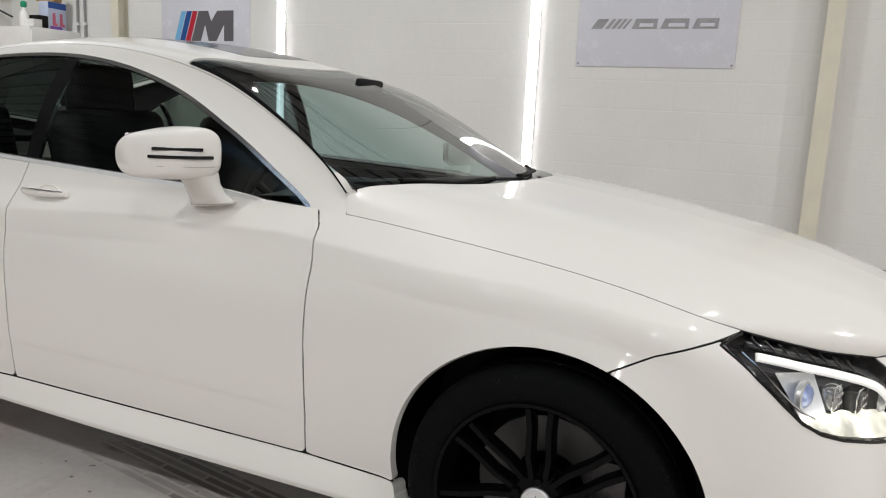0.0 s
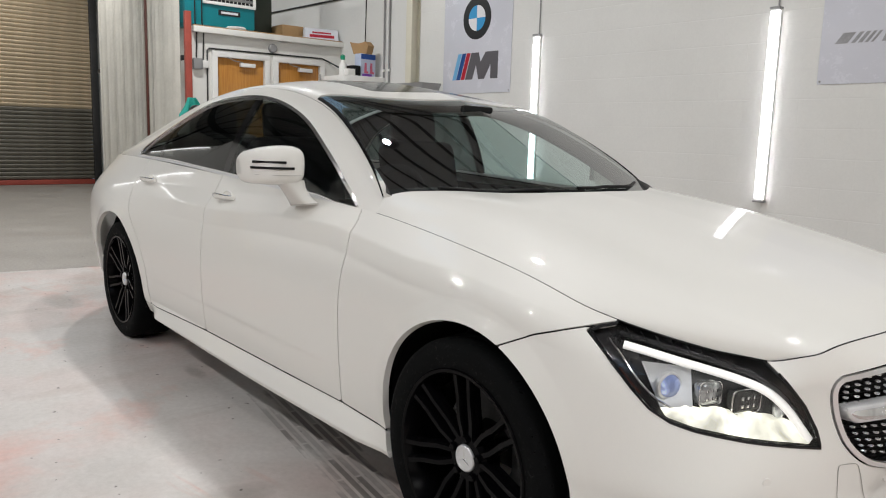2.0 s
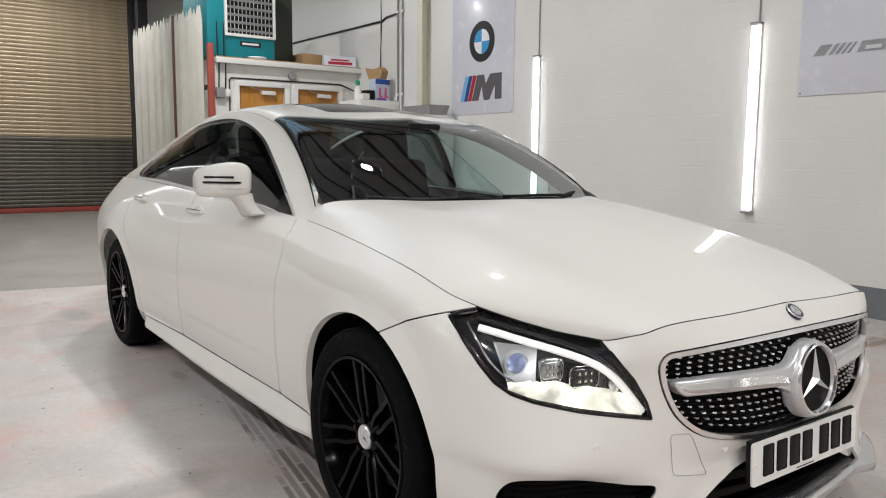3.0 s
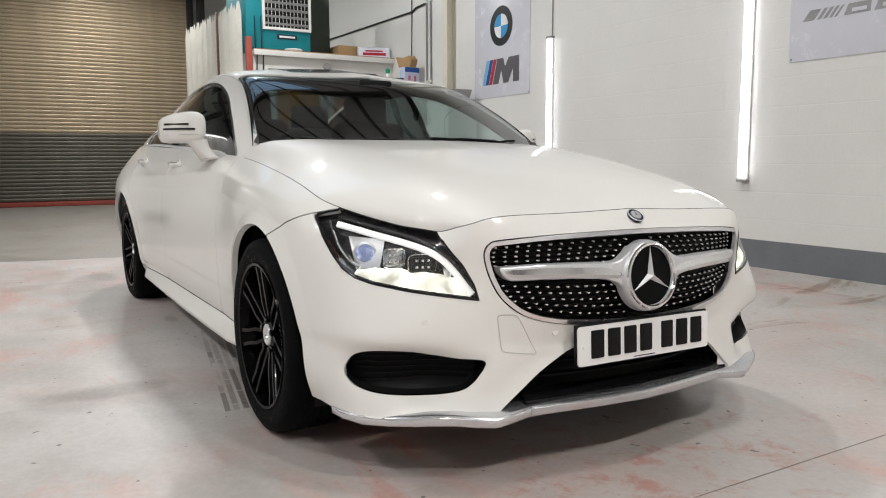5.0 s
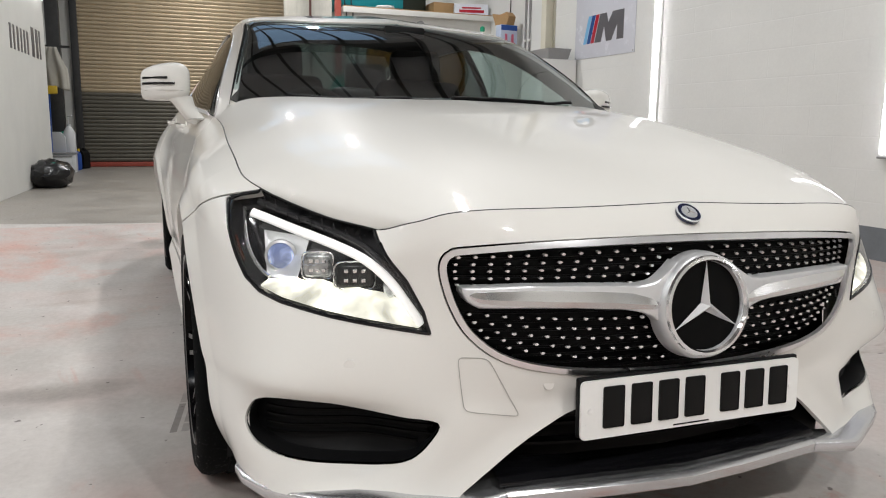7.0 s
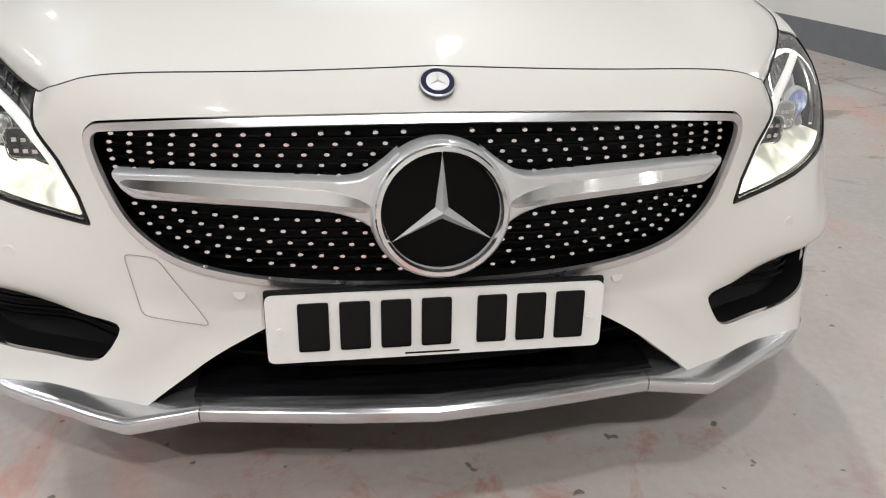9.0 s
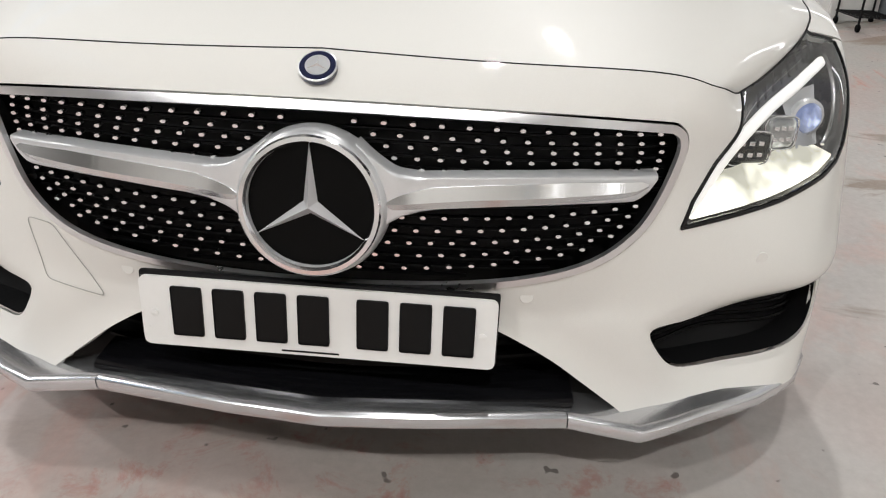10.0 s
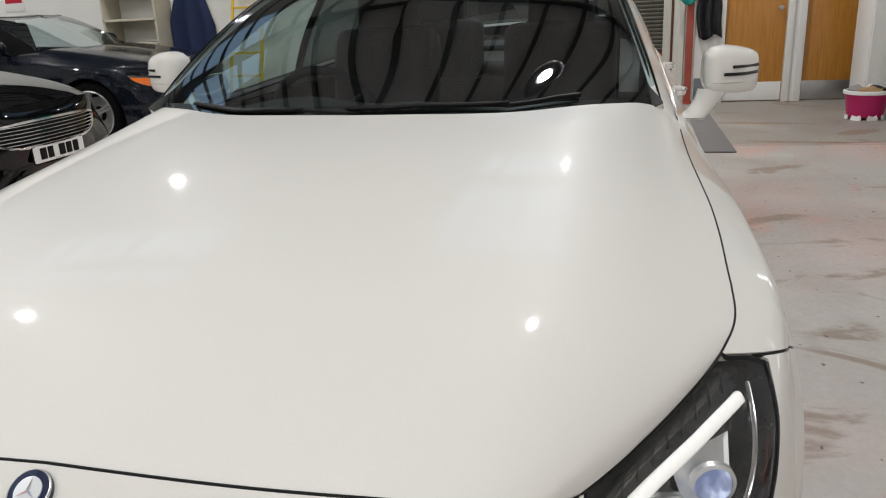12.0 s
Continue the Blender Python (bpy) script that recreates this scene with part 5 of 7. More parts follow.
bandnet[..., 1] += 0.016 * crease_on * np.clip(1 - np.abs(bandnet[..., 2] - crease_z) / 0.07, 0, 1)
skirt_on = np.interp(bandnet[..., 0], [-2.5, -2.35, -0.5, -0.36], [0.0, 1.0, 1.0, 0.6]) * (bandnet[..., 1] > 0.5) * (bandnet[..., 0] < -0.2)
bandnet[..., 1] += 0.050 * skirt_on * np.clip((0.285 - bandnet[..., 2]) / 0.07, 0, 1)
flare = np.minimum(np.hypot(bandnet[..., 0] - 0.012, bandnet[..., 2] - 0.337), np.hypot(bandnet[..., 0] + 2.866, bandnet[..., 2] - 0.340))
bandnet[..., 1] += 0.008 * np.clip(1 - (flare - 0.36) / 0.055, 0, 1) * (bandnet[..., 1] > 0.5)
# the nose's upper edge climbs quickly from the inner corner of the lamp
bandnet[..., 2] += 0.011 * np.exp(-((bandnet[..., 1] - 0.556) / 0.024) ** 2) * (bandnet[..., 0] > 0.6) * np.clip(bv - bv.max() + 0.9, 0, 1) ** 2
bx, by, bz = bandnet[..., 0], bandnet[..., 1], bandnet[..., 2]
bq = CORNER_A[0] * by + CORNER_A[1] * bx
on_side = by > 0.5
arch = np.minimum(np.hypot((bx - ARCH_F[0]) * np.where(bx < ARCH_F[0], 0.955, 0.985), bz - ARCH_F[1]), np.hypot(bx - ARCH_R[0], (bz - ARCH_R[1]) * 0.985)) - ARCH_SIZE
arch = np.where(on_side, arch, 1.0)
lamp_in = np.where(bx > 0.2, inside(bq, bz, HEADLAMP), -1.0)
fog_in = np.where(bx > 0.3, inside(bq, bz, FOG), -1.0)
grille_in = np.where(bx > 0.6, inside(by, bz, GRILLE), -1.0)
intake_in = np.where(bx > 0.6, inside(by, bz, INTAKE), -1.0)
nose_in = inside(bx, bz, FENDER_CUT)
sill_in = np.where(on_side, inside(bx, bz, SILL_CUT), -1.0)
fdoor_in = inside(bx, bz, FRONT_DOOR)
rdoor_in = inside(bx, bz, REAR_DOOR)
least = np.minimum.reduce
# the bumper swells towards the edge of the lower intake and draws in round the side intakes
swell = np.clip(1 + intake_in / 0.055, 0, 1) * (bx > 0.6) * (bz > 0.19)
bandnet[..., 0] += 0.014 * swell ** 2
draw = np.clip(1 + fog_in / 0.030, 0, 1) * (bx > 0.3)
bandnet[..., 0] -= 0.75 * 0.005 * draw ** 2
bandnet[..., 1] -= 0.45 * 0.005 * draw ** 2


def outward_shift(net, d):
    du = np.gradient(net, axis=1)
    dv = np.gradient(net, axis=0)
    n = np.cross(du, dv)
    n /= np.linalg.norm(n, axis=-1)[..., None] + 1e-12
    mid = np.array((-1.5, 0.0, 0.5))
    flip = ((net - mid) * n).sum(-1).mean() < 0
    return net + (-n if flip else n) * d


panel("front_bumper", bandnet, least([nose_in - GAP, -lamp_in - GAP, -fog_in, -grille_in - 0.0012, -intake_in, arch]), PAINT, car, 0, 0.010)
for side in (1, -1):
    panel("front_wing", bandnet, least([-nose_in - GAP, bx + 0.9, -fdoor_in - GAP, -sill_in - GAP, arch, bx + 0.70]), PAINT, car, side)
    fd = panel("front_door", bandnet, least([fdoor_in - GAP, -sill_in - GAP]), PAINT, car, side)
    rd = panel("rear_door", bandnet, least([rdoor_in - GAP, -sill_in - GAP, arch]), PAINT, car, side)
    panel("rear_wing", bandnet, least([-rdoor_in - GAP, -fdoor_in, -(bx + 1.9), bx + 3.62, -sill_in - GAP, arch]), PAINT, car, side)
    panel("side_skirt", bandnet, least([sill_in - GAP, arch]), PAINT, car, side, 0.05)
# black underlay that puts the shade into the gaps between panels
gaps = np.minimum.reduce([np.abs(f) for f in (fdoor_in, rdoor_in, sill_in, nose_in)])
for side in (1, -1):
    panel("panel_gap_shade", outward_shift(bandnet, -0.0035), least([0.005 - gaps, arch, 0.9 - bx, -lamp_in - 0.004, bx + 3.5]), BLACK, car, side, 0.002)
panel("rear_bumper", bandnet, -(bx + 3.62) - GAP, PAINT, car, 0, 0.02)

edge_at = (bv > bv.max() - 1e-6) & (bx > 0.6)
lip_y, lip_x, lip_z = (c[edge_at][np.argsort(by[edge_at])] for c in (by, bx, bz))
# the bonnet: a crowned sheet between its centre line and its edge
BONNET_MID = [(0.767, 0.757), (0.56, 0.830), (0.32, 0.884), (0.06, 0.930), (-0.15, 0.960), (-0.325, 0.981)]
BONNET_EDGE = [(0.656, 0.587, 0.708), (0.40, 0.764, 0.768), (0.22, 0.775, 0.814), (0.0, 0.767, 0.858), (-0.30, 0.758, 0.893), (-0.598, 0.757, 0.918)]
BONNET_CURVE = [9.0, 4.8, 4.2, 4.6, 6.5, 20.0]
BONNET = []
for w in (0.0, 0.2, 0.4, 0.56, 0.70, 0.82, 0.88, 0.94, 0.975, 1.0):
    line = []
    for (mx, mz), (ex, ey, ez), c in zip(BONNET_MID, BONNET_EDGE, BONNET_CURVE):
        ridge = 0.004 * math.exp(-((w - 0.72) / 0.13) ** 2)
        back = np.interp(w, [0, 0.4, 0.56, 0.7, 0.82, 0.88, 0.94, 0.975, 1], [-0.325, -0.362, -0.41, -0.475, -0.535, -0.575, -0.602, -0.594, -0.580])
        line.append((back if c == 20.0 else mx + (ex - mx) * w ** (c if c == 9.0 else 2.5), ey * w, mz + (ez - mz) * w ** c + ridge))
    BONNET.append(line)
bonnet_net, hu, hv = loft(BONNET, 141, 91)
# black bar laid in the bonnet's front gap to draw the shade there
b = bmesh.new()
seal = [(x - 0.0030, y, z - 0.0004) for x, y, z in zip(lip_x, lip_y, lip_z) if y < 0.585]
tube(b, [(x, -y, z) for x, y, z in seal[:0:-1]] + seal, 0.0020, 6)
part("bonnet_gap_shade", b, BLACK, car)
# its front and side edges lie along the upper edge of bumper and wings
wide = (hv / hv.max())
front = np.stack([np.interp(bonnet_net[:, 0, 1], lip_y, c) for c in (lip_x - 0.0055, lip_y, lip_z + 0.0005)], -1) - bonnet_net[:, 0]
bonnet_net += front[:, None, :] * np.clip(1 - hu / 0.9, 0, 1)[..., None] ** 2
top_at = (bv > bv.max() - 1e-6) & (bx < 0.66) & (bx > -0.75)
top_x, top_y, top_z = (c[top_at][np.argsort(bx[top_at])] for c in (bx, by, bz))
side_edge = bonnet_net[-1].copy()
shift = np.stack([np.zeros(len(side_edge)), np.interp(side_edge[:, 0], top_x, top_y) - 0.0032 - side_edge[:, 1], np.interp(side_edge[:, 0], top_x, top_z) + 0.0006 - side_edge[:, 2]], -1)
shift *= np.clip((0.66 - side_edge[:, 0]) / 0.10, 0, 1)[:, None]
bonnet_net += shift[None] * (wide ** 7)[..., None]
panel("bonnet", bonnet_net, np.ones(hu.shape), PAINT, car, 0, 0.025)
# the same dark line along both side gaps, shade given as a black bar
for side in (1, -1):
    b = bmesh.new()
    tube(b, [(x, side * (y + 0.0018), z - 0.0016) for x, y, z in bonnet_net[-1][::2] if x < 0.62], 0.0020, 6)
    part("bonnet_side_gap_shade", b, BLACK, car)

cabin_net, cu, cv = loft(CABIN, 221, 101)
cx, cy, cz = cabin_net[..., 0], cabin_net[..., 1], cabin_net[..., 2]
dlo_in = np.where(cv < 3.0, inside(cx, cz, DLO), -1.0)
SCREEN_V, SCREEN_TOP = 2.42, 2.97
screen_in = least([(cv - SCREEN_V) * 0.09, (SCREEN_TOP - cu) * 0.28, (cu + 0.2) * 0.2])
rear_in = least([(cv - 3.1) * 0.09, (cu - 5.2) * 0.5, (7.4 - cu) * 0.5])
sun_in = least([(cv - 3.95) * 0.2, (cu - 3.28) * 0.4, (4.15 - cu) * 0.4])
panel("roof", cabin_net, least([-screen_in - GAP, -rear_in - GAP, (cv - 2.32) * 0.09, -sun_in - GAP, 7.9 - cu]), PAINT, car, 0)
for side in (1, -1):
    panel("roof_rail", cabin_net, least([-dlo_in, (2.30 - cv) * 0.09, cz - 0.90]), PAINT, car, side)
for side in (1, -1):
    panel("screen_seal", outward_shift(cabin_net, 0.0015), least([0.008 - np.abs(cv - 2.48) * 0.09, 2.95 - cu]), EMBLEM_BLACK, car, side, 0.004, "black screen seal")
    # dark strip under the roof joint, stands for the shade in it
    panel("pillar_gap_shade", outward_shift(cabin_net, -0.004), 0.006 - np.abs(cv - 2.31) * 0.09, BLACK, car, side, 0.002)
panel("sunroof", cabin_net, sun_in - GAP, BLACK_GLOSS, car, 0, 0.01)


def pane(name, net, field, mat, side, label=""):
    ob = panel(name, net, field, mat, car, side, 0.004, label)
    ob.visible_shadow = False
    return ob


screen = pane("windscreen", outward_shift(cabin_net, -0.004), screen_in - 0.004, SCREEN_GLASS, 0, "clear windscreen with a dark edge band")
pane("rear_window", outward_shift(cabin_net, -0.004), rear_in - 0.003, TINTED, 0)
band_in = least([screen_in - 0.004, 0.060 - np.minimum((cv - SCREEN_V) * 0.09 * 2.6, np.where(cu < 1, cu * 0.2 + 0.01, (SCREEN_TOP - cu) * 0.28 * 1.2))])
panel("screen_band", outward_shift(cabin_net, -0.0085), band_in, EMBLEM_BLACK, car, 0, 0.002)
for side in (1, -1):
    low = outward_shift(cabin_net, -0.006)
    pane("front_window", low, least([dlo_in - 0.004, cx + 1.735]), SIDE_GLASS, side, "tinted side window")
    pane("rear_side_window", low, least([dlo_in - 0.004, -(cx + 1.80), cx + 2.62]), TINTED, side, "tinted side window")
    pane("quarter_window", low, least([dlo_in - 0.004, -(cx + 2.65)]), TINTED, side, "tinted side window")
    panel("door_pillar", low, least([dlo_in - 0.004, -(cx + 1.737), cx + 1.798]), BLACK_GLOSS, car, side, 0.01)
    panel("window_divider", low, least([dlo_in - 0.004, -(cx + 2.622), cx + 2.648]), BLACK_GLOSS, car, side, 0.01)
    panel("window_trim", outward_shift(cabin_net, 0.003), 0.0055 - np.abs(dlo_in), CHROME, car, side, 0.012, "bright metal window surround")
    under = np.interp(cx, [-2.955, -2.9, -2.4, -1.9, -1.3, -0.95, -0.69], [1.015, 1.004, 0.997, 0.978, 0.953, 0.937, 0.905]) + 0.004 - cz
    panel("window_sill_trim", outward_shift(cabin_net, 0.0045), least([0.0070 - np.abs(dlo_in + 0.0055), under]), SATIN, car, side, 0.012, "bright metal strip under the windows")


# wheels
def wheel(at, side):
    w = thing("wheel")
    w.parent = car
    w["label"] = "gloss black twin-spoke alloy wheel with a dark tyre"
    w.matrix_basis = CAR_LEAN.inverted() @ pose(*at, 90 if side < 0 else -90, 0, 0) @ Matrix.Scale(0.325 / 0.333, 4)
    tyre = bmesh.new()
    lathe(tyre, [(0.243, -0.115), (0.262, -0.122), (0.300, -0.126), (0.322, -0.112), (0.329, -0.095), (0.331, -0.05), (0.3265, -0.048), (0.3265, -0.042), (0.331, -0.04),
                 (0.331, 0.0), (0.3265, 0.002), (0.3265, 0.008), (0.331, 0.01), (0.331, 0.05), (0.3265, 0.052), (0.3265, 0.058), (0.329, 0.095), (0.322, 0.112), (0.300, 0.126), (0.262, 0.122), (0.243, 0.115)], 72, closed=True)
    part("tyre", tyre, RUBBER, w, angle=50)
    rim = bmesh.new()
    lathe(rim, [(0.246, 0.110), (0.250, 0.119), (0.247, 0.124), (0.238, 0.122), (0.232, 0.105), (0.222, 0.08), (0.215, -0.10), (0.246, -0.11)], 72, closed=True)
    rimo = part("rim", rim, RIM, w)
    for k in range(7):
        for s in (-1, 1):
            a = 2 * math.pi * k / 7 + math.pi / 2
            tip = a + s * 0.115
            base = a + s * 0.30
            b = bmesh.new()
            pts = []
            for f, h in ((0.0, 0.072), (0.35, 0.084), (0.7, 0.092), (1.0, 0.100)):
                ang = base + (tip - base) * min(1.0, f * 1.35)
                r = 0.050 + (0.236 - 0.050) * f
                pts.append((r * math.cos(ang), r * math.sin(ang), h))
            ribbon(b, pts, (0, 0, 1), 0.021, 0.034)
            part("spoke", b, RIM, w)
    hub = bmesh.new()
    lathe(hub, [(0.072, 0.03), (0.072, 0.078), (0.060, 0.090), (0.040, 0.092), (0.038, 0.088), (0.0001, 0.088)], 40)
    part("hub", hub, RIM, w)
    for k in range(5):
        a = 2 * math.pi * k / 5 + 0.3
        b = bmesh.new()
        lathe(b, [(0.012, 0.085), (0.012, 0.097), (0.009, 0.100), (0.0001, 0.100)], 6, pose(0.053 * math.cos(a), 0.053 * math.sin(a), 0))
        part("wheel_bolt", b, RIM, w)
    cap = bmesh.new()
    lathe(cap, [(0.037, 0.086), (0.037, 0.094), (0.034, 0.097), (0.029, 0.097), (0.028, 0.0955), (0.0001, 0.0965)], 40)
    capo = part("wheel_cap", cap, SATIN, w, "silver wheel cap with a laurel ring")
    b = bmesh.new()
    star(b, 0.026, 0.004, pose(0, 0, 0.0965, 0, 0, 90))
    part("cap_star", b, CHROME, capo)
    disc = bmesh.new()
    lathe(disc, [(0.09, -0.03), (0.178, -0.03), (0.178, 0.0), (0.09, 0.0)], 48, closed=True)
    part("brake_disc", disc, DISC_STEEL, w)
    cal = bmesh.new()
    box(cal, (0.15, 0.03, -0.005), (0.08, 0.16, 0.07), 0.012)
    part("brake_caliper", cal, DISC_STEEL, w)
    return w


def star(bm, r, depth, m):
    """A raised three-pointed star about z, one point along +x."""
    mid = bm.verts.new(m @ Vector((0, 0, depth)))
    ring = []
    for k in range(3):
        a = 2 * math.pi * k / 3
        ring.append(bm.verts.new(m @ Vector((r * math.cos(a), r * math.sin(a), depth * 0.3))))
        b = a + math.pi / 3
        ring.append(bm.verts.new(m @ Vector((r * 0.13 * math.cos(b), r * 0.13 * math.sin(b), 0))))
    for k in range(6):
        bm.faces.new((mid, ring[k], ring[(k + 1) % 6]))
    bm.faces.new(ring[::-1])


for x in (0.0, -2.874):
    for s in (-1, 1):
        wheel((x + (0.006 if x == 0.0 else 0.0), s * 0.775, 0.325), s)

# dark inside of the wheel houses, the floor pan and the engine bay
for x, z in (ARCH_F, ARCH_R):
    for s in (-1, 1):
        b = bmesh.new()
        n = 24
        rings = [[b.verts.new((x + rr * math.cos(a), s * y, z + rr * math.sin(a))) for a in [math.radians(-25 + 230 * i / n) for i in range(n + 1)]] for y, rr in ((0.842, 0.386), (0.60, 0.392), (0.58, 0.10))]
        for p, q in zip(rings, rings[1:]):
            for i in range(n):
                b.faces.new((p[i], p[i + 1], q[i + 1], q[i]))
        part("wheel_arch_liner", b, BLACK, car)
b = bmesh.new()
box(b, (-1.56, 0, 0.20), (4.2, 1.16, 0.05), 0.01)
box(b, (-1.437, 0, 0.20), (2.1, 1.60, 0.05), 0.01)
part("underbody", b, BLACK, car)
# unseen black boxes added to keep the bays dark behind the panel gaps
part("engine_bay_fill", boxed((0.02, 0, 0.50), (1.05, 1.1, 0.5), 0.05), BLACK, car)
part("boot_fill", boxed((-3.2, 0, 0.6), (1.1, 1.1, 0.5), 0.05), BLACK, car)


# ---- the car's face ----
NOSE = [k for k in range(bandnet.shape[1]) if bx[:, k].min() > 0.02]


def at_height(z):
    """The car's nose cut at a height, as one row of places from the middle round to the side."""
    return np.array([[np.interp(z, bz[:, k], bandnet[:, k, i]) for i in range(2)] for k in NOSE])


def on_band(q, z, deep=0.0):
    """The place on the car's corner at a stretch q round it and a height, set inwards by a depth."""
    cut = at_height(z)
    round_ = CORNER_A[0] * cut[:, 1] + CORNER_A[1] * cut[:, 0]
    order = np.argsort(round_)
    return Vector((np.interp(q, round_[order], cut[order, 0]) - 0.75 * deep, np.interp(q, round_[order], cut[order, 1]) - 0.55 * deep, z))


def sided(pts, s):
    return [Vector((p[0], p[1] * s, p[2])) for p in pts]


def headlamp(s):
    lampo = thing("headlamp")
    lampo.parent = car
    lampo["label"] = "lit clear headlamp with a white light strip and dark housing"
    deep = bandnet - np.array((0.75, 0.55, 0.0)) * 0.055
    panel("lamp_housing", deep, lamp_in + 0.006, LAMP_GREY, lampo, s, 0.004)
    v, f = clipped(bandnet, lamp_in - 0.001)
    if s < 0:
        v, f = flipped(v, f)
    # side walls of the housing
    count = {}
    for face in f:
        for a, c in zip(face, face[1:] + face[:1]):
            count.setdefault((min(a, c), max(a, c)), []).append((a, c))
    edge = [k for k, n in count.items() if len(n) == 1]
    b = bmesh.new()
    shift = np.array((-0.75, -0.55 * s, 0.0)) * 0.057
    for a, c in edge:
        p, q = v[a], v[c]
        b.faces.new([b.verts.new(k) for k in (p + shift * 0.05, q + shift * 0.05, q + shift, p + shift)])
    bmesh.ops.remove_doubles(b, verts=b.verts, dist=1e-5)
    part("lamp_wall", b, LAMP_GREY, lampo)
    panel("lamp_bezel", outward_shift(bandnet, 0.0005), least([lamp_in - 0.001, 0.0045 - lamp_in]), BLACK, lampo, s, 0.004)
    lens = panel("lamp_lens", bandnet, lamp_in - 0.005, LENS, lampo, s, 0.003, "clear lens")
    lens.visible_shadow = False
    # the black edge of the lamp, drawn round its outline
    line = [(0.472, 0.744), (0.442, 0.692), (0.404, 0.643), (0.372, 0.608), (0.333, 0.585), (0.283, 0.571), (0.176, 0.552), (0.077, 0.538), (-0.002, 0.527), (0.011, 0.566), (0.043, 0.620), (0.078, 0.660), (0.104, 0.692)]
    edge_line = []
    for (q0, z0), (q1, z1) in zip(line, line[1:]):
        edge_line += [(q0 + (q1 - q0) * f, z0 + (z1 - z0) * f) for f in (0, 0.2, 0.4, 0.6, 0.8)]
    b = bmesh.new()
    ribbon(b, sided([on_band(q, z, -0.0005) for q, z in edge_line], s), [Vector((0.75, 0.55 * s, 0.1))] * len(edge_line), 0.007, 0.004)
    part("lamp_edge", b, BLACK_GLOSS, lampo, "black lamp edge", angle=60)
    # the light strip under the upper edge, turning down at the inner end
    strip = [(0.405, 0.720), (0.35, 0.708), (0.30, 0.696), (0.22, 0.678), (0.15, 0.659), (0.11, 0.640), (0.078, 0.614), (0.052, 0.584), (0.030, 0.556), (0.016, 0.539)]
    smooth = cubic(np.array(strip), np.linspace(0, len(strip) - 1, 40))
    b = bmesh.new()
    ribbon(b, sided([on_band(q, z, 0.018) for q, z in smooth], s), [Vector((0.7, 0.45 * s, 0.35))] * 40, 0.017, 0.009)
    part("light_strip", b, DRL, lampo, "white daytime light strip", angle=60)
    b = bmesh.new()
    ribbon(b, sided([on_band(q, z + 0.018, 0.026) for q, z in smooth], s), [Vector((0.7, 0.45 * s, 0.35))] * 40, 0.013, 0.012)
    part("strip_frame", b, LAMP_GREY, lampo, angle=60)
    # eyebrow fins above the strip
    for k in range(8):
        q = 0.17 + 0.030 * k
        low = float(np.interp(q, [0.11, 0.15, 0.22, 0.30, 0.35, 0.405], [0.640, 0.659, 0.678, 0.696, 0.708, 0.720])) + 0.013
        b = bmesh.new()
        ribbon(b, sided([on_band(q, low, 0.016), on_band(q + 0.012, low + 0.024, 0.008)], s), Vector((0.6, 0.5 * s, 0.6)), 0.0016, 0.004)
        part("lamp_fin", b, LAMP_GREY, lampo)
    # projector and reflectors

    def facing(q, z, deep):
        p = on_band(q, z, deep)
        return Matrix.Translation((p.x, p.y * s, p.z)) @ Matrix.Rotation(s * math.radians(18), 4, "Z") @ Matrix.Rotation(math.radians(90), 4, "Y")

    b = bmesh.new()
    plate_ = [on_band(q, z, 0.047) for q, z in ((0.362, 0.680), (0.272, 0.672), (0.280, 0.612), (0.338, 0.610))]
    inner_ = [on_band(q, z, 0.040) for q, z in ((0.370, 0.688), (0.264, 0.680), (0.272, 0.604), (0.340, 0.602))]
    low_ = [b.verts.new((p.x, p.y * s, p.z)) for p in plate_]
    rim_ = [b.verts.new((p.x, p.y * s, p.z)) for p in inner_]
    b.faces.new(low_)
    for i in range(4):
        b.faces.new((low_[i], low_[(i + 1) % 4], rim_[(i + 1) % 4], rim_[i]))
    part("projector_box", b, SATIN, lampo, "silver box round the projector")
    b = bmesh.new()
    lathe(b, [(0.020, -0.004), (0.020, 0.004), (0.016, 0.009), (0.0001, 0.011)], 24, facing(0.083, 0.606, 0.036) @ Matrix.Diagonal((1.25, 0.7, 1, 1)))
    part("side_lens", b, ACRYLIC, lampo, "small clear oval lamp", angle=60)
    m = facing(0.318, 0.644, 0.044)
    b = bmesh.new()
    lathe(b, [(0.032, -0.004), (0.031, 0.004), (0.026, 0.006), (0.026, -0.01)], 32, m, closed=True)
    part("projector_ring", b, SATIN, lampo)
    b = bmesh.new()
    lathe(b, [(0.026, 0.002), (0.024, 0.009), (0.019, 0.014), (0.011, 0.018), (0.0001, 0.019)], 32, m)
    part("projector_lens", b, BLUE_LENS, lampo, "bluish glass projector lens", angle=80)
    for q, z, wide, mat_, words in ((0.236, 0.636, 0.056, ACRYLIC, "bright clear lamp block"), (0.158, 0.622, 0.074, SMOKED, "smoky dark lamp block")):
        m = facing(q, z, 0.046)
        b = bmesh.new()
        box(b, (0.004, 0, 0), (0.050, wide, 0.034), 0.014, None, 4)
        for v_ in b.verts:
            v_.co = m @ v_.co
        block_ = part("module_block", b, mat_, lampo, words, angle=60)
        b = bmesh.new()
        tube(b, [m @ Vector((0.004 + 0.027 * math.copysign(abs(math.cos(a)) ** 0.45, math.cos(a)), (wide / 2 + 0.002) * math.copysign(abs(math.sin(a)) ** 0.45, math.sin(a)), 0.012)) for a in [math.radians(10 * i) for i in range(37)]], 0.0018, 6)
        part("module_rim", b, CHROME, block_, "bright rim")
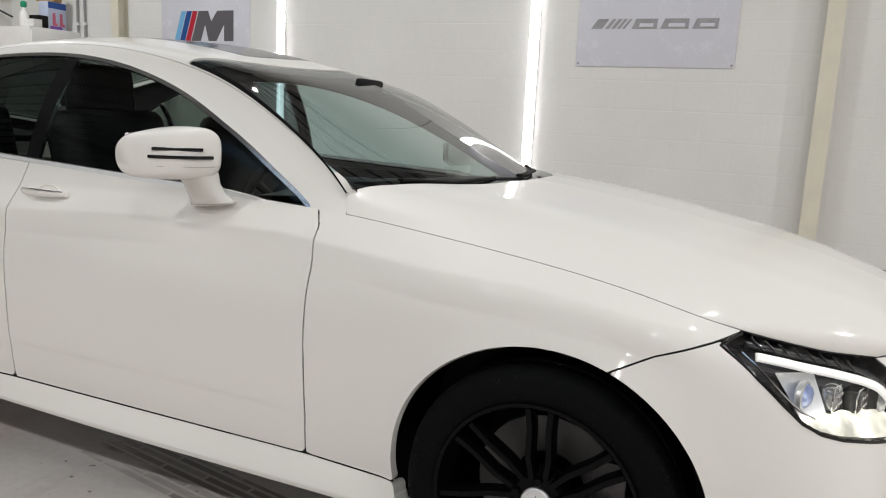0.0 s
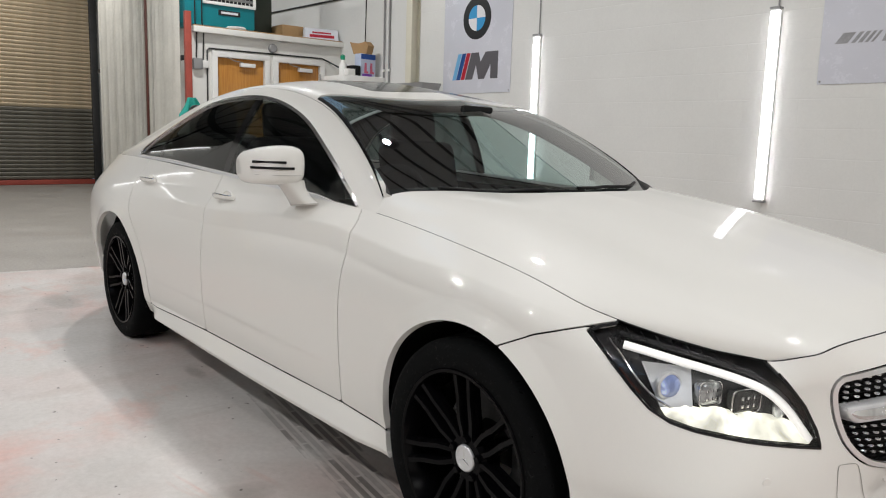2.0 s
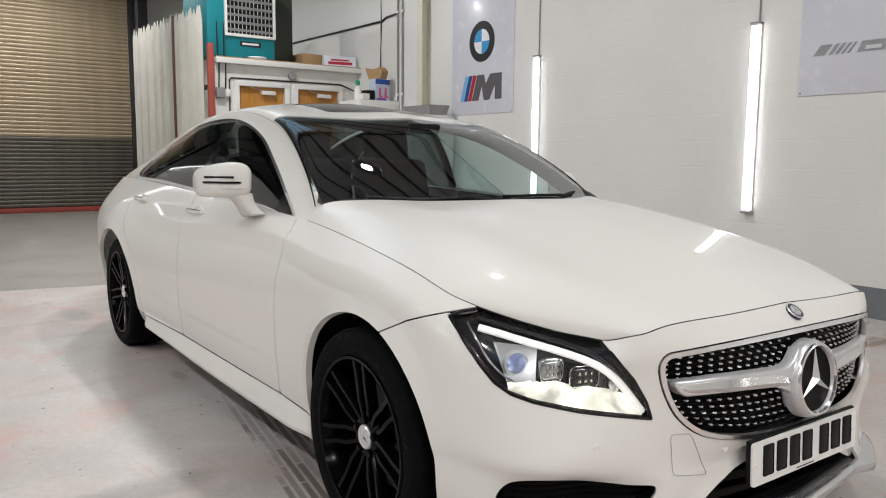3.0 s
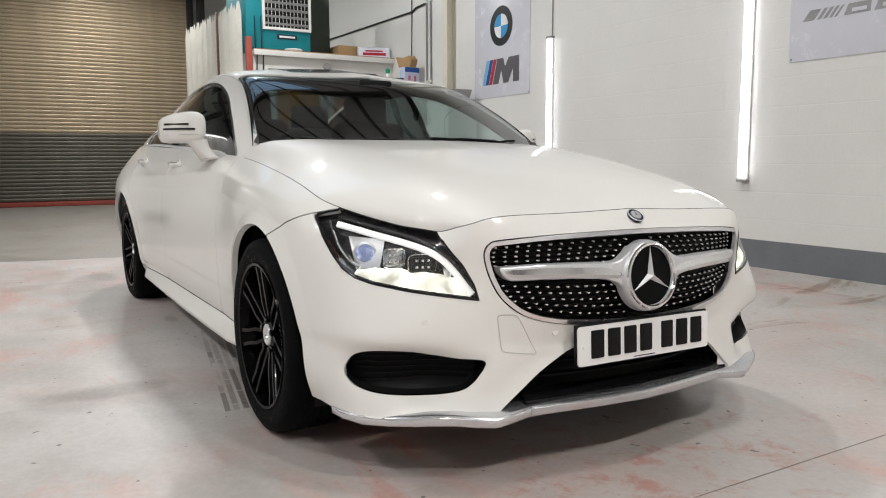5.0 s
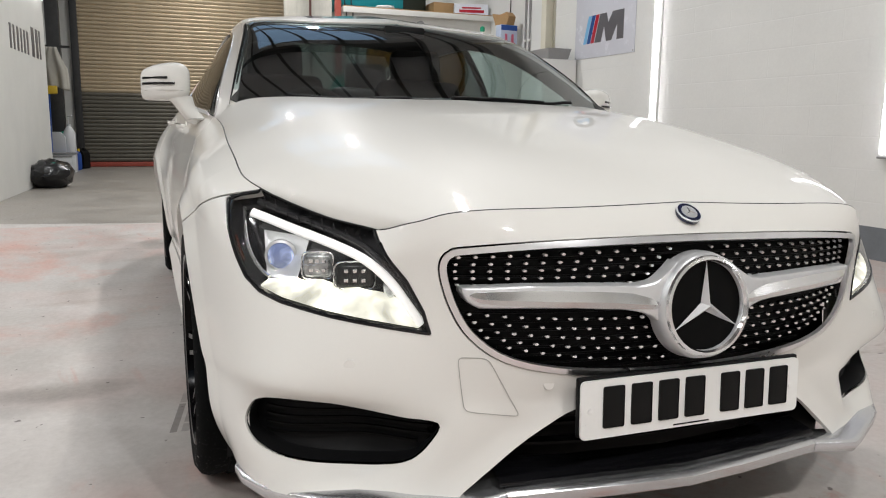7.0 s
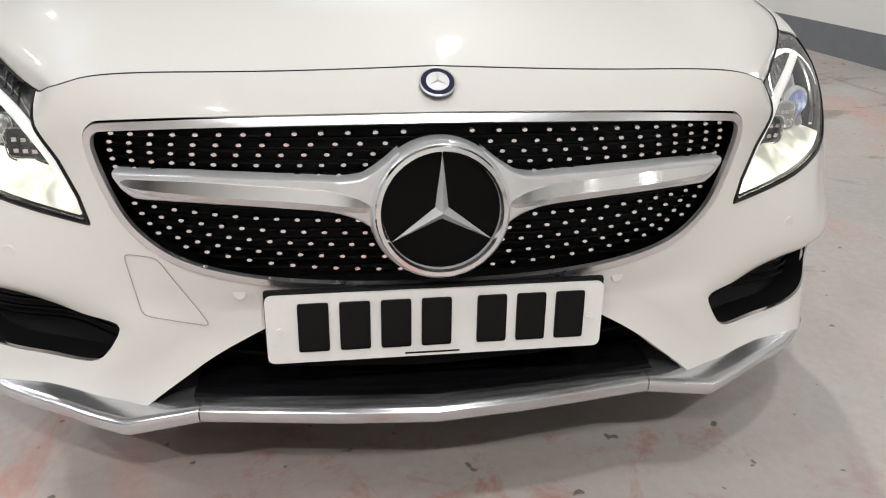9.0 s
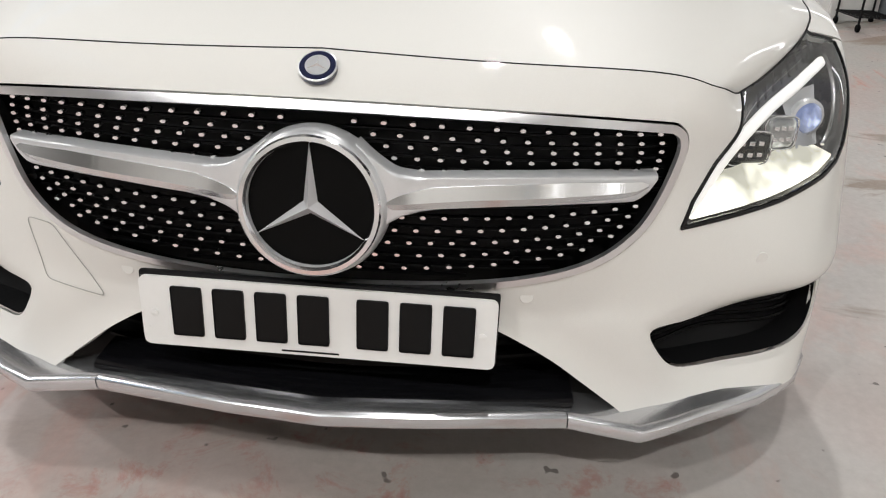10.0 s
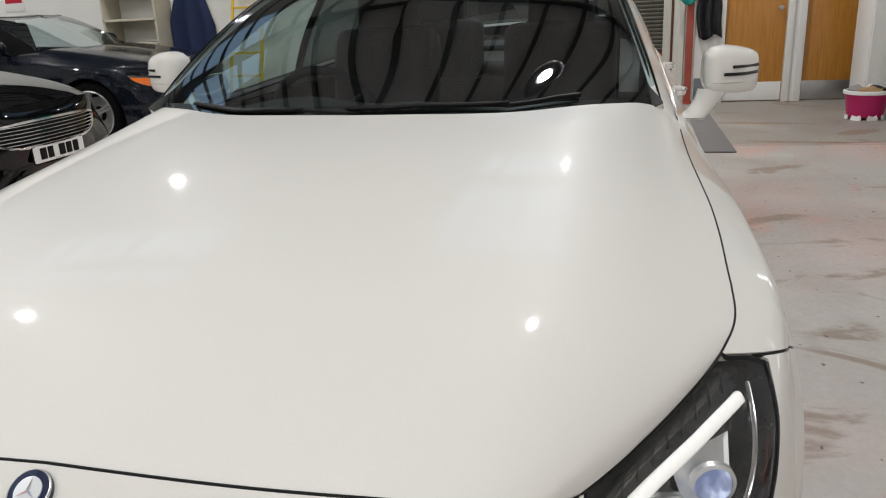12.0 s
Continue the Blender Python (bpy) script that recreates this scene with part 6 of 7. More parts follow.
        for i in range(3):
            for j in range(2):
                b = bmesh.new()
                box(b, m @ Vector((-0.006 + 0.018 * j, (i - 1) * wide * 0.22, 0.0175)), (0.003, 0.008, 0.007), 0.001)
                part("facet", b, CHROME, block_, "small bright facet")
    # the bright trough along the lower edge, with its row of reflectors
    trough = cubic(np.array([(0.338, 0.598, 0.002), (0.29, 0.592, 0.022), (0.22, 0.587, 0.030), (0.16, 0.580, 0.031), (0.10, 0.571, 0.031), (0.055, 0.560, 0.026), (0.020, 0.546, 0.014)]), np.linspace(0, 6, 61))
    b = bmesh.new()
    prev = None
    for q, z, h in trough:
        h *= 0.66 + 0.22 * math.sin((q - 0.02) * 52) ** 2 + 0.10 * math.sin(q * 97)
        foot = float(np.interp(q, [-0.004, 0.077, 0.176, 0.283, 0.333, 0.372], [0.526, 0.538, 0.552, 0.571, 0.585, 0.608])) + 0.005
        lo, hi = on_band(q, foot, 0.010), on_band(q, max(foot + 0.004, z + h * 0.75), 0.044)
        pair = [b.verts.new((p.x, p.y * s, p.z)) for p in (lo, hi)]
        if prev:
            b.faces.new((prev[0], pair[0], pair[1], prev[1]))
        prev = pair
    part("lamp_trough", b, BEAM, lampo, "bright glowing reflector trough", angle=80)
    b = bmesh.new()
    ribbon(b, sided([on_band(q, z, 0.02) for q, z in cubic(np.array([(0.432, 0.728), (0.408, 0.69), (0.385, 0.655), (0.355, 0.625), (0.325, 0.608)]), np.linspace(0, 4, 16))], s), [Vector((0.5, 0.8 * s, 0.2))] * 16, 0.005, 0.006)
    part("lamp_divider", b, CHROME, lampo)
    b = bmesh.new()
    ribbon(b, sided([on_band(q, z, 0.012) for q, z in ((0.425, 0.675), (0.408, 0.652), (0.388, 0.630))], s), [Vector((0.3, 0.9 * s, 0.2))] * 3, 0.012, 0.004)
    part("side_reflector", b, SIDE_REFLECTOR, lampo, "smoked red side reflector")


for s in (-1, 1):
    headlamp(s)

# intakes
for s in (-1, 1):
    deep = bandnet - np.array((0.75, 0.45, 0.0)) * 0.06
    f = panel("side_intake", deep, fog_in + 0.02, BLACK, car, s, 0.002, "black side intake with fine ribs")
    v, faces_ = clipped(bandnet, fog_in - 0.003)
    if s < 0:
        v, faces_ = flipped(v, faces_)
    count = {}
    for face in faces_:
        for a, c in zip(face, face[1:] + face[:1]):
            count.setdefault((min(a, c), max(a, c)), []).append((a, c))
    b = bmesh.new()
    inward = np.array((-0.75, -0.45 * s, 0.0))
    for a, c in [k for k, n in count.items() if len(n) == 1]:
        b.faces.new([b.verts.new(k) for k in (v[a] + inward * 0.004, v[c] + inward * 0.004, v[c] + inward * 0.062, v[a] + inward * 0.062)])
    bmesh.ops.remove_doubles(b, verts=b.verts, dist=1e-5)
    part("intake_wall", b, BLACK, f)
    b = bmesh.new()
    for k in range(1, 7):
        z = 0.287 + 0.0165 * k
        qs = [q for q in np.linspace(0.0, 0.36, 14) if inside(np.array([q]), np.array([z]), FOG)[0] > 0.003]
        if len(qs) > 2:
            tube(b, sided([on_band(q, z, 0.044) for q in qs], s), 0.0032, 5)
    part("intake_rib", b, EMBLEM_BLACK, f)
b = bmesh.new()
box(b, (0.70, 0, 0.29), (0.02, 1.0, 0.26), 0.01)
part("lower_intake", b, EMBLEM_BLACK, car, "black lower intake")
for k in range(3):
    pts = [(0.775 - 0.10 * (y / 0.45) ** 2, y, 0.245 + 0.04 * k) for y in np.linspace(-0.42 + 0.035 * k, 0.42 - 0.035 * k, 21)]
    b = bmesh.new()
    ribbon(b, pts, (0, 0, 1), 0.03, 0.008)
    part("intake_slat", b, EMBLEM_BLACK, car)
pts = [(0.806 - 0.045 * abs(y) / 0.42, y, 0.243) for y in np.linspace(-0.385, 0.385, 21)]
b = bmesh.new()
ribbon(b, pts, (0.2, 0, 1), 0.07, 0.012)
part("splitter_plate", b, BLACK_GLOSS, car, "gloss black strip above the lip")

# the bright lip under the bumper, in a middle and two side lengths
LIP = [(0.866, 0.0), (0.851, 0.15), (0.828, 0.30), (0.813, 0.380)]
LIP_SIDE = [(0.813, 0.382), (0.816, 0.44), (0.820, 0.497), (0.795, 0.55), (0.768, 0.60), (0.737, 0.655), (0.705, 0.703), (0.665, 0.747), (0.612, 0.797), (0.548, 0.830), (0.49, 0.838)]


def lip_piece(line, name):
    b = bmesh.new()
    rings = []
    for i, (x, y) in enumerate(line):
        n = Vector((0.9, 0.45 * (1 if y > 0 else -1) * min(1, abs(y) / 0.6), 0)).normalized() if y else Vector((1, 0, 0))
        p = Vector((x, y, 0))
        taper = 1.0 if abs(y) < 0.8 else max(0.35, 1 - (abs(y) - 0.8) * 9)
        prof = [(-0.070, 0.232), (-0.012, 0.228), (-0.002, 0.225), (0.001, 0.221), (0.0, 0.204), (-0.005, 0.198), (-0.075, 0.201)]
        rings.append([b.verts.new(p + n * d + Vector((0, 0, 0.214 + (h - 0.214) * taper - 0.012 * math.exp(-((abs(y) - 0.50) / 0.09) ** 2) - 0.010 * min(1.0, max(0.0, (abs(y) - 0.62) / 0.15))))) for d, h in prof])
    for a, c in zip(rings, rings[1:]):
        for k in range(len(a)):
            b.faces.new((a[k], a[(k + 1) % len(a)], c[(k + 1) % len(a)], c[k]))
    b.faces.new(rings[0])
    b.faces.new(rings[-1])
    return part(name, b, LIP_METAL, car, "bright silver front lip", angle=40)


LIP_METAL = mottled("bright_lip_metal", (0.70, 0.71, 0.73), 0.22, 0.9, amount=0.05, bump=0)
full = [(x, -y) for x, y in LIP[:0:-1]] + LIP
lip_piece(full, "front_lip")
lip_piece(LIP_SIDE, "front_lip_side")
lip_piece([(x, -y) for x, y in LIP_SIDE], "front_lip_side")

# grille
grille = thing("grille")
grille.parent = car
grille["label"] = "black grille with bright studs, silver bar and round star emblem"


def face_x(y, z):
    """How far forward the nose stands at a width and height."""
    cut = at_height(z)
    order = np.argsort(cut[:, 1])
    return float(np.interp(abs(y), cut[order, 1], cut[order, 0]))


FRAME_CHROME = mottled("softly_brushed_chrome", (0.83, 0.83, 0.84), 0.30, 1.0, amount=0.03, bump=0)
deep = bandnet - np.array((0.050, 0, 0))
panel("grille_backing", deep, grille_in + 0.012, BLACK, grille, 0, 0.003)
panel("grille_frame", outward_shift(bandnet, 0.004), 0.0056 - np.abs(grille_in - 0.0080), FRAME_CHROME, grille, 0, 0.008, "bright chrome grille surround")
for k in range(15):
    z = 0.4445 + 0.0166 * k
    ys = [y for y in np.linspace(-0.48, 0.48, 33) if inside(np.array([y]), np.array([z]), GRILLE)[0] > 0.004]
    if len(ys) > 2:
        b = bmesh.new()
        ribbon(b, [(face_x(y, z) - 0.034, y, z) for y in ys], (1, 0, 0.2), 0.004, 0.010)
        part("grille_slat", b, EMBLEM_BLACK, grille)
stud = bmesh.new()
lathe(stud, [(0.0060, -0.006), (0.0060, 0.0), (0.0040, 0.0036), (0.0001, 0.0036)], 10, Matrix.Diagonal((1, 1, 0.66, 1)) @ Matrix.Rotation(math.radians(90), 4, "Y"))
stud_mesh = bpy.data.meshes.new("stud")
stud.to_mesh(stud_mesh)
stud.free()
finish(stud_mesh, CHROME, True, 50)
# rows of studs that fan out from the emblem: middle height, outermost place, step, growth of the step, rise at the outer end
STUD_ROWS = [(0.6708, 0.4650, 0.0286, 0.00050, -0.0064), (0.6560, 0.4694, 0.0295, 0.00027, -0.0045), (0.6418, 0.4707, 0.0298, 0.00013, -0.0029),
             (0.6269, 0.4687, 0.0294, 0.00007, -0.0008), (0.6122, 0.4660, 0.0291, 0.00002, 0.0017),
             (0.5446, 0.4444, 0.0302, -0.00005, 0.0163), (0.5243, 0.4353, 0.0297, 0.0, 0.0230), (0.5042, 0.4249, 0.0293, 0.00003, 0.0303),
             (0.4820, 0.4135, 0.0290, 0.00012, 0.0420), (0.4576, 0.3738, 0.0308, 0.00010, 0.0594)]
for z0, outer, step, grow, rise in STUD_ROWS:
    places = [outer - step * k - grow * k * k for k in range(14)] + [0.0]
    for y in places:
        z = z0 + rise * (y / 0.46) ** 2
        if y < 0.0 or 0.0 < y < 0.03 or inside(np.array([y]), np.array([z]), GRILLE)[0] < 0.012 or math.hypot(y * 0.97, z - 0.566) < 0.105:
            continue
        for s in (-1, 1) if y > 0 else (1,):
            o = new("stud", stud_mesh)
            o.parent = grille
            o.location = (face_x(y, z) - 0.022, y * s, z)
# the bar: a satin wing each side that flares into the emblem, with a bright two-faced insert
for s in (-1, 1):
    b = bmesh.new()
    rings = []
    for y in np.linspace(0.060, 0.466, 44):
        top = float(np.interp(y, [0.060, 0.080, 0.095, 0.105, 0.117, 0.144, 0.175, 0.261, 0.355, 0.466], [0.653, 0.637, 0.627, 0.621, 0.616, 0.612, 0.614, 0.617, 0.618, 0.613]))
        low = float(np.interp(y, [0.060, 0.080, 0.092, 0.105, 0.120, 0.146, 0.178, 0.264, 0.359, 0.436, 0.452, 0.461, 0.466], [0.490, 0.514, 0.533, 0.546, 0.555, 0.563, 0.568, 0.574, 0.576, 0.575, 0.583, 0.594, 0.604]))
        x = face_x(y, 0.60) + 0.006 + 0.012 * math.exp(-((y - 0.05) / 0.07) ** 2) - 0.35 * max(0.0, 0.108 - y)
        r = min(0.006, 0.3 * (top - low))
        prof = [(-0.030, low), (-0.004, low), (-0.001, low + 0.35 * r), (0.0, low + r), (0.0, top - r), (-0.001, top - 0.35 * r), (-0.004, top), (-0.030, top)]
        rings.append([b.verts.new((x + dx, y * s, z)) for dx, z in prof])
    for p, q in zip(rings, rings[1:]):
        for i in range(len(p)):
            b.faces.new((p[i], p[(i + 1) % len(p)], q[(i + 1) % len(p)], q[i]))
    b.faces.new(rings[0])
    b.faces.new(rings[-1])
    part("grille_bar", b, SATIN, grille, "satin silver grille bar", angle=40)
    b = bmesh.new()
    rings = []
    for y in np.linspace(0.101, 0.4545, 40):
        top = float(np.interp(y, [0.101, 0.110, 0.121, 0.160, 0.223, 0.300, 0.356, 0.447, 0.4545], [0.5775, 0.5835, 0.589, 0.600, 0.605, 0.609, 0.610, 0.606, 0.602]))
        low = float(np.interp(y, [0.101, 0.106, 0.114, 0.193, 0.264, 0.343, 0.416, 0.440, 0.4545], [0.5705, 0.567, 0.566, 0.571, 0.576, 0.580, 0.583, 0.587, 0.597]))
        mid = float(np.interp(y, [0.101, 0.224, 0.342, 0.440, 0.4545], [0.5745, 0.586, 0.591, 0.594, 0.5995]))
        x = face_x(y, 0.60) + 0.006 + 0.012 * math.exp(-((y - 0.05) / 0.07) ** 2)
        out = 0.0075 * min(1.0, (top - low) / 0.024)
        prof = [(-0.006, low), (0.0008, low), (out, mid), (0.0016, top - 0.0008), (-0.006, top)]
        rings.append([b.verts.new((x + dx, y * s, z)) for dx, z in prof])
    for p, q in zip(rings, rings[1:]):
        for i in range(len(p)):
            b.faces.new((p[i], p[(i + 1) % len(p)], q[(i + 1) % len(p)], q[i]))
    b.faces.new(rings[0])
    b.faces.new(rings[-1])
    part("bar_insert", b, CHROME, grille, "polished bar insert", angle=25)
m = pose(0.866, 0, 0.567) @ Matrix.Rotation(math.radians(84), 4, "Y")
b = bmesh.new()
lathe(b, [(0.085, -0.04), (0.105, -0.035), (0.104, -0.014), (0.100, 0.001), (0.0945, 0.007), (0.090, 0.007), (0.0855, 0.0), (0.085, -0.01)], 64, m, closed=True)
ring = part("emblem_ring", b, SATIN, grille, "silver emblem ring", angle=50)
b = bmesh.new()
lathe(b, [(0.0965, 0.0050), (0.0945, 0.0105), (0.0885, 0.0115), (0.0855, 0.006)], 64, m, closed=True)
part("ring_edge", b, CHROME, ring, angle=60)
b = bmesh.new()
lathe(b, [(0.087, -0.008), (0.087, -0.004), (0.0001, -0.003)], 48, m)
part("emblem_face", b, EMBLEM_BLACK, grille, "gloss black emblem disc")
b = bmesh.new()
star(b, 0.086, 0.016, m @ pose(0, 0, -0.003, 0, 0, 180))
part("emblem_star", b, STAR, grille, "bright three-pointed star", angle=10)

# badge on the nose
m = Matrix.Translation((0.7955, 0, 0.7345)) @ Matrix.Rotation(math.radians(38), 4, "Y") @ Matrix.Scale(0.9, 4)
NAVY = material("navy_enamel", (0.012, 0.016, 0.05), 0.2, 0, 0.6)
b = bmesh.new()
lathe(b, [(0.0285, -0.004), (0.0285, 0.004), (0.0265, 0.006), (0.0001, 0.006)], 40, m)
badge = part("nose_badge", b, NAVY, car, "round silver and navy nose badge")
b = bmesh.new()
lathe(b, [(0.0285, 0.003), (0.0288, 0.006), (0.0272, 0.0068), (0.0268, 0.0062)], 40, m, closed=True)
lathe(b, [(0.0185, 0.006), (0.0185, 0.0075), (0.0001, 0.0078)], 40, m)
part("badge_ring", b, SATIN, badge)
b = bmesh.new()
star(b, 0.017, 0.003, m @ pose(0, 0, 0.0078, 0, 0, 180))
part("badge_star", b, CHROME, badge, angle=10)

# number plate with plain bars for its characters
PLATE_WHITE = mottled("plate_white", (0.80, 0.80, 0.78), 0.3, amount=0.03, bump=0)
PLATE_INK = material("plate_ink", (0.006, 0.006, 0.006), 0.4, 0, 0, 0.15)


def number_plate(at, chars, w=0.52, h=0.111, mount=0.012):
    p = thing("number_plate", m=at)
    b = bmesh.new()
    prism(b, cornered([(-w / 2, -h / 2), (w / 2, -h / 2), (w / 2, h / 2), (-w / 2, h / 2)], 0.012), 0.005)
    part("plate", b, PLATE_WHITE, p, "white number plate")
    b = bmesh.new()
    box(b, (0, 0.004, -mount / 2 - 0.001), (w + 0.004, h + 0.002, mount), 0.004)
    part("plate_holder", b, BLACK, p)
    for x, cw in chars:
        b = bmesh.new()
        box(b, (x, 0.003, 0.0055), (cw, 0.079 * h / 0.111, 0.003), 0.004)
        part("plate_bar", b, PLATE_INK, p, "plain dark bar")
    b = bmesh.new()
    box(b, (-0.01, -h / 2 + 0.006, 0.0052), (0.085, 0.0025, 0.0015), 0.0)
    part("plate_small_bar", b, PLATE_INK, p)
    for s in (-1, 1):
        b = bmesh.new()
        lathe(b, [(0.006, 0.004), (0.006, 0.007), (0.0001, 0.008)], 16, pose(s * (w / 2 - 0.02), -0.002, 0))
        part("plate_screw", b, PLATE_WHITE, p)
    return p


plate = number_plate(Matrix.Translation((0.854, 0, 0.382)) @ Matrix(((0, 0, 1, 0), (1, 0, 0, 0), (0, 1, 0, 0), (0, 0, 0, 1))) @ Matrix.Rotation(math.radians(-3), 4, "X"),
                     [(-0.190, 0.046), (-0.128, 0.046), (-0.066, 0.046), (-0.004, 0.046), (0.082, 0.046), (0.144, 0.046), (0.206, 0.046)])
plate.parent = car
plate["label"] = "white number plate with dark bars in a black holder"

# parking sensors and the towing-eye cover's outline
for y, z in ((0.30, 0.425), (0.655, 0.47)):
    for s in (-1, 1):
        x = face_x(y, z)
        b = bmesh.new()
        lathe(b, [(0.0105, -0.004), (0.0105, 0.0002), (0.0098, 0.0009), (0.0001, 0.0009)], 20, Matrix.Translation((x, y * s, z)) @ Matrix.Rotation(s * math.atan((face_x(y - 0.012, z) - face_x(y + 0.012, z)) / 0.024), 4, "Z") @ Matrix.Rotation(math.radians(90), 4, "Y"))
        part("parking_sensor", b, PAINT, car)
SEAM = material("dark_seam", (0.40, 0.39, 0.365), 0.7)
outline = cornered([(0.470, 0.484), (0.418, 0.482), (0.350, 0.364), (0.455, 0.380)], 0.012, 4)
ring_ = []
for (y0, z0), (y1, z1) in zip(outline, np.roll(outline, -1, 0)):
    for t_ in np.linspace(0, 1, 5)[:-1]:
        y, z = y0 + (y1 - y0) * t_, z0 + (z1 - z0) * t_
        ring_.append((face_x(y, z) + 0.0012, -y, z))
b = bmesh.new()
tube(b, ring_ + ring_[:1], 0.0007, 5)
part("towing_cover_seam", b, SEAM, car)


# ---- mirrors, handles, wipers ----
def mirror(s):
    o = thing("door_mirror")
    o.parent = car
    o["label"] = "white door mirror with two dark indicator slots"
    rows = []
    for y, zb, zt, x0, x1 in ((0.800, 1.012, 1.078, -1.045, -0.975), (0.815, 0.990, 1.098, -1.062, -0.945), (0.86, 0.980, 1.112, -1.070, -0.922), (0.93, 0.976, 1.110, -1.080, -0.925),
                              (0.99, 0.977, 1.100, -1.090, -0.945), (1.03, 0.982, 1.086, -1.098, -0.985), (1.043, 1.005, 1.065, -1.098, -1.03)):
        ring = []
        zc, xc, hz, hx = (zb + zt) / 2, (x0 + x1) / 2, (zt - zb) / 2, (x1 - x0) / 2
        for k in range(28):
            a = 2 * math.pi * k / 28
            c, sn = math.cos(a), math.sin(a)
            ring.append((xc + hx * math.copysign(abs(c) ** 0.6, c), y * s, zc + hz * math.copysign(abs(sn) ** 0.6, sn)))
        rows.append(ring)
    rows = cubic(np.array(rows), np.linspace(0, len(rows) - 1, 25))
    out = (np.abs(rows[..., 1]) - 0.80) / 0.243
    rows[..., 0] += 0.02 - 0.06 * out
    rows[..., 1] = s * (0.825 + 0.168 * out)
    b = bmesh.new()
    rings = [[b.verts.new(tuple(p)) for p in r] for r in rows]
    for p, q in zip(rings, rings[1:]):
        for i in range(28):
            b.faces.new((p[i], p[(i + 1) % 28], q[(i + 1) % 28], q[i]))
    b.faces.new(rings[0])
    b.faces.new(rings[-1])
    shell = part("mirror_shell", b, PAINT, o, angle=60)
    b = bmesh.new()
    box(b, (-1.100, 0.915 * s, 1.045), (0.012, 0.13, 0.090), 0.004, Matrix.Rotation(s * math.radians(20), 4, "Z"))
    part("mirror_glass", b, CHROME, o, "mirror glass")

    def front_x(y, z):
        d = (np.abs(rows[..., 1]) - y) ** 2 + (rows[..., 2] - z) ** 2 + (rows[..., 0] < -1.02 - 0.25 * (np.abs(rows[..., 1]) - 0.90)) * 1.0
        return float(rows[..., 0].ravel()[d.argmin()])

    for z, y0, y1 in ((1.056, 0.905, 0.985), (1.036, 0.880, 0.987)):
        b = bmesh.new()
        ys = np.linspace(y0, y1, 14)
        ribbon(b, cubic(np.array([(front_x(y, z) + 0.0030, y * s, z) for y in ys[::3]] + [(front_x(y1, z) + 0.0030, y1 * s, z)]), np.linspace(0, 5, 14)), [Vector((1, 0.3 * s, 0))] * 14, 0.0085, 0.006)
        part("indicator_slot", b, BLACK_GLOSS, o, "dark indicator slot", angle=60)
    b = bmesh.new()
    ys = np.linspace(0.845, 0.98, 16)
    ribbon(b, [(front_x(y, 1.012) + 0.0005, y * s, 1.012) for y in ys], [Vector((1, 0.2 * s, 0))] * 16, 0.0018, 0.002)
    part("shell_seam", b, SEAM, o)
    b = bmesh.new()
    rings = []
    for f, (cx_, cy_, cz_), (hx, hy) in ((0, (-0.985, 0.862, 0.990), (0.050, 0.045)), (1, (-0.985, 0.845, 0.960), (0.046, 0.036)), (2, (-0.985, 0.825, 0.930), (0.050, 0.034)), (3, (-0.985, 0.800, 0.902), (0.066, 0.038))):
        rings.append([b.verts.new((cx_ + hx * math.copysign(abs(math.cos(a)) ** 0.7, math.cos(a)), (cy_ + hy * math.copysign(abs(math.sin(a)) ** 0.7, math.sin(a))) * s, cz_ + 0.12 * hx * math.cos(a)))
                      for a in [2 * math.pi * k / 20 for k in range(20)]])
    for p, q in zip(rings, rings[1:]):
        for i in range(20):
            b.faces.new((p[i], p[(i + 1) % 20], q[(i + 1) % 20], q[i]))
    b.faces.new(rings[0])
    b.faces.new(rings[-1])
    part("mirror_stem", b, PAINT, o, angle=60)
    b = bmesh.new()
    foot = [(-0.985 + 0.067 * math.copysign(abs(math.cos(a)) ** 0.7, math.cos(a)), (0.801 + 0.039 * math.copysign(abs(math.sin(a)) ** 0.7, math.sin(a))) * s, 0.905 + 0.008 * math.cos(a)) for a in [2 * math.pi * k / 24 for k in range(25)]]
    tube(b, foot, 0.0012, 5)
    part("stem_seam", b, SEAM, o)


    return o


def side_y(x, z):
    near = np.where(by > 0.5, (bx - x) ** 2 + (bz - z) ** 2, 9.0)
    return float(by.ravel()[near.argmin()])


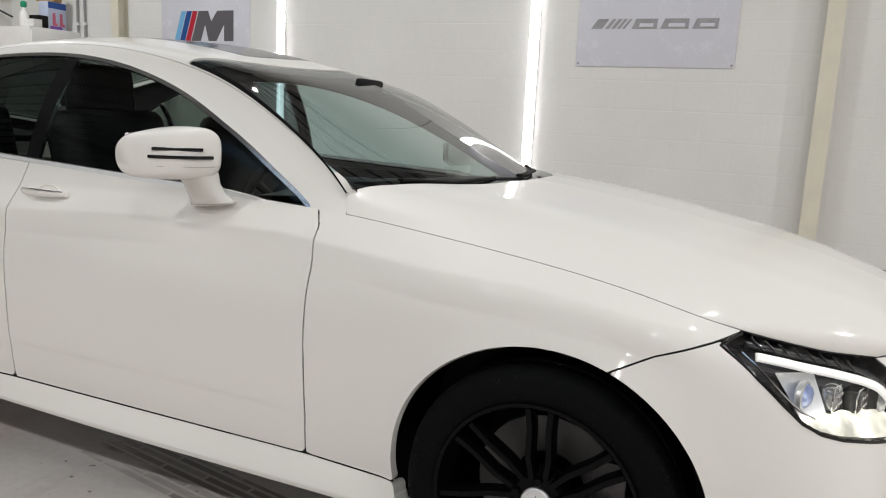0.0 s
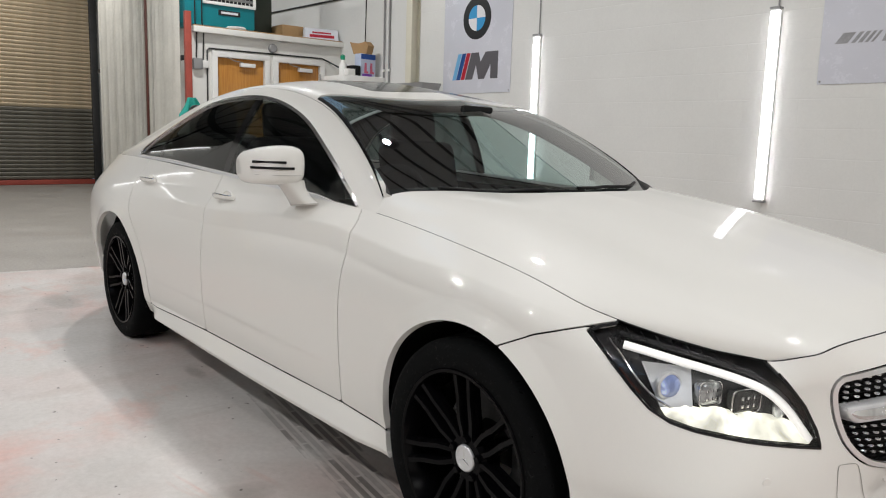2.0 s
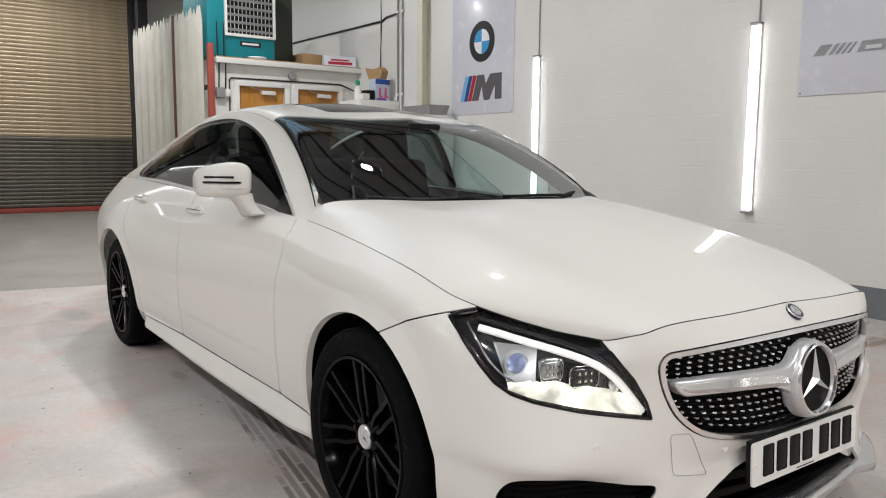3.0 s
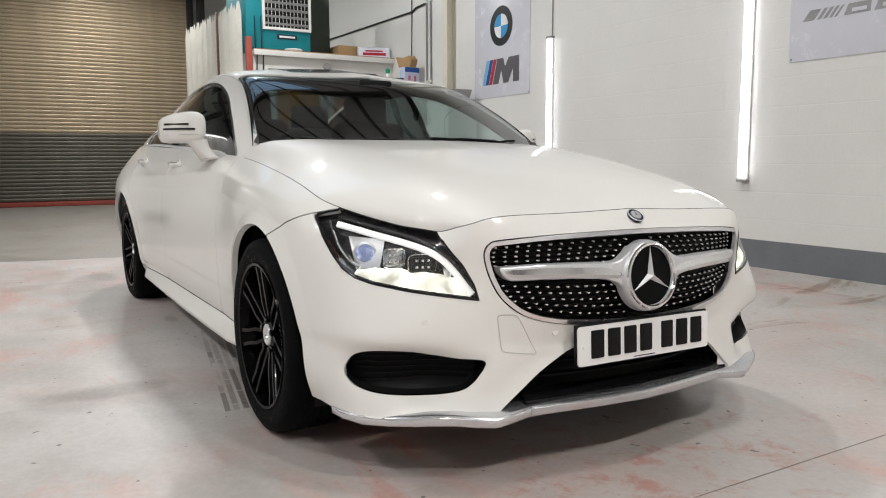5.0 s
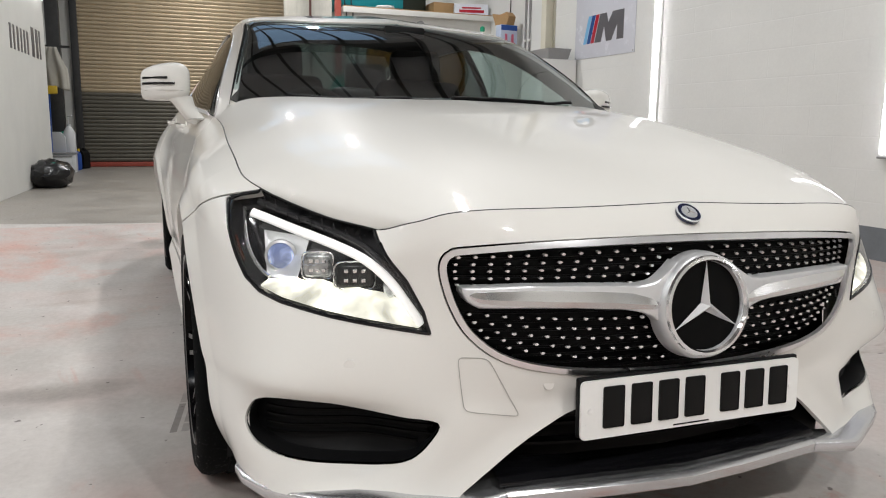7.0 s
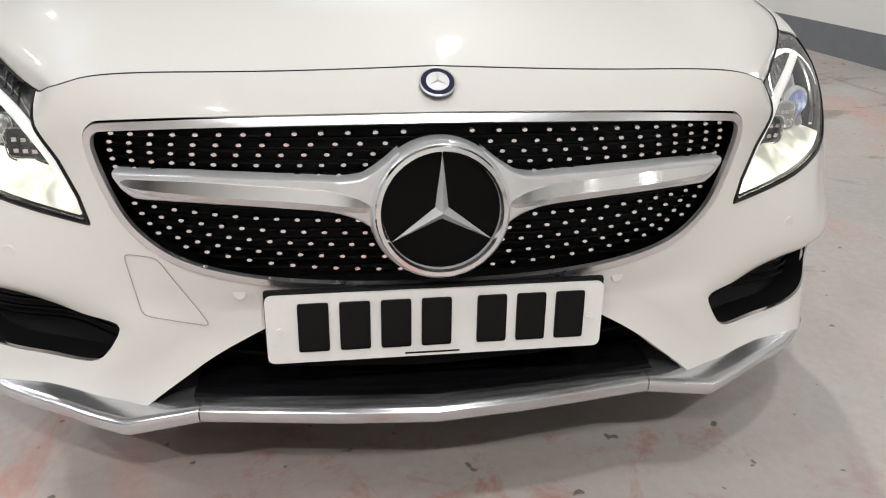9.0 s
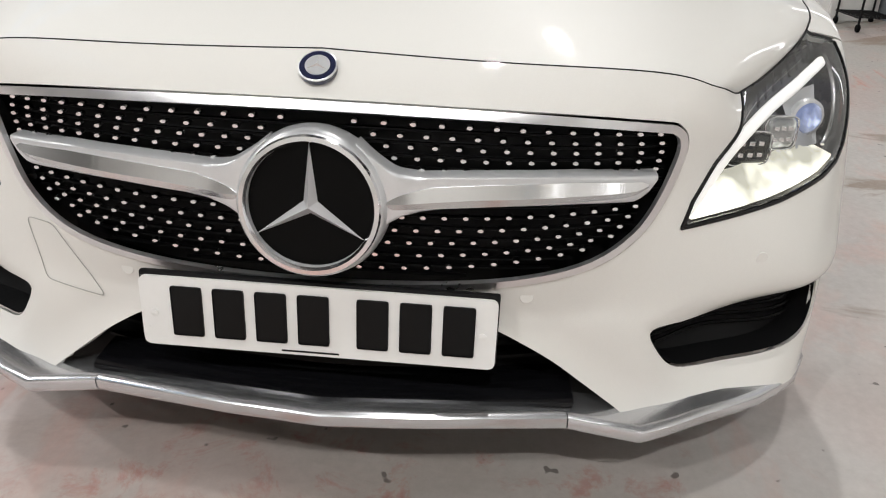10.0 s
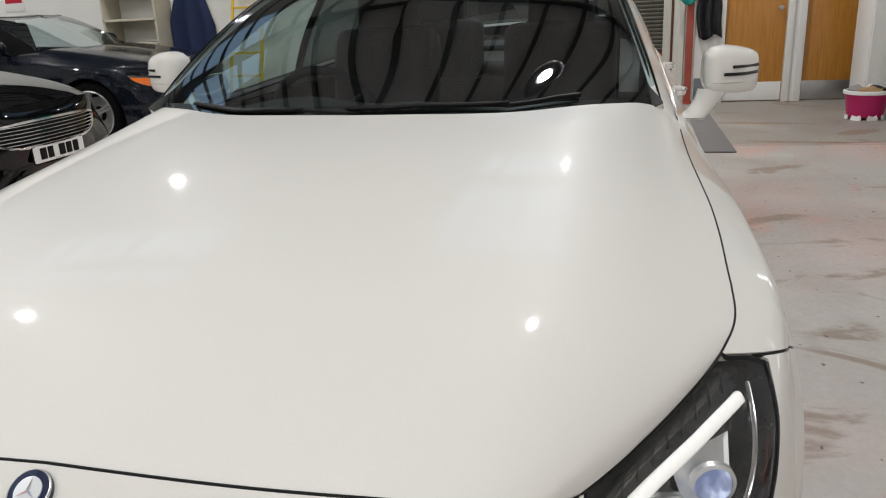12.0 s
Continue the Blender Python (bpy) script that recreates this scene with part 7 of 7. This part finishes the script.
def handle(x, z, s):
    o = thing("door_handle")
    o.parent = car
    o["label"] = "white door handle with a thin bright strip"
    y = side_y(x, z)
    cup = bmesh.new()
    lathe(cup, [(0.036, 0.0), (0.034, 0.0035), (0.030, 0.001), (0.0001, -0.014)], 28, Matrix.Translation((x + 0.005, (y - 0.002) * s, z - 0.004)) @ Matrix.Rotation(-s * math.radians(84), 4, "X") @ Matrix.Diagonal((1.5, 0.8, 1, 1)))
    part("handle_cup", cup, PAINT, o, angle=60)
    b = bmesh.new()
    rings = []
    for f in np.linspace(-1, 1, 17):
        h = 0.0125 * (1 - 0.35 * f * f)
        out = 0.012 + 0.024 * (1 - abs(f) ** 3)
        rings.append([b.verts.new((x + 0.098 * f, (y + out + 0.007 * math.cos(a)) * s, z + 0.002 + h * math.sin(a))) for a in [2 * math.pi * k / 12 for k in range(12)]])
    for p, q in zip(rings, rings[1:]):
        for i in range(12):
            b.faces.new((p[i], p[(i + 1) % 12], q[(i + 1) % 12], q[i]))
    b.faces.new(rings[0])
    b.faces.new(rings[-1])
    part("handle_grip", b, PAINT, o, angle=60)
    b = bmesh.new()
    ribbon(b, [(x + 0.09 * f, (y + 0.018 + 0.024 * (1 - abs(f) ** 3)) * s, z + 0.013 - 0.004 * f * f) for f in np.linspace(-1, 1, 13)], (0, 0, 1), 0.010, 0.003)
    part("handle_strip", b, CHROME, o)


for s in (-1, 1):
    o = mirror(s)
    if s > 0:
        o.location = (0.0, 0.022, -0.026)
    handle(-1.63, 0.882, s)
    handle(-2.545, 0.896, s)


def cab_z(x, y):
    near = np.where(cv > 2.2, (cx - x) ** 2 + (cy - abs(y)) ** 2, 9.0)
    return float(cz.ravel()[near.argmin()])


def screen_foot(y):
    return float(np.interp(abs(y), [0, 0.36, 0.59, 0.68], [-0.355, -0.435, -0.56, -0.592]))


for y0, y1, low in ((-0.03, 0.52, 0.0), (-0.54, 0.0, 0.012)):
    w = thing("wiper")
    w.parent = car
    w["label"] = "black windscreen wiper"
    line = [(screen_foot(y) - 0.022, y) for y in np.linspace(y0, y1, 11)]
    pts = [(x, y, cab_z(x, y) + 0.007 - low) for x, y in line]
    b = bmesh.new()
    ribbon(b, pts, (0.3, 0, 1), 0.010, 0.010)
    part("wiper_blade", b, BLACK, w)
    b = bmesh.new()
    tube(b, [(x + 0.012, y, z + 0.001) for x, y, z in pts[:7]] + [(pts[7][0], pts[7][1], pts[7][2] + 0.006)], 0.005, 8)
    part("wiper_arm", b, BLACK, w)
b = bmesh.new()
ribbon(b, [(screen_foot(y) + 0.004, y, cab_z(screen_foot(y) - 0.01, y) - 0.036) for y in np.linspace(-0.62, 0.62, 29)], (0, 0, 1), 0.05, 0.012)
part("cowl", b, BLACK, car, "black plastic cowl under the windscreen")

# ---- inside the car ----
panel("headliner", outward_shift(cabin_net, -0.022), least([-screen_in - 0.004, -rear_in - 0.004, -dlo_in - 0.004, 7.8 - cu, cz - 0.93]), HEADLINER, car, 0, 0.002, "dark grey headliner")
b = bmesh.new()
box(b, (-1.75, 0, 0.30), (2.4, 1.5, 0.06), 0.01)
for s in (-1, 1):
    box(b, (-1.75, 0.735 * s, 0.62), (2.3, 0.04, 0.60), 0.015)
part("cabin_tub", b, LEATHER, car, "dark cabin lining")
b = bmesh.new()
rings = []
for y in np.linspace(-0.70, 0.70, 25):
    hood = 0.035 * math.exp(-((y + 0.37) / 0.17) ** 2) + 0.012 * math.exp(-(y / 0.12) ** 2)
    rings.append([b.verts.new(p) for p in ((-0.52, y, 0.90), (-0.60, y, 0.925), (-0.80, y, 0.935 + hood), (-0.92, y, 0.925 + hood), (-0.95, y, 0.87), (-0.88, y, 0.72), (-0.80, y, 0.55), (-0.52, y, 0.55))])
for p, q in zip(rings, rings[1:]):
    for i in range(8):
        b.faces.new((p[i], p[(i + 1) % 8], q[(i + 1) % 8], q[i]))
part("dashboard", b, DASH, car, "dark dashboard", angle=50)
b = bmesh.new()
m = Matrix.Translation((-1.10, -0.37, 0.86)) @ Matrix.Rotation(math.radians(-68), 4, "Y")
n = 40
prev = None
loops = []
for i in range(n):
    a = 2 * math.pi * i / n
    loops.append([b.verts.new(m @ Vector(((0.185 + 0.016 * math.cos(k * math.pi / 4)) * math.cos(a), (0.185 + 0.016 * math.cos(k * math.pi / 4)) * math.sin(a), 0.016 * math.sin(k * math.pi / 4)))) for k in range(8)])
for i in range(n):
    p, q = loops[i], loops[(i + 1) % n]
    for k in range(8):
        b.faces.new((p[k], p[(k + 1) % 8], q[(k + 1) % 8], q[k]))
lathe(b, [(0.075, -0.03), (0.07, 0.0), (0.05, 0.012), (0.0001, 0.015)], 24, m)
for a in (0.0, 2.1, -2.1):
    tube(b, [m @ Vector((0.06 * math.cos(a + math.pi), 0.06 * math.sin(a + math.pi), -0.005)), m @ Vector((0.18 * math.cos(a + math.pi), 0.18 * math.sin(a + math.pi), 0))], 0.014, 8)
part("steering_wheel", b, LEATHER, car, "black leather steering wheel", angle=60)


def seat(x, y, wide, rear=False):
    o = thing("car_seat")
    o.parent = car
    o["label"] = "black leather car seat with headrest"
    b = bmesh.new()
    box(b, (x, y, 0.56), (0.52, wide, 0.16), 0.05, None, 3)
    part("seat_cushion", b, LEATHER, o, angle=60)
    b = bmesh.new()
    box(b, (x - 0.36, y, 0.85), (0.15, wide - 0.06, 0.58), 0.07, Matrix.Rotation(math.radians(-14), 4, "Y"), 3)
    part("seat_back", b, LEATHER, o, angle=60)
    b = bmesh.new()
    box(b, (x - 0.46, y, 1.20), (0.10, 0.27, 0.19), 0.045, Matrix.Rotation(math.radians(-8), 4, "Y"), 3)
    part("headrest", b, LEATHER, o, angle=60)


for y in (-0.37, 0.37):
    seat(-1.45, y, 0.52)
for y in (-0.36, 0.36):
    seat(-2.40, y, 0.56)
b = bmesh.new()
box(b, (-0.98, 0.0, 1.268), (0.022, 0.17, 0.042), 0.012)
part("inner_mirror", b, BLACK, car, "black inner mirror")
b = bmesh.new()
box(b, (-3.05, 0, 0.985), (0.55, 1.15, 0.03), 0.01)
part("parcel_shelf", b, DASH, car)


# the flanks sit a little lower than the middle of the car
LOWER = 0.0105
for ob in car.children_recursive:
    if ob.name.startswith("stud"):
        ob.location.z -= LOWER * abs(ob.location.y)
    elif ob.type == "MESH" and ob.parent and not ob.parent.name.startswith(("wheel", "number_plate")) and not (ob.parent.parent and ob.parent.parent.name.startswith("wheel.") or ob.parent.name.startswith("wheel_cap")):
        for v in ob.data.vertices:
            v.co.z -= LOWER * abs(v.co.y)


# ---- the two dark cars parked across the hall ----
BLACK_PAINT = material("black_car_paint", (0.003, 0.003, 0.0035), 0.3, 0.0, 1.0, 0.0)
NAVY_PAINT = mottled("navy_car_paint", (0.004, 0.006, 0.011), 0.3, 0.0, 0.8, amount=0.15, bump=0)
bsdf(NAVY_PAINT).inputs["Specular IOR Level"].default_value = 0.05
AMBER = material("amber_lens", (0.75, 0.16, 0.01), 0.25, 0.0, 0.5)
SILVER_RIM = mottled("silver_alloy", (0.50, 0.50, 0.51), 0.3, 0.9, amount=0.08, bump=0)
OVAL_GRILLE = rounded([(0.0, 0.655), (0.30, 0.652), (0.46, 0.635), (0.49, 0.60), (0.44, 0.545), (0.30, 0.505), (0.0, 0.49), (-0.30, 0.505), (-0.44, 0.545), (-0.49, 0.60), (-0.46, 0.635), (-0.30, 0.652)], 3)


def plain_wheel(at, side, parent, mat):
    w = thing("wheel")
    w.parent = parent
    w["label"] = "five-spoke alloy wheel with a dark tyre"
    w.matrix_basis = pose(*at, 90 if side < 0 else -90, 0, 0)
    b = bmesh.new()
    lathe(b, [(0.235, -0.11), (0.30, -0.12), (0.325, -0.10), (0.332, 0.0), (0.325, 0.10), (0.30, 0.12), (0.235, 0.11)], 48, closed=True)
    part("tyre", b, RUBBER, w, angle=50)
    b = bmesh.new()
    lathe(b, [(0.240, 0.100), (0.244, 0.112), (0.232, 0.116), (0.224, 0.09), (0.215, -0.10), (0.24, -0.105)], 48, closed=True)
    part("rim", b, mat, w)
    for k in range(5):
        for d in (-0.09, 0.09):
            a = 2 * math.pi * k / 5 + 0.4
            b = bmesh.new()
            ribbon(b, [(0.04 * math.cos(a + d * 3), 0.04 * math.sin(a + d * 3), 0.08), (0.14 * math.cos(a + d), 0.14 * math.sin(a + d), 0.092), (0.232 * math.cos(a + d), 0.232 * math.sin(a + d), 0.098)], (0, 0, 1), 0.026, 0.03)
            part("spoke", b, mat, w)
    b = bmesh.new()
    lathe(b, [(0.06, 0.04), (0.06, 0.085), (0.035, 0.10), (0.0001, 0.10)], 28)
    part("hub", b, mat, w)
    b = bmesh.new()
    lathe(b, [(0.08, -0.03), (0.17, -0.03), (0.17, 0.0), (0.08, 0.0)], 32, closed=True)
    part("brake_disc", b, STEEL, w)


def parked_car(label, at, paint, rim, open_top, grille_outline):
    """A dark car, built along x and set down turned."""
    c = thing("parked_car", label, "car", m=at)
    cell = slice(None, None, 3)
    net = bandnet[cell, cell].copy()
    x, y, z = net[..., 0], net[..., 1], net[..., 2]
    q = CORNER_A[0] * y + CORNER_A[1] * x
    arch_ = np.where(y > 0.5, np.minimum(np.hypot(x - ARCH_F[0], z - ARCH_F[1]), np.hypot(x - ARCH_R[0], z - ARCH_R[1])) - 0.365, 1.0)
    lamp_ = np.where(x > 0.2, inside(q, z, rounded([(0.03, 0.60), (0.13, 0.66), (0.25, 0.715), (0.40, 0.735), (0.42, 0.70), (0.36, 0.635), (0.22, 0.585), (0.09, 0.57)], 3)), -1.0)
    mouth = np.where(x > 0.6, inside(y, z, grille_outline), -1.0)
    low = np.where(x > 0.6, inside(y, z, cornered([(-0.35, 0.34), (0.35, 0.34), (0.42, 0.24), (-0.42, 0.24)], 0.03)), -1.0)
    nose = inside(x, z, FENDER_CUT)
    panel("front_bumper", net, least([nose - GAP, -lamp_, -mouth, -low, arch_]), paint, c, 0, 0.03)
    fd, rd = inside(x, z, FRONT_DOOR), inside(x, z, REAR_DOOR)
    for s in (1, -1):
        panel("front_wing", net, least([-nose - GAP, x + 0.70, -fd - GAP, arch_]), paint, c, s)
        panel("door", net, fd - GAP, paint, c, s)
        panel("rear_wing", net, least([-fd - GAP, -(x + 1.7), arch_]), paint, c, s)
        panel("lamp_housing", net - np.array((0.03, 0.02, 0)), lamp_ + 0.008, CHROME, c, s, 0.002)
        lens = panel("lamp_lens", net, lamp_ - 0.002, LENS, c, s, 0.003, "clear headlamp lens")
        lens.visible_shadow = False
        panel("indicator", net - np.array((0.012, 0.008, 0)), least([lamp_, (0.65 if open_top else 0.604) + 0.12 * (q - 0.1) - z, q - 0.12]), AMBER, c, s, 0.004, "orange indicator")
    panel("bonnet", bonnet_net[cell, cell], np.ones(bonnet_net[cell, cell].shape[:2]), paint, c, 0, 0.025)
    cn = cabin_net[cell, cell]
    u_, v_ = cu[cell, cell], cv[cell, cell]
    cx2, cz2 = cn[..., 0], cn[..., 2]
    scr = least([(v_ - SCREEN_V) * 0.09, (SCREEN_TOP - u_) * 0.28])
    g = panel("windscreen", outward_shift(cn, -0.004), scr - 0.004, SCREEN_GLASS, c, 0, 0.004)
    g.visible_shadow = False
    if open_top:
        panel("screen_frame", cn, least([-scr, (SCREEN_TOP + 0.12 - u_) * 0.28, (v_ - 2.05) * 0.09, u_ - 0.05]), paint, c, 0, 0.03)
        panel("rear_deck", cn, least([u_ - 6.6, cz2 - 0.95]), paint, c, 0, 0.02)
        b = bmesh.new()
        box(b, (-3.0, 0, 1.0), (0.55, 1.2, 0.10), 0.04)
        part("folded_hood", b, BLACK_CLOTH, c)
    else:
        dlo = np.where(v_ < 3.0, inside(cx2, cz2, DLO), -1.0)
        rear = least([(v_ - 3.1) * 0.09, (u_ - 5.2) * 0.5, (7.4 - u_) * 0.5])
        panel("roof", cn, least([-scr - GAP, -rear, -dlo]), paint, c, 0)
        for s in (1, -1):
            gl = panel("side_window", outward_shift(cn, -0.005), dlo - 0.003, TINTED, c, s, 0.003)
            gl.visible_shadow = False
        panel("rear_window", outward_shift(cn, -0.005), rear - 0.003, TINTED, c, 0, 0.003)
    panel("grille_backing", net - np.array((0.05, 0, 0)), mouth + 0.012, BLACK, c, 0, 0.003)
    panel("lower_intake", net - np.array((0.05, 0, 0)), low + 0.012, BLACK, c, 0, 0.003)
    panel("grille_frame", outward_shift(net, 0.003), 0.007 - np.abs(mouth), CHROME, c, 0, 0.02)
    zs = grille_outline[:, 1]
    for k in range(7):
        zz = zs.min() + (zs.max() - zs.min()) * (k + 0.7) / 7.6
        yy = [v for v in np.linspace(-0.5, 0.5, 41) if inside(np.array([v]), np.array([zz]), grille_outline)[0] > 0.002]
        if len(yy) > 2:
            b = bmesh.new()
            ribbon(b, [(face_x(v, zz) - 0.008, v, zz) for v in yy], (1, 0, 0.3), 0.006, 0.014)
            part("grille_slat", b, CHROME, c)
    for xx in (0.0, -2.874):
        for s in (-1, 1):
            plain_wheel((xx, s * 0.755, 0.333), s, c, rim)
            b = bmesh.new()
            n = 16
            ax, az = ARCH_F if xx == 0 else ARCH_R
            rr = [[b.verts.new((ax + r_ * math.cos(a), s * y_, az + r_ * math.sin(a))) for a in [math.radians(-20 + 220 * i / n) for i in range(n + 1)]] for y_, r_ in ((0.88, 0.374), (0.60, 0.38), (0.58, 0.10))]
            for p_, q_ in zip(rr, rr[1:]):
                for i in range(n):
                    b.faces.new((p_[i], p_[i + 1], q_[i + 1], q_[i]))
            part("wheel_arch_liner", b, BLACK, c)
    part("underbody", boxed((-1.45, 0, 0.22), (4.3, 1.16, 0.06), 0.01), BLACK, c)
    part("cabin_tub", boxed((-1.75, 0, 0.55), (2.4, 1.40, 0.5), 0.04), LEATHER, c)
    b = bmesh.new()
    box(b, (-0.72, 0, 0.86), (0.42, 1.36, 0.16), 0.05)
    part("dashboard", b, DASH, c)
    for s in (-1, 1):
        b = bmesh.new()
        box(b, (-1.80, 0.37 * s, 0.98), (0.14, 0.50, 0.56), 0.05, Matrix.Rotation(math.radians(-14), 4, "Y"))
        box(b, (-1.88, 0.37 * s, 1.22), (0.09, 0.26, 0.16), 0.035, Matrix.Rotation(math.radians(-8), 4, "Y"))
        part("seat_back", b, LEATHER, c)
        b = bmesh.new()
        bmesh.ops.create_icosphere(b, subdivisions=3, radius=0.10)
        for v in b.verts:
            v.co = Vector((v.co.x * 0.75 - 0.93, (v.co.y * 1.15 + 0.90) * s, v.co.z * 0.72 + 1.02))
        part("door_mirror", b, paint, c)
        b = bmesh.new()
        tube(b, [(-0.93, 0.74 * s, 0.93), (-0.93, 0.84 * s, 0.98)], 0.02, 8)
        part("mirror_stem", b, paint, c)
    return c


facing_hall = Matrix.Rotation(math.radians(90), 4, "Z")
black_car = parked_car("black coupe with a wide slatted grille and white number plate", Matrix.Translation((-2.80, -3.76, 0)) @ facing_hall, BLACK_PAINT, SILVER_RIM, False, OVAL_GRILLE)
pl = number_plate(Matrix.Translation((0.845, 0, 0.445)) @ Matrix(((0, 0, 1, 0), (1, 0, 0, 0), (0, 1, 0, 0), (0, 0, 0, 1))), [(-0.15, 0.055), (-0.085, 0.05), (0.02, 0.055), (0.085, 0.05), (0.15, 0.05)], 0.46, 0.10)
pl.parent = black_car
pl["label"] = "white number plate with dark bars"
parked_car("dark navy open-top car with orange indicators and silver wheels", Matrix.Translation((-6.08, -4.50, 0)) @ facing_hall, NAVY_PAINT, SILVER_RIM, True, np.array(GRILLE) * (0.8, 0.7) + (0, 0.13))
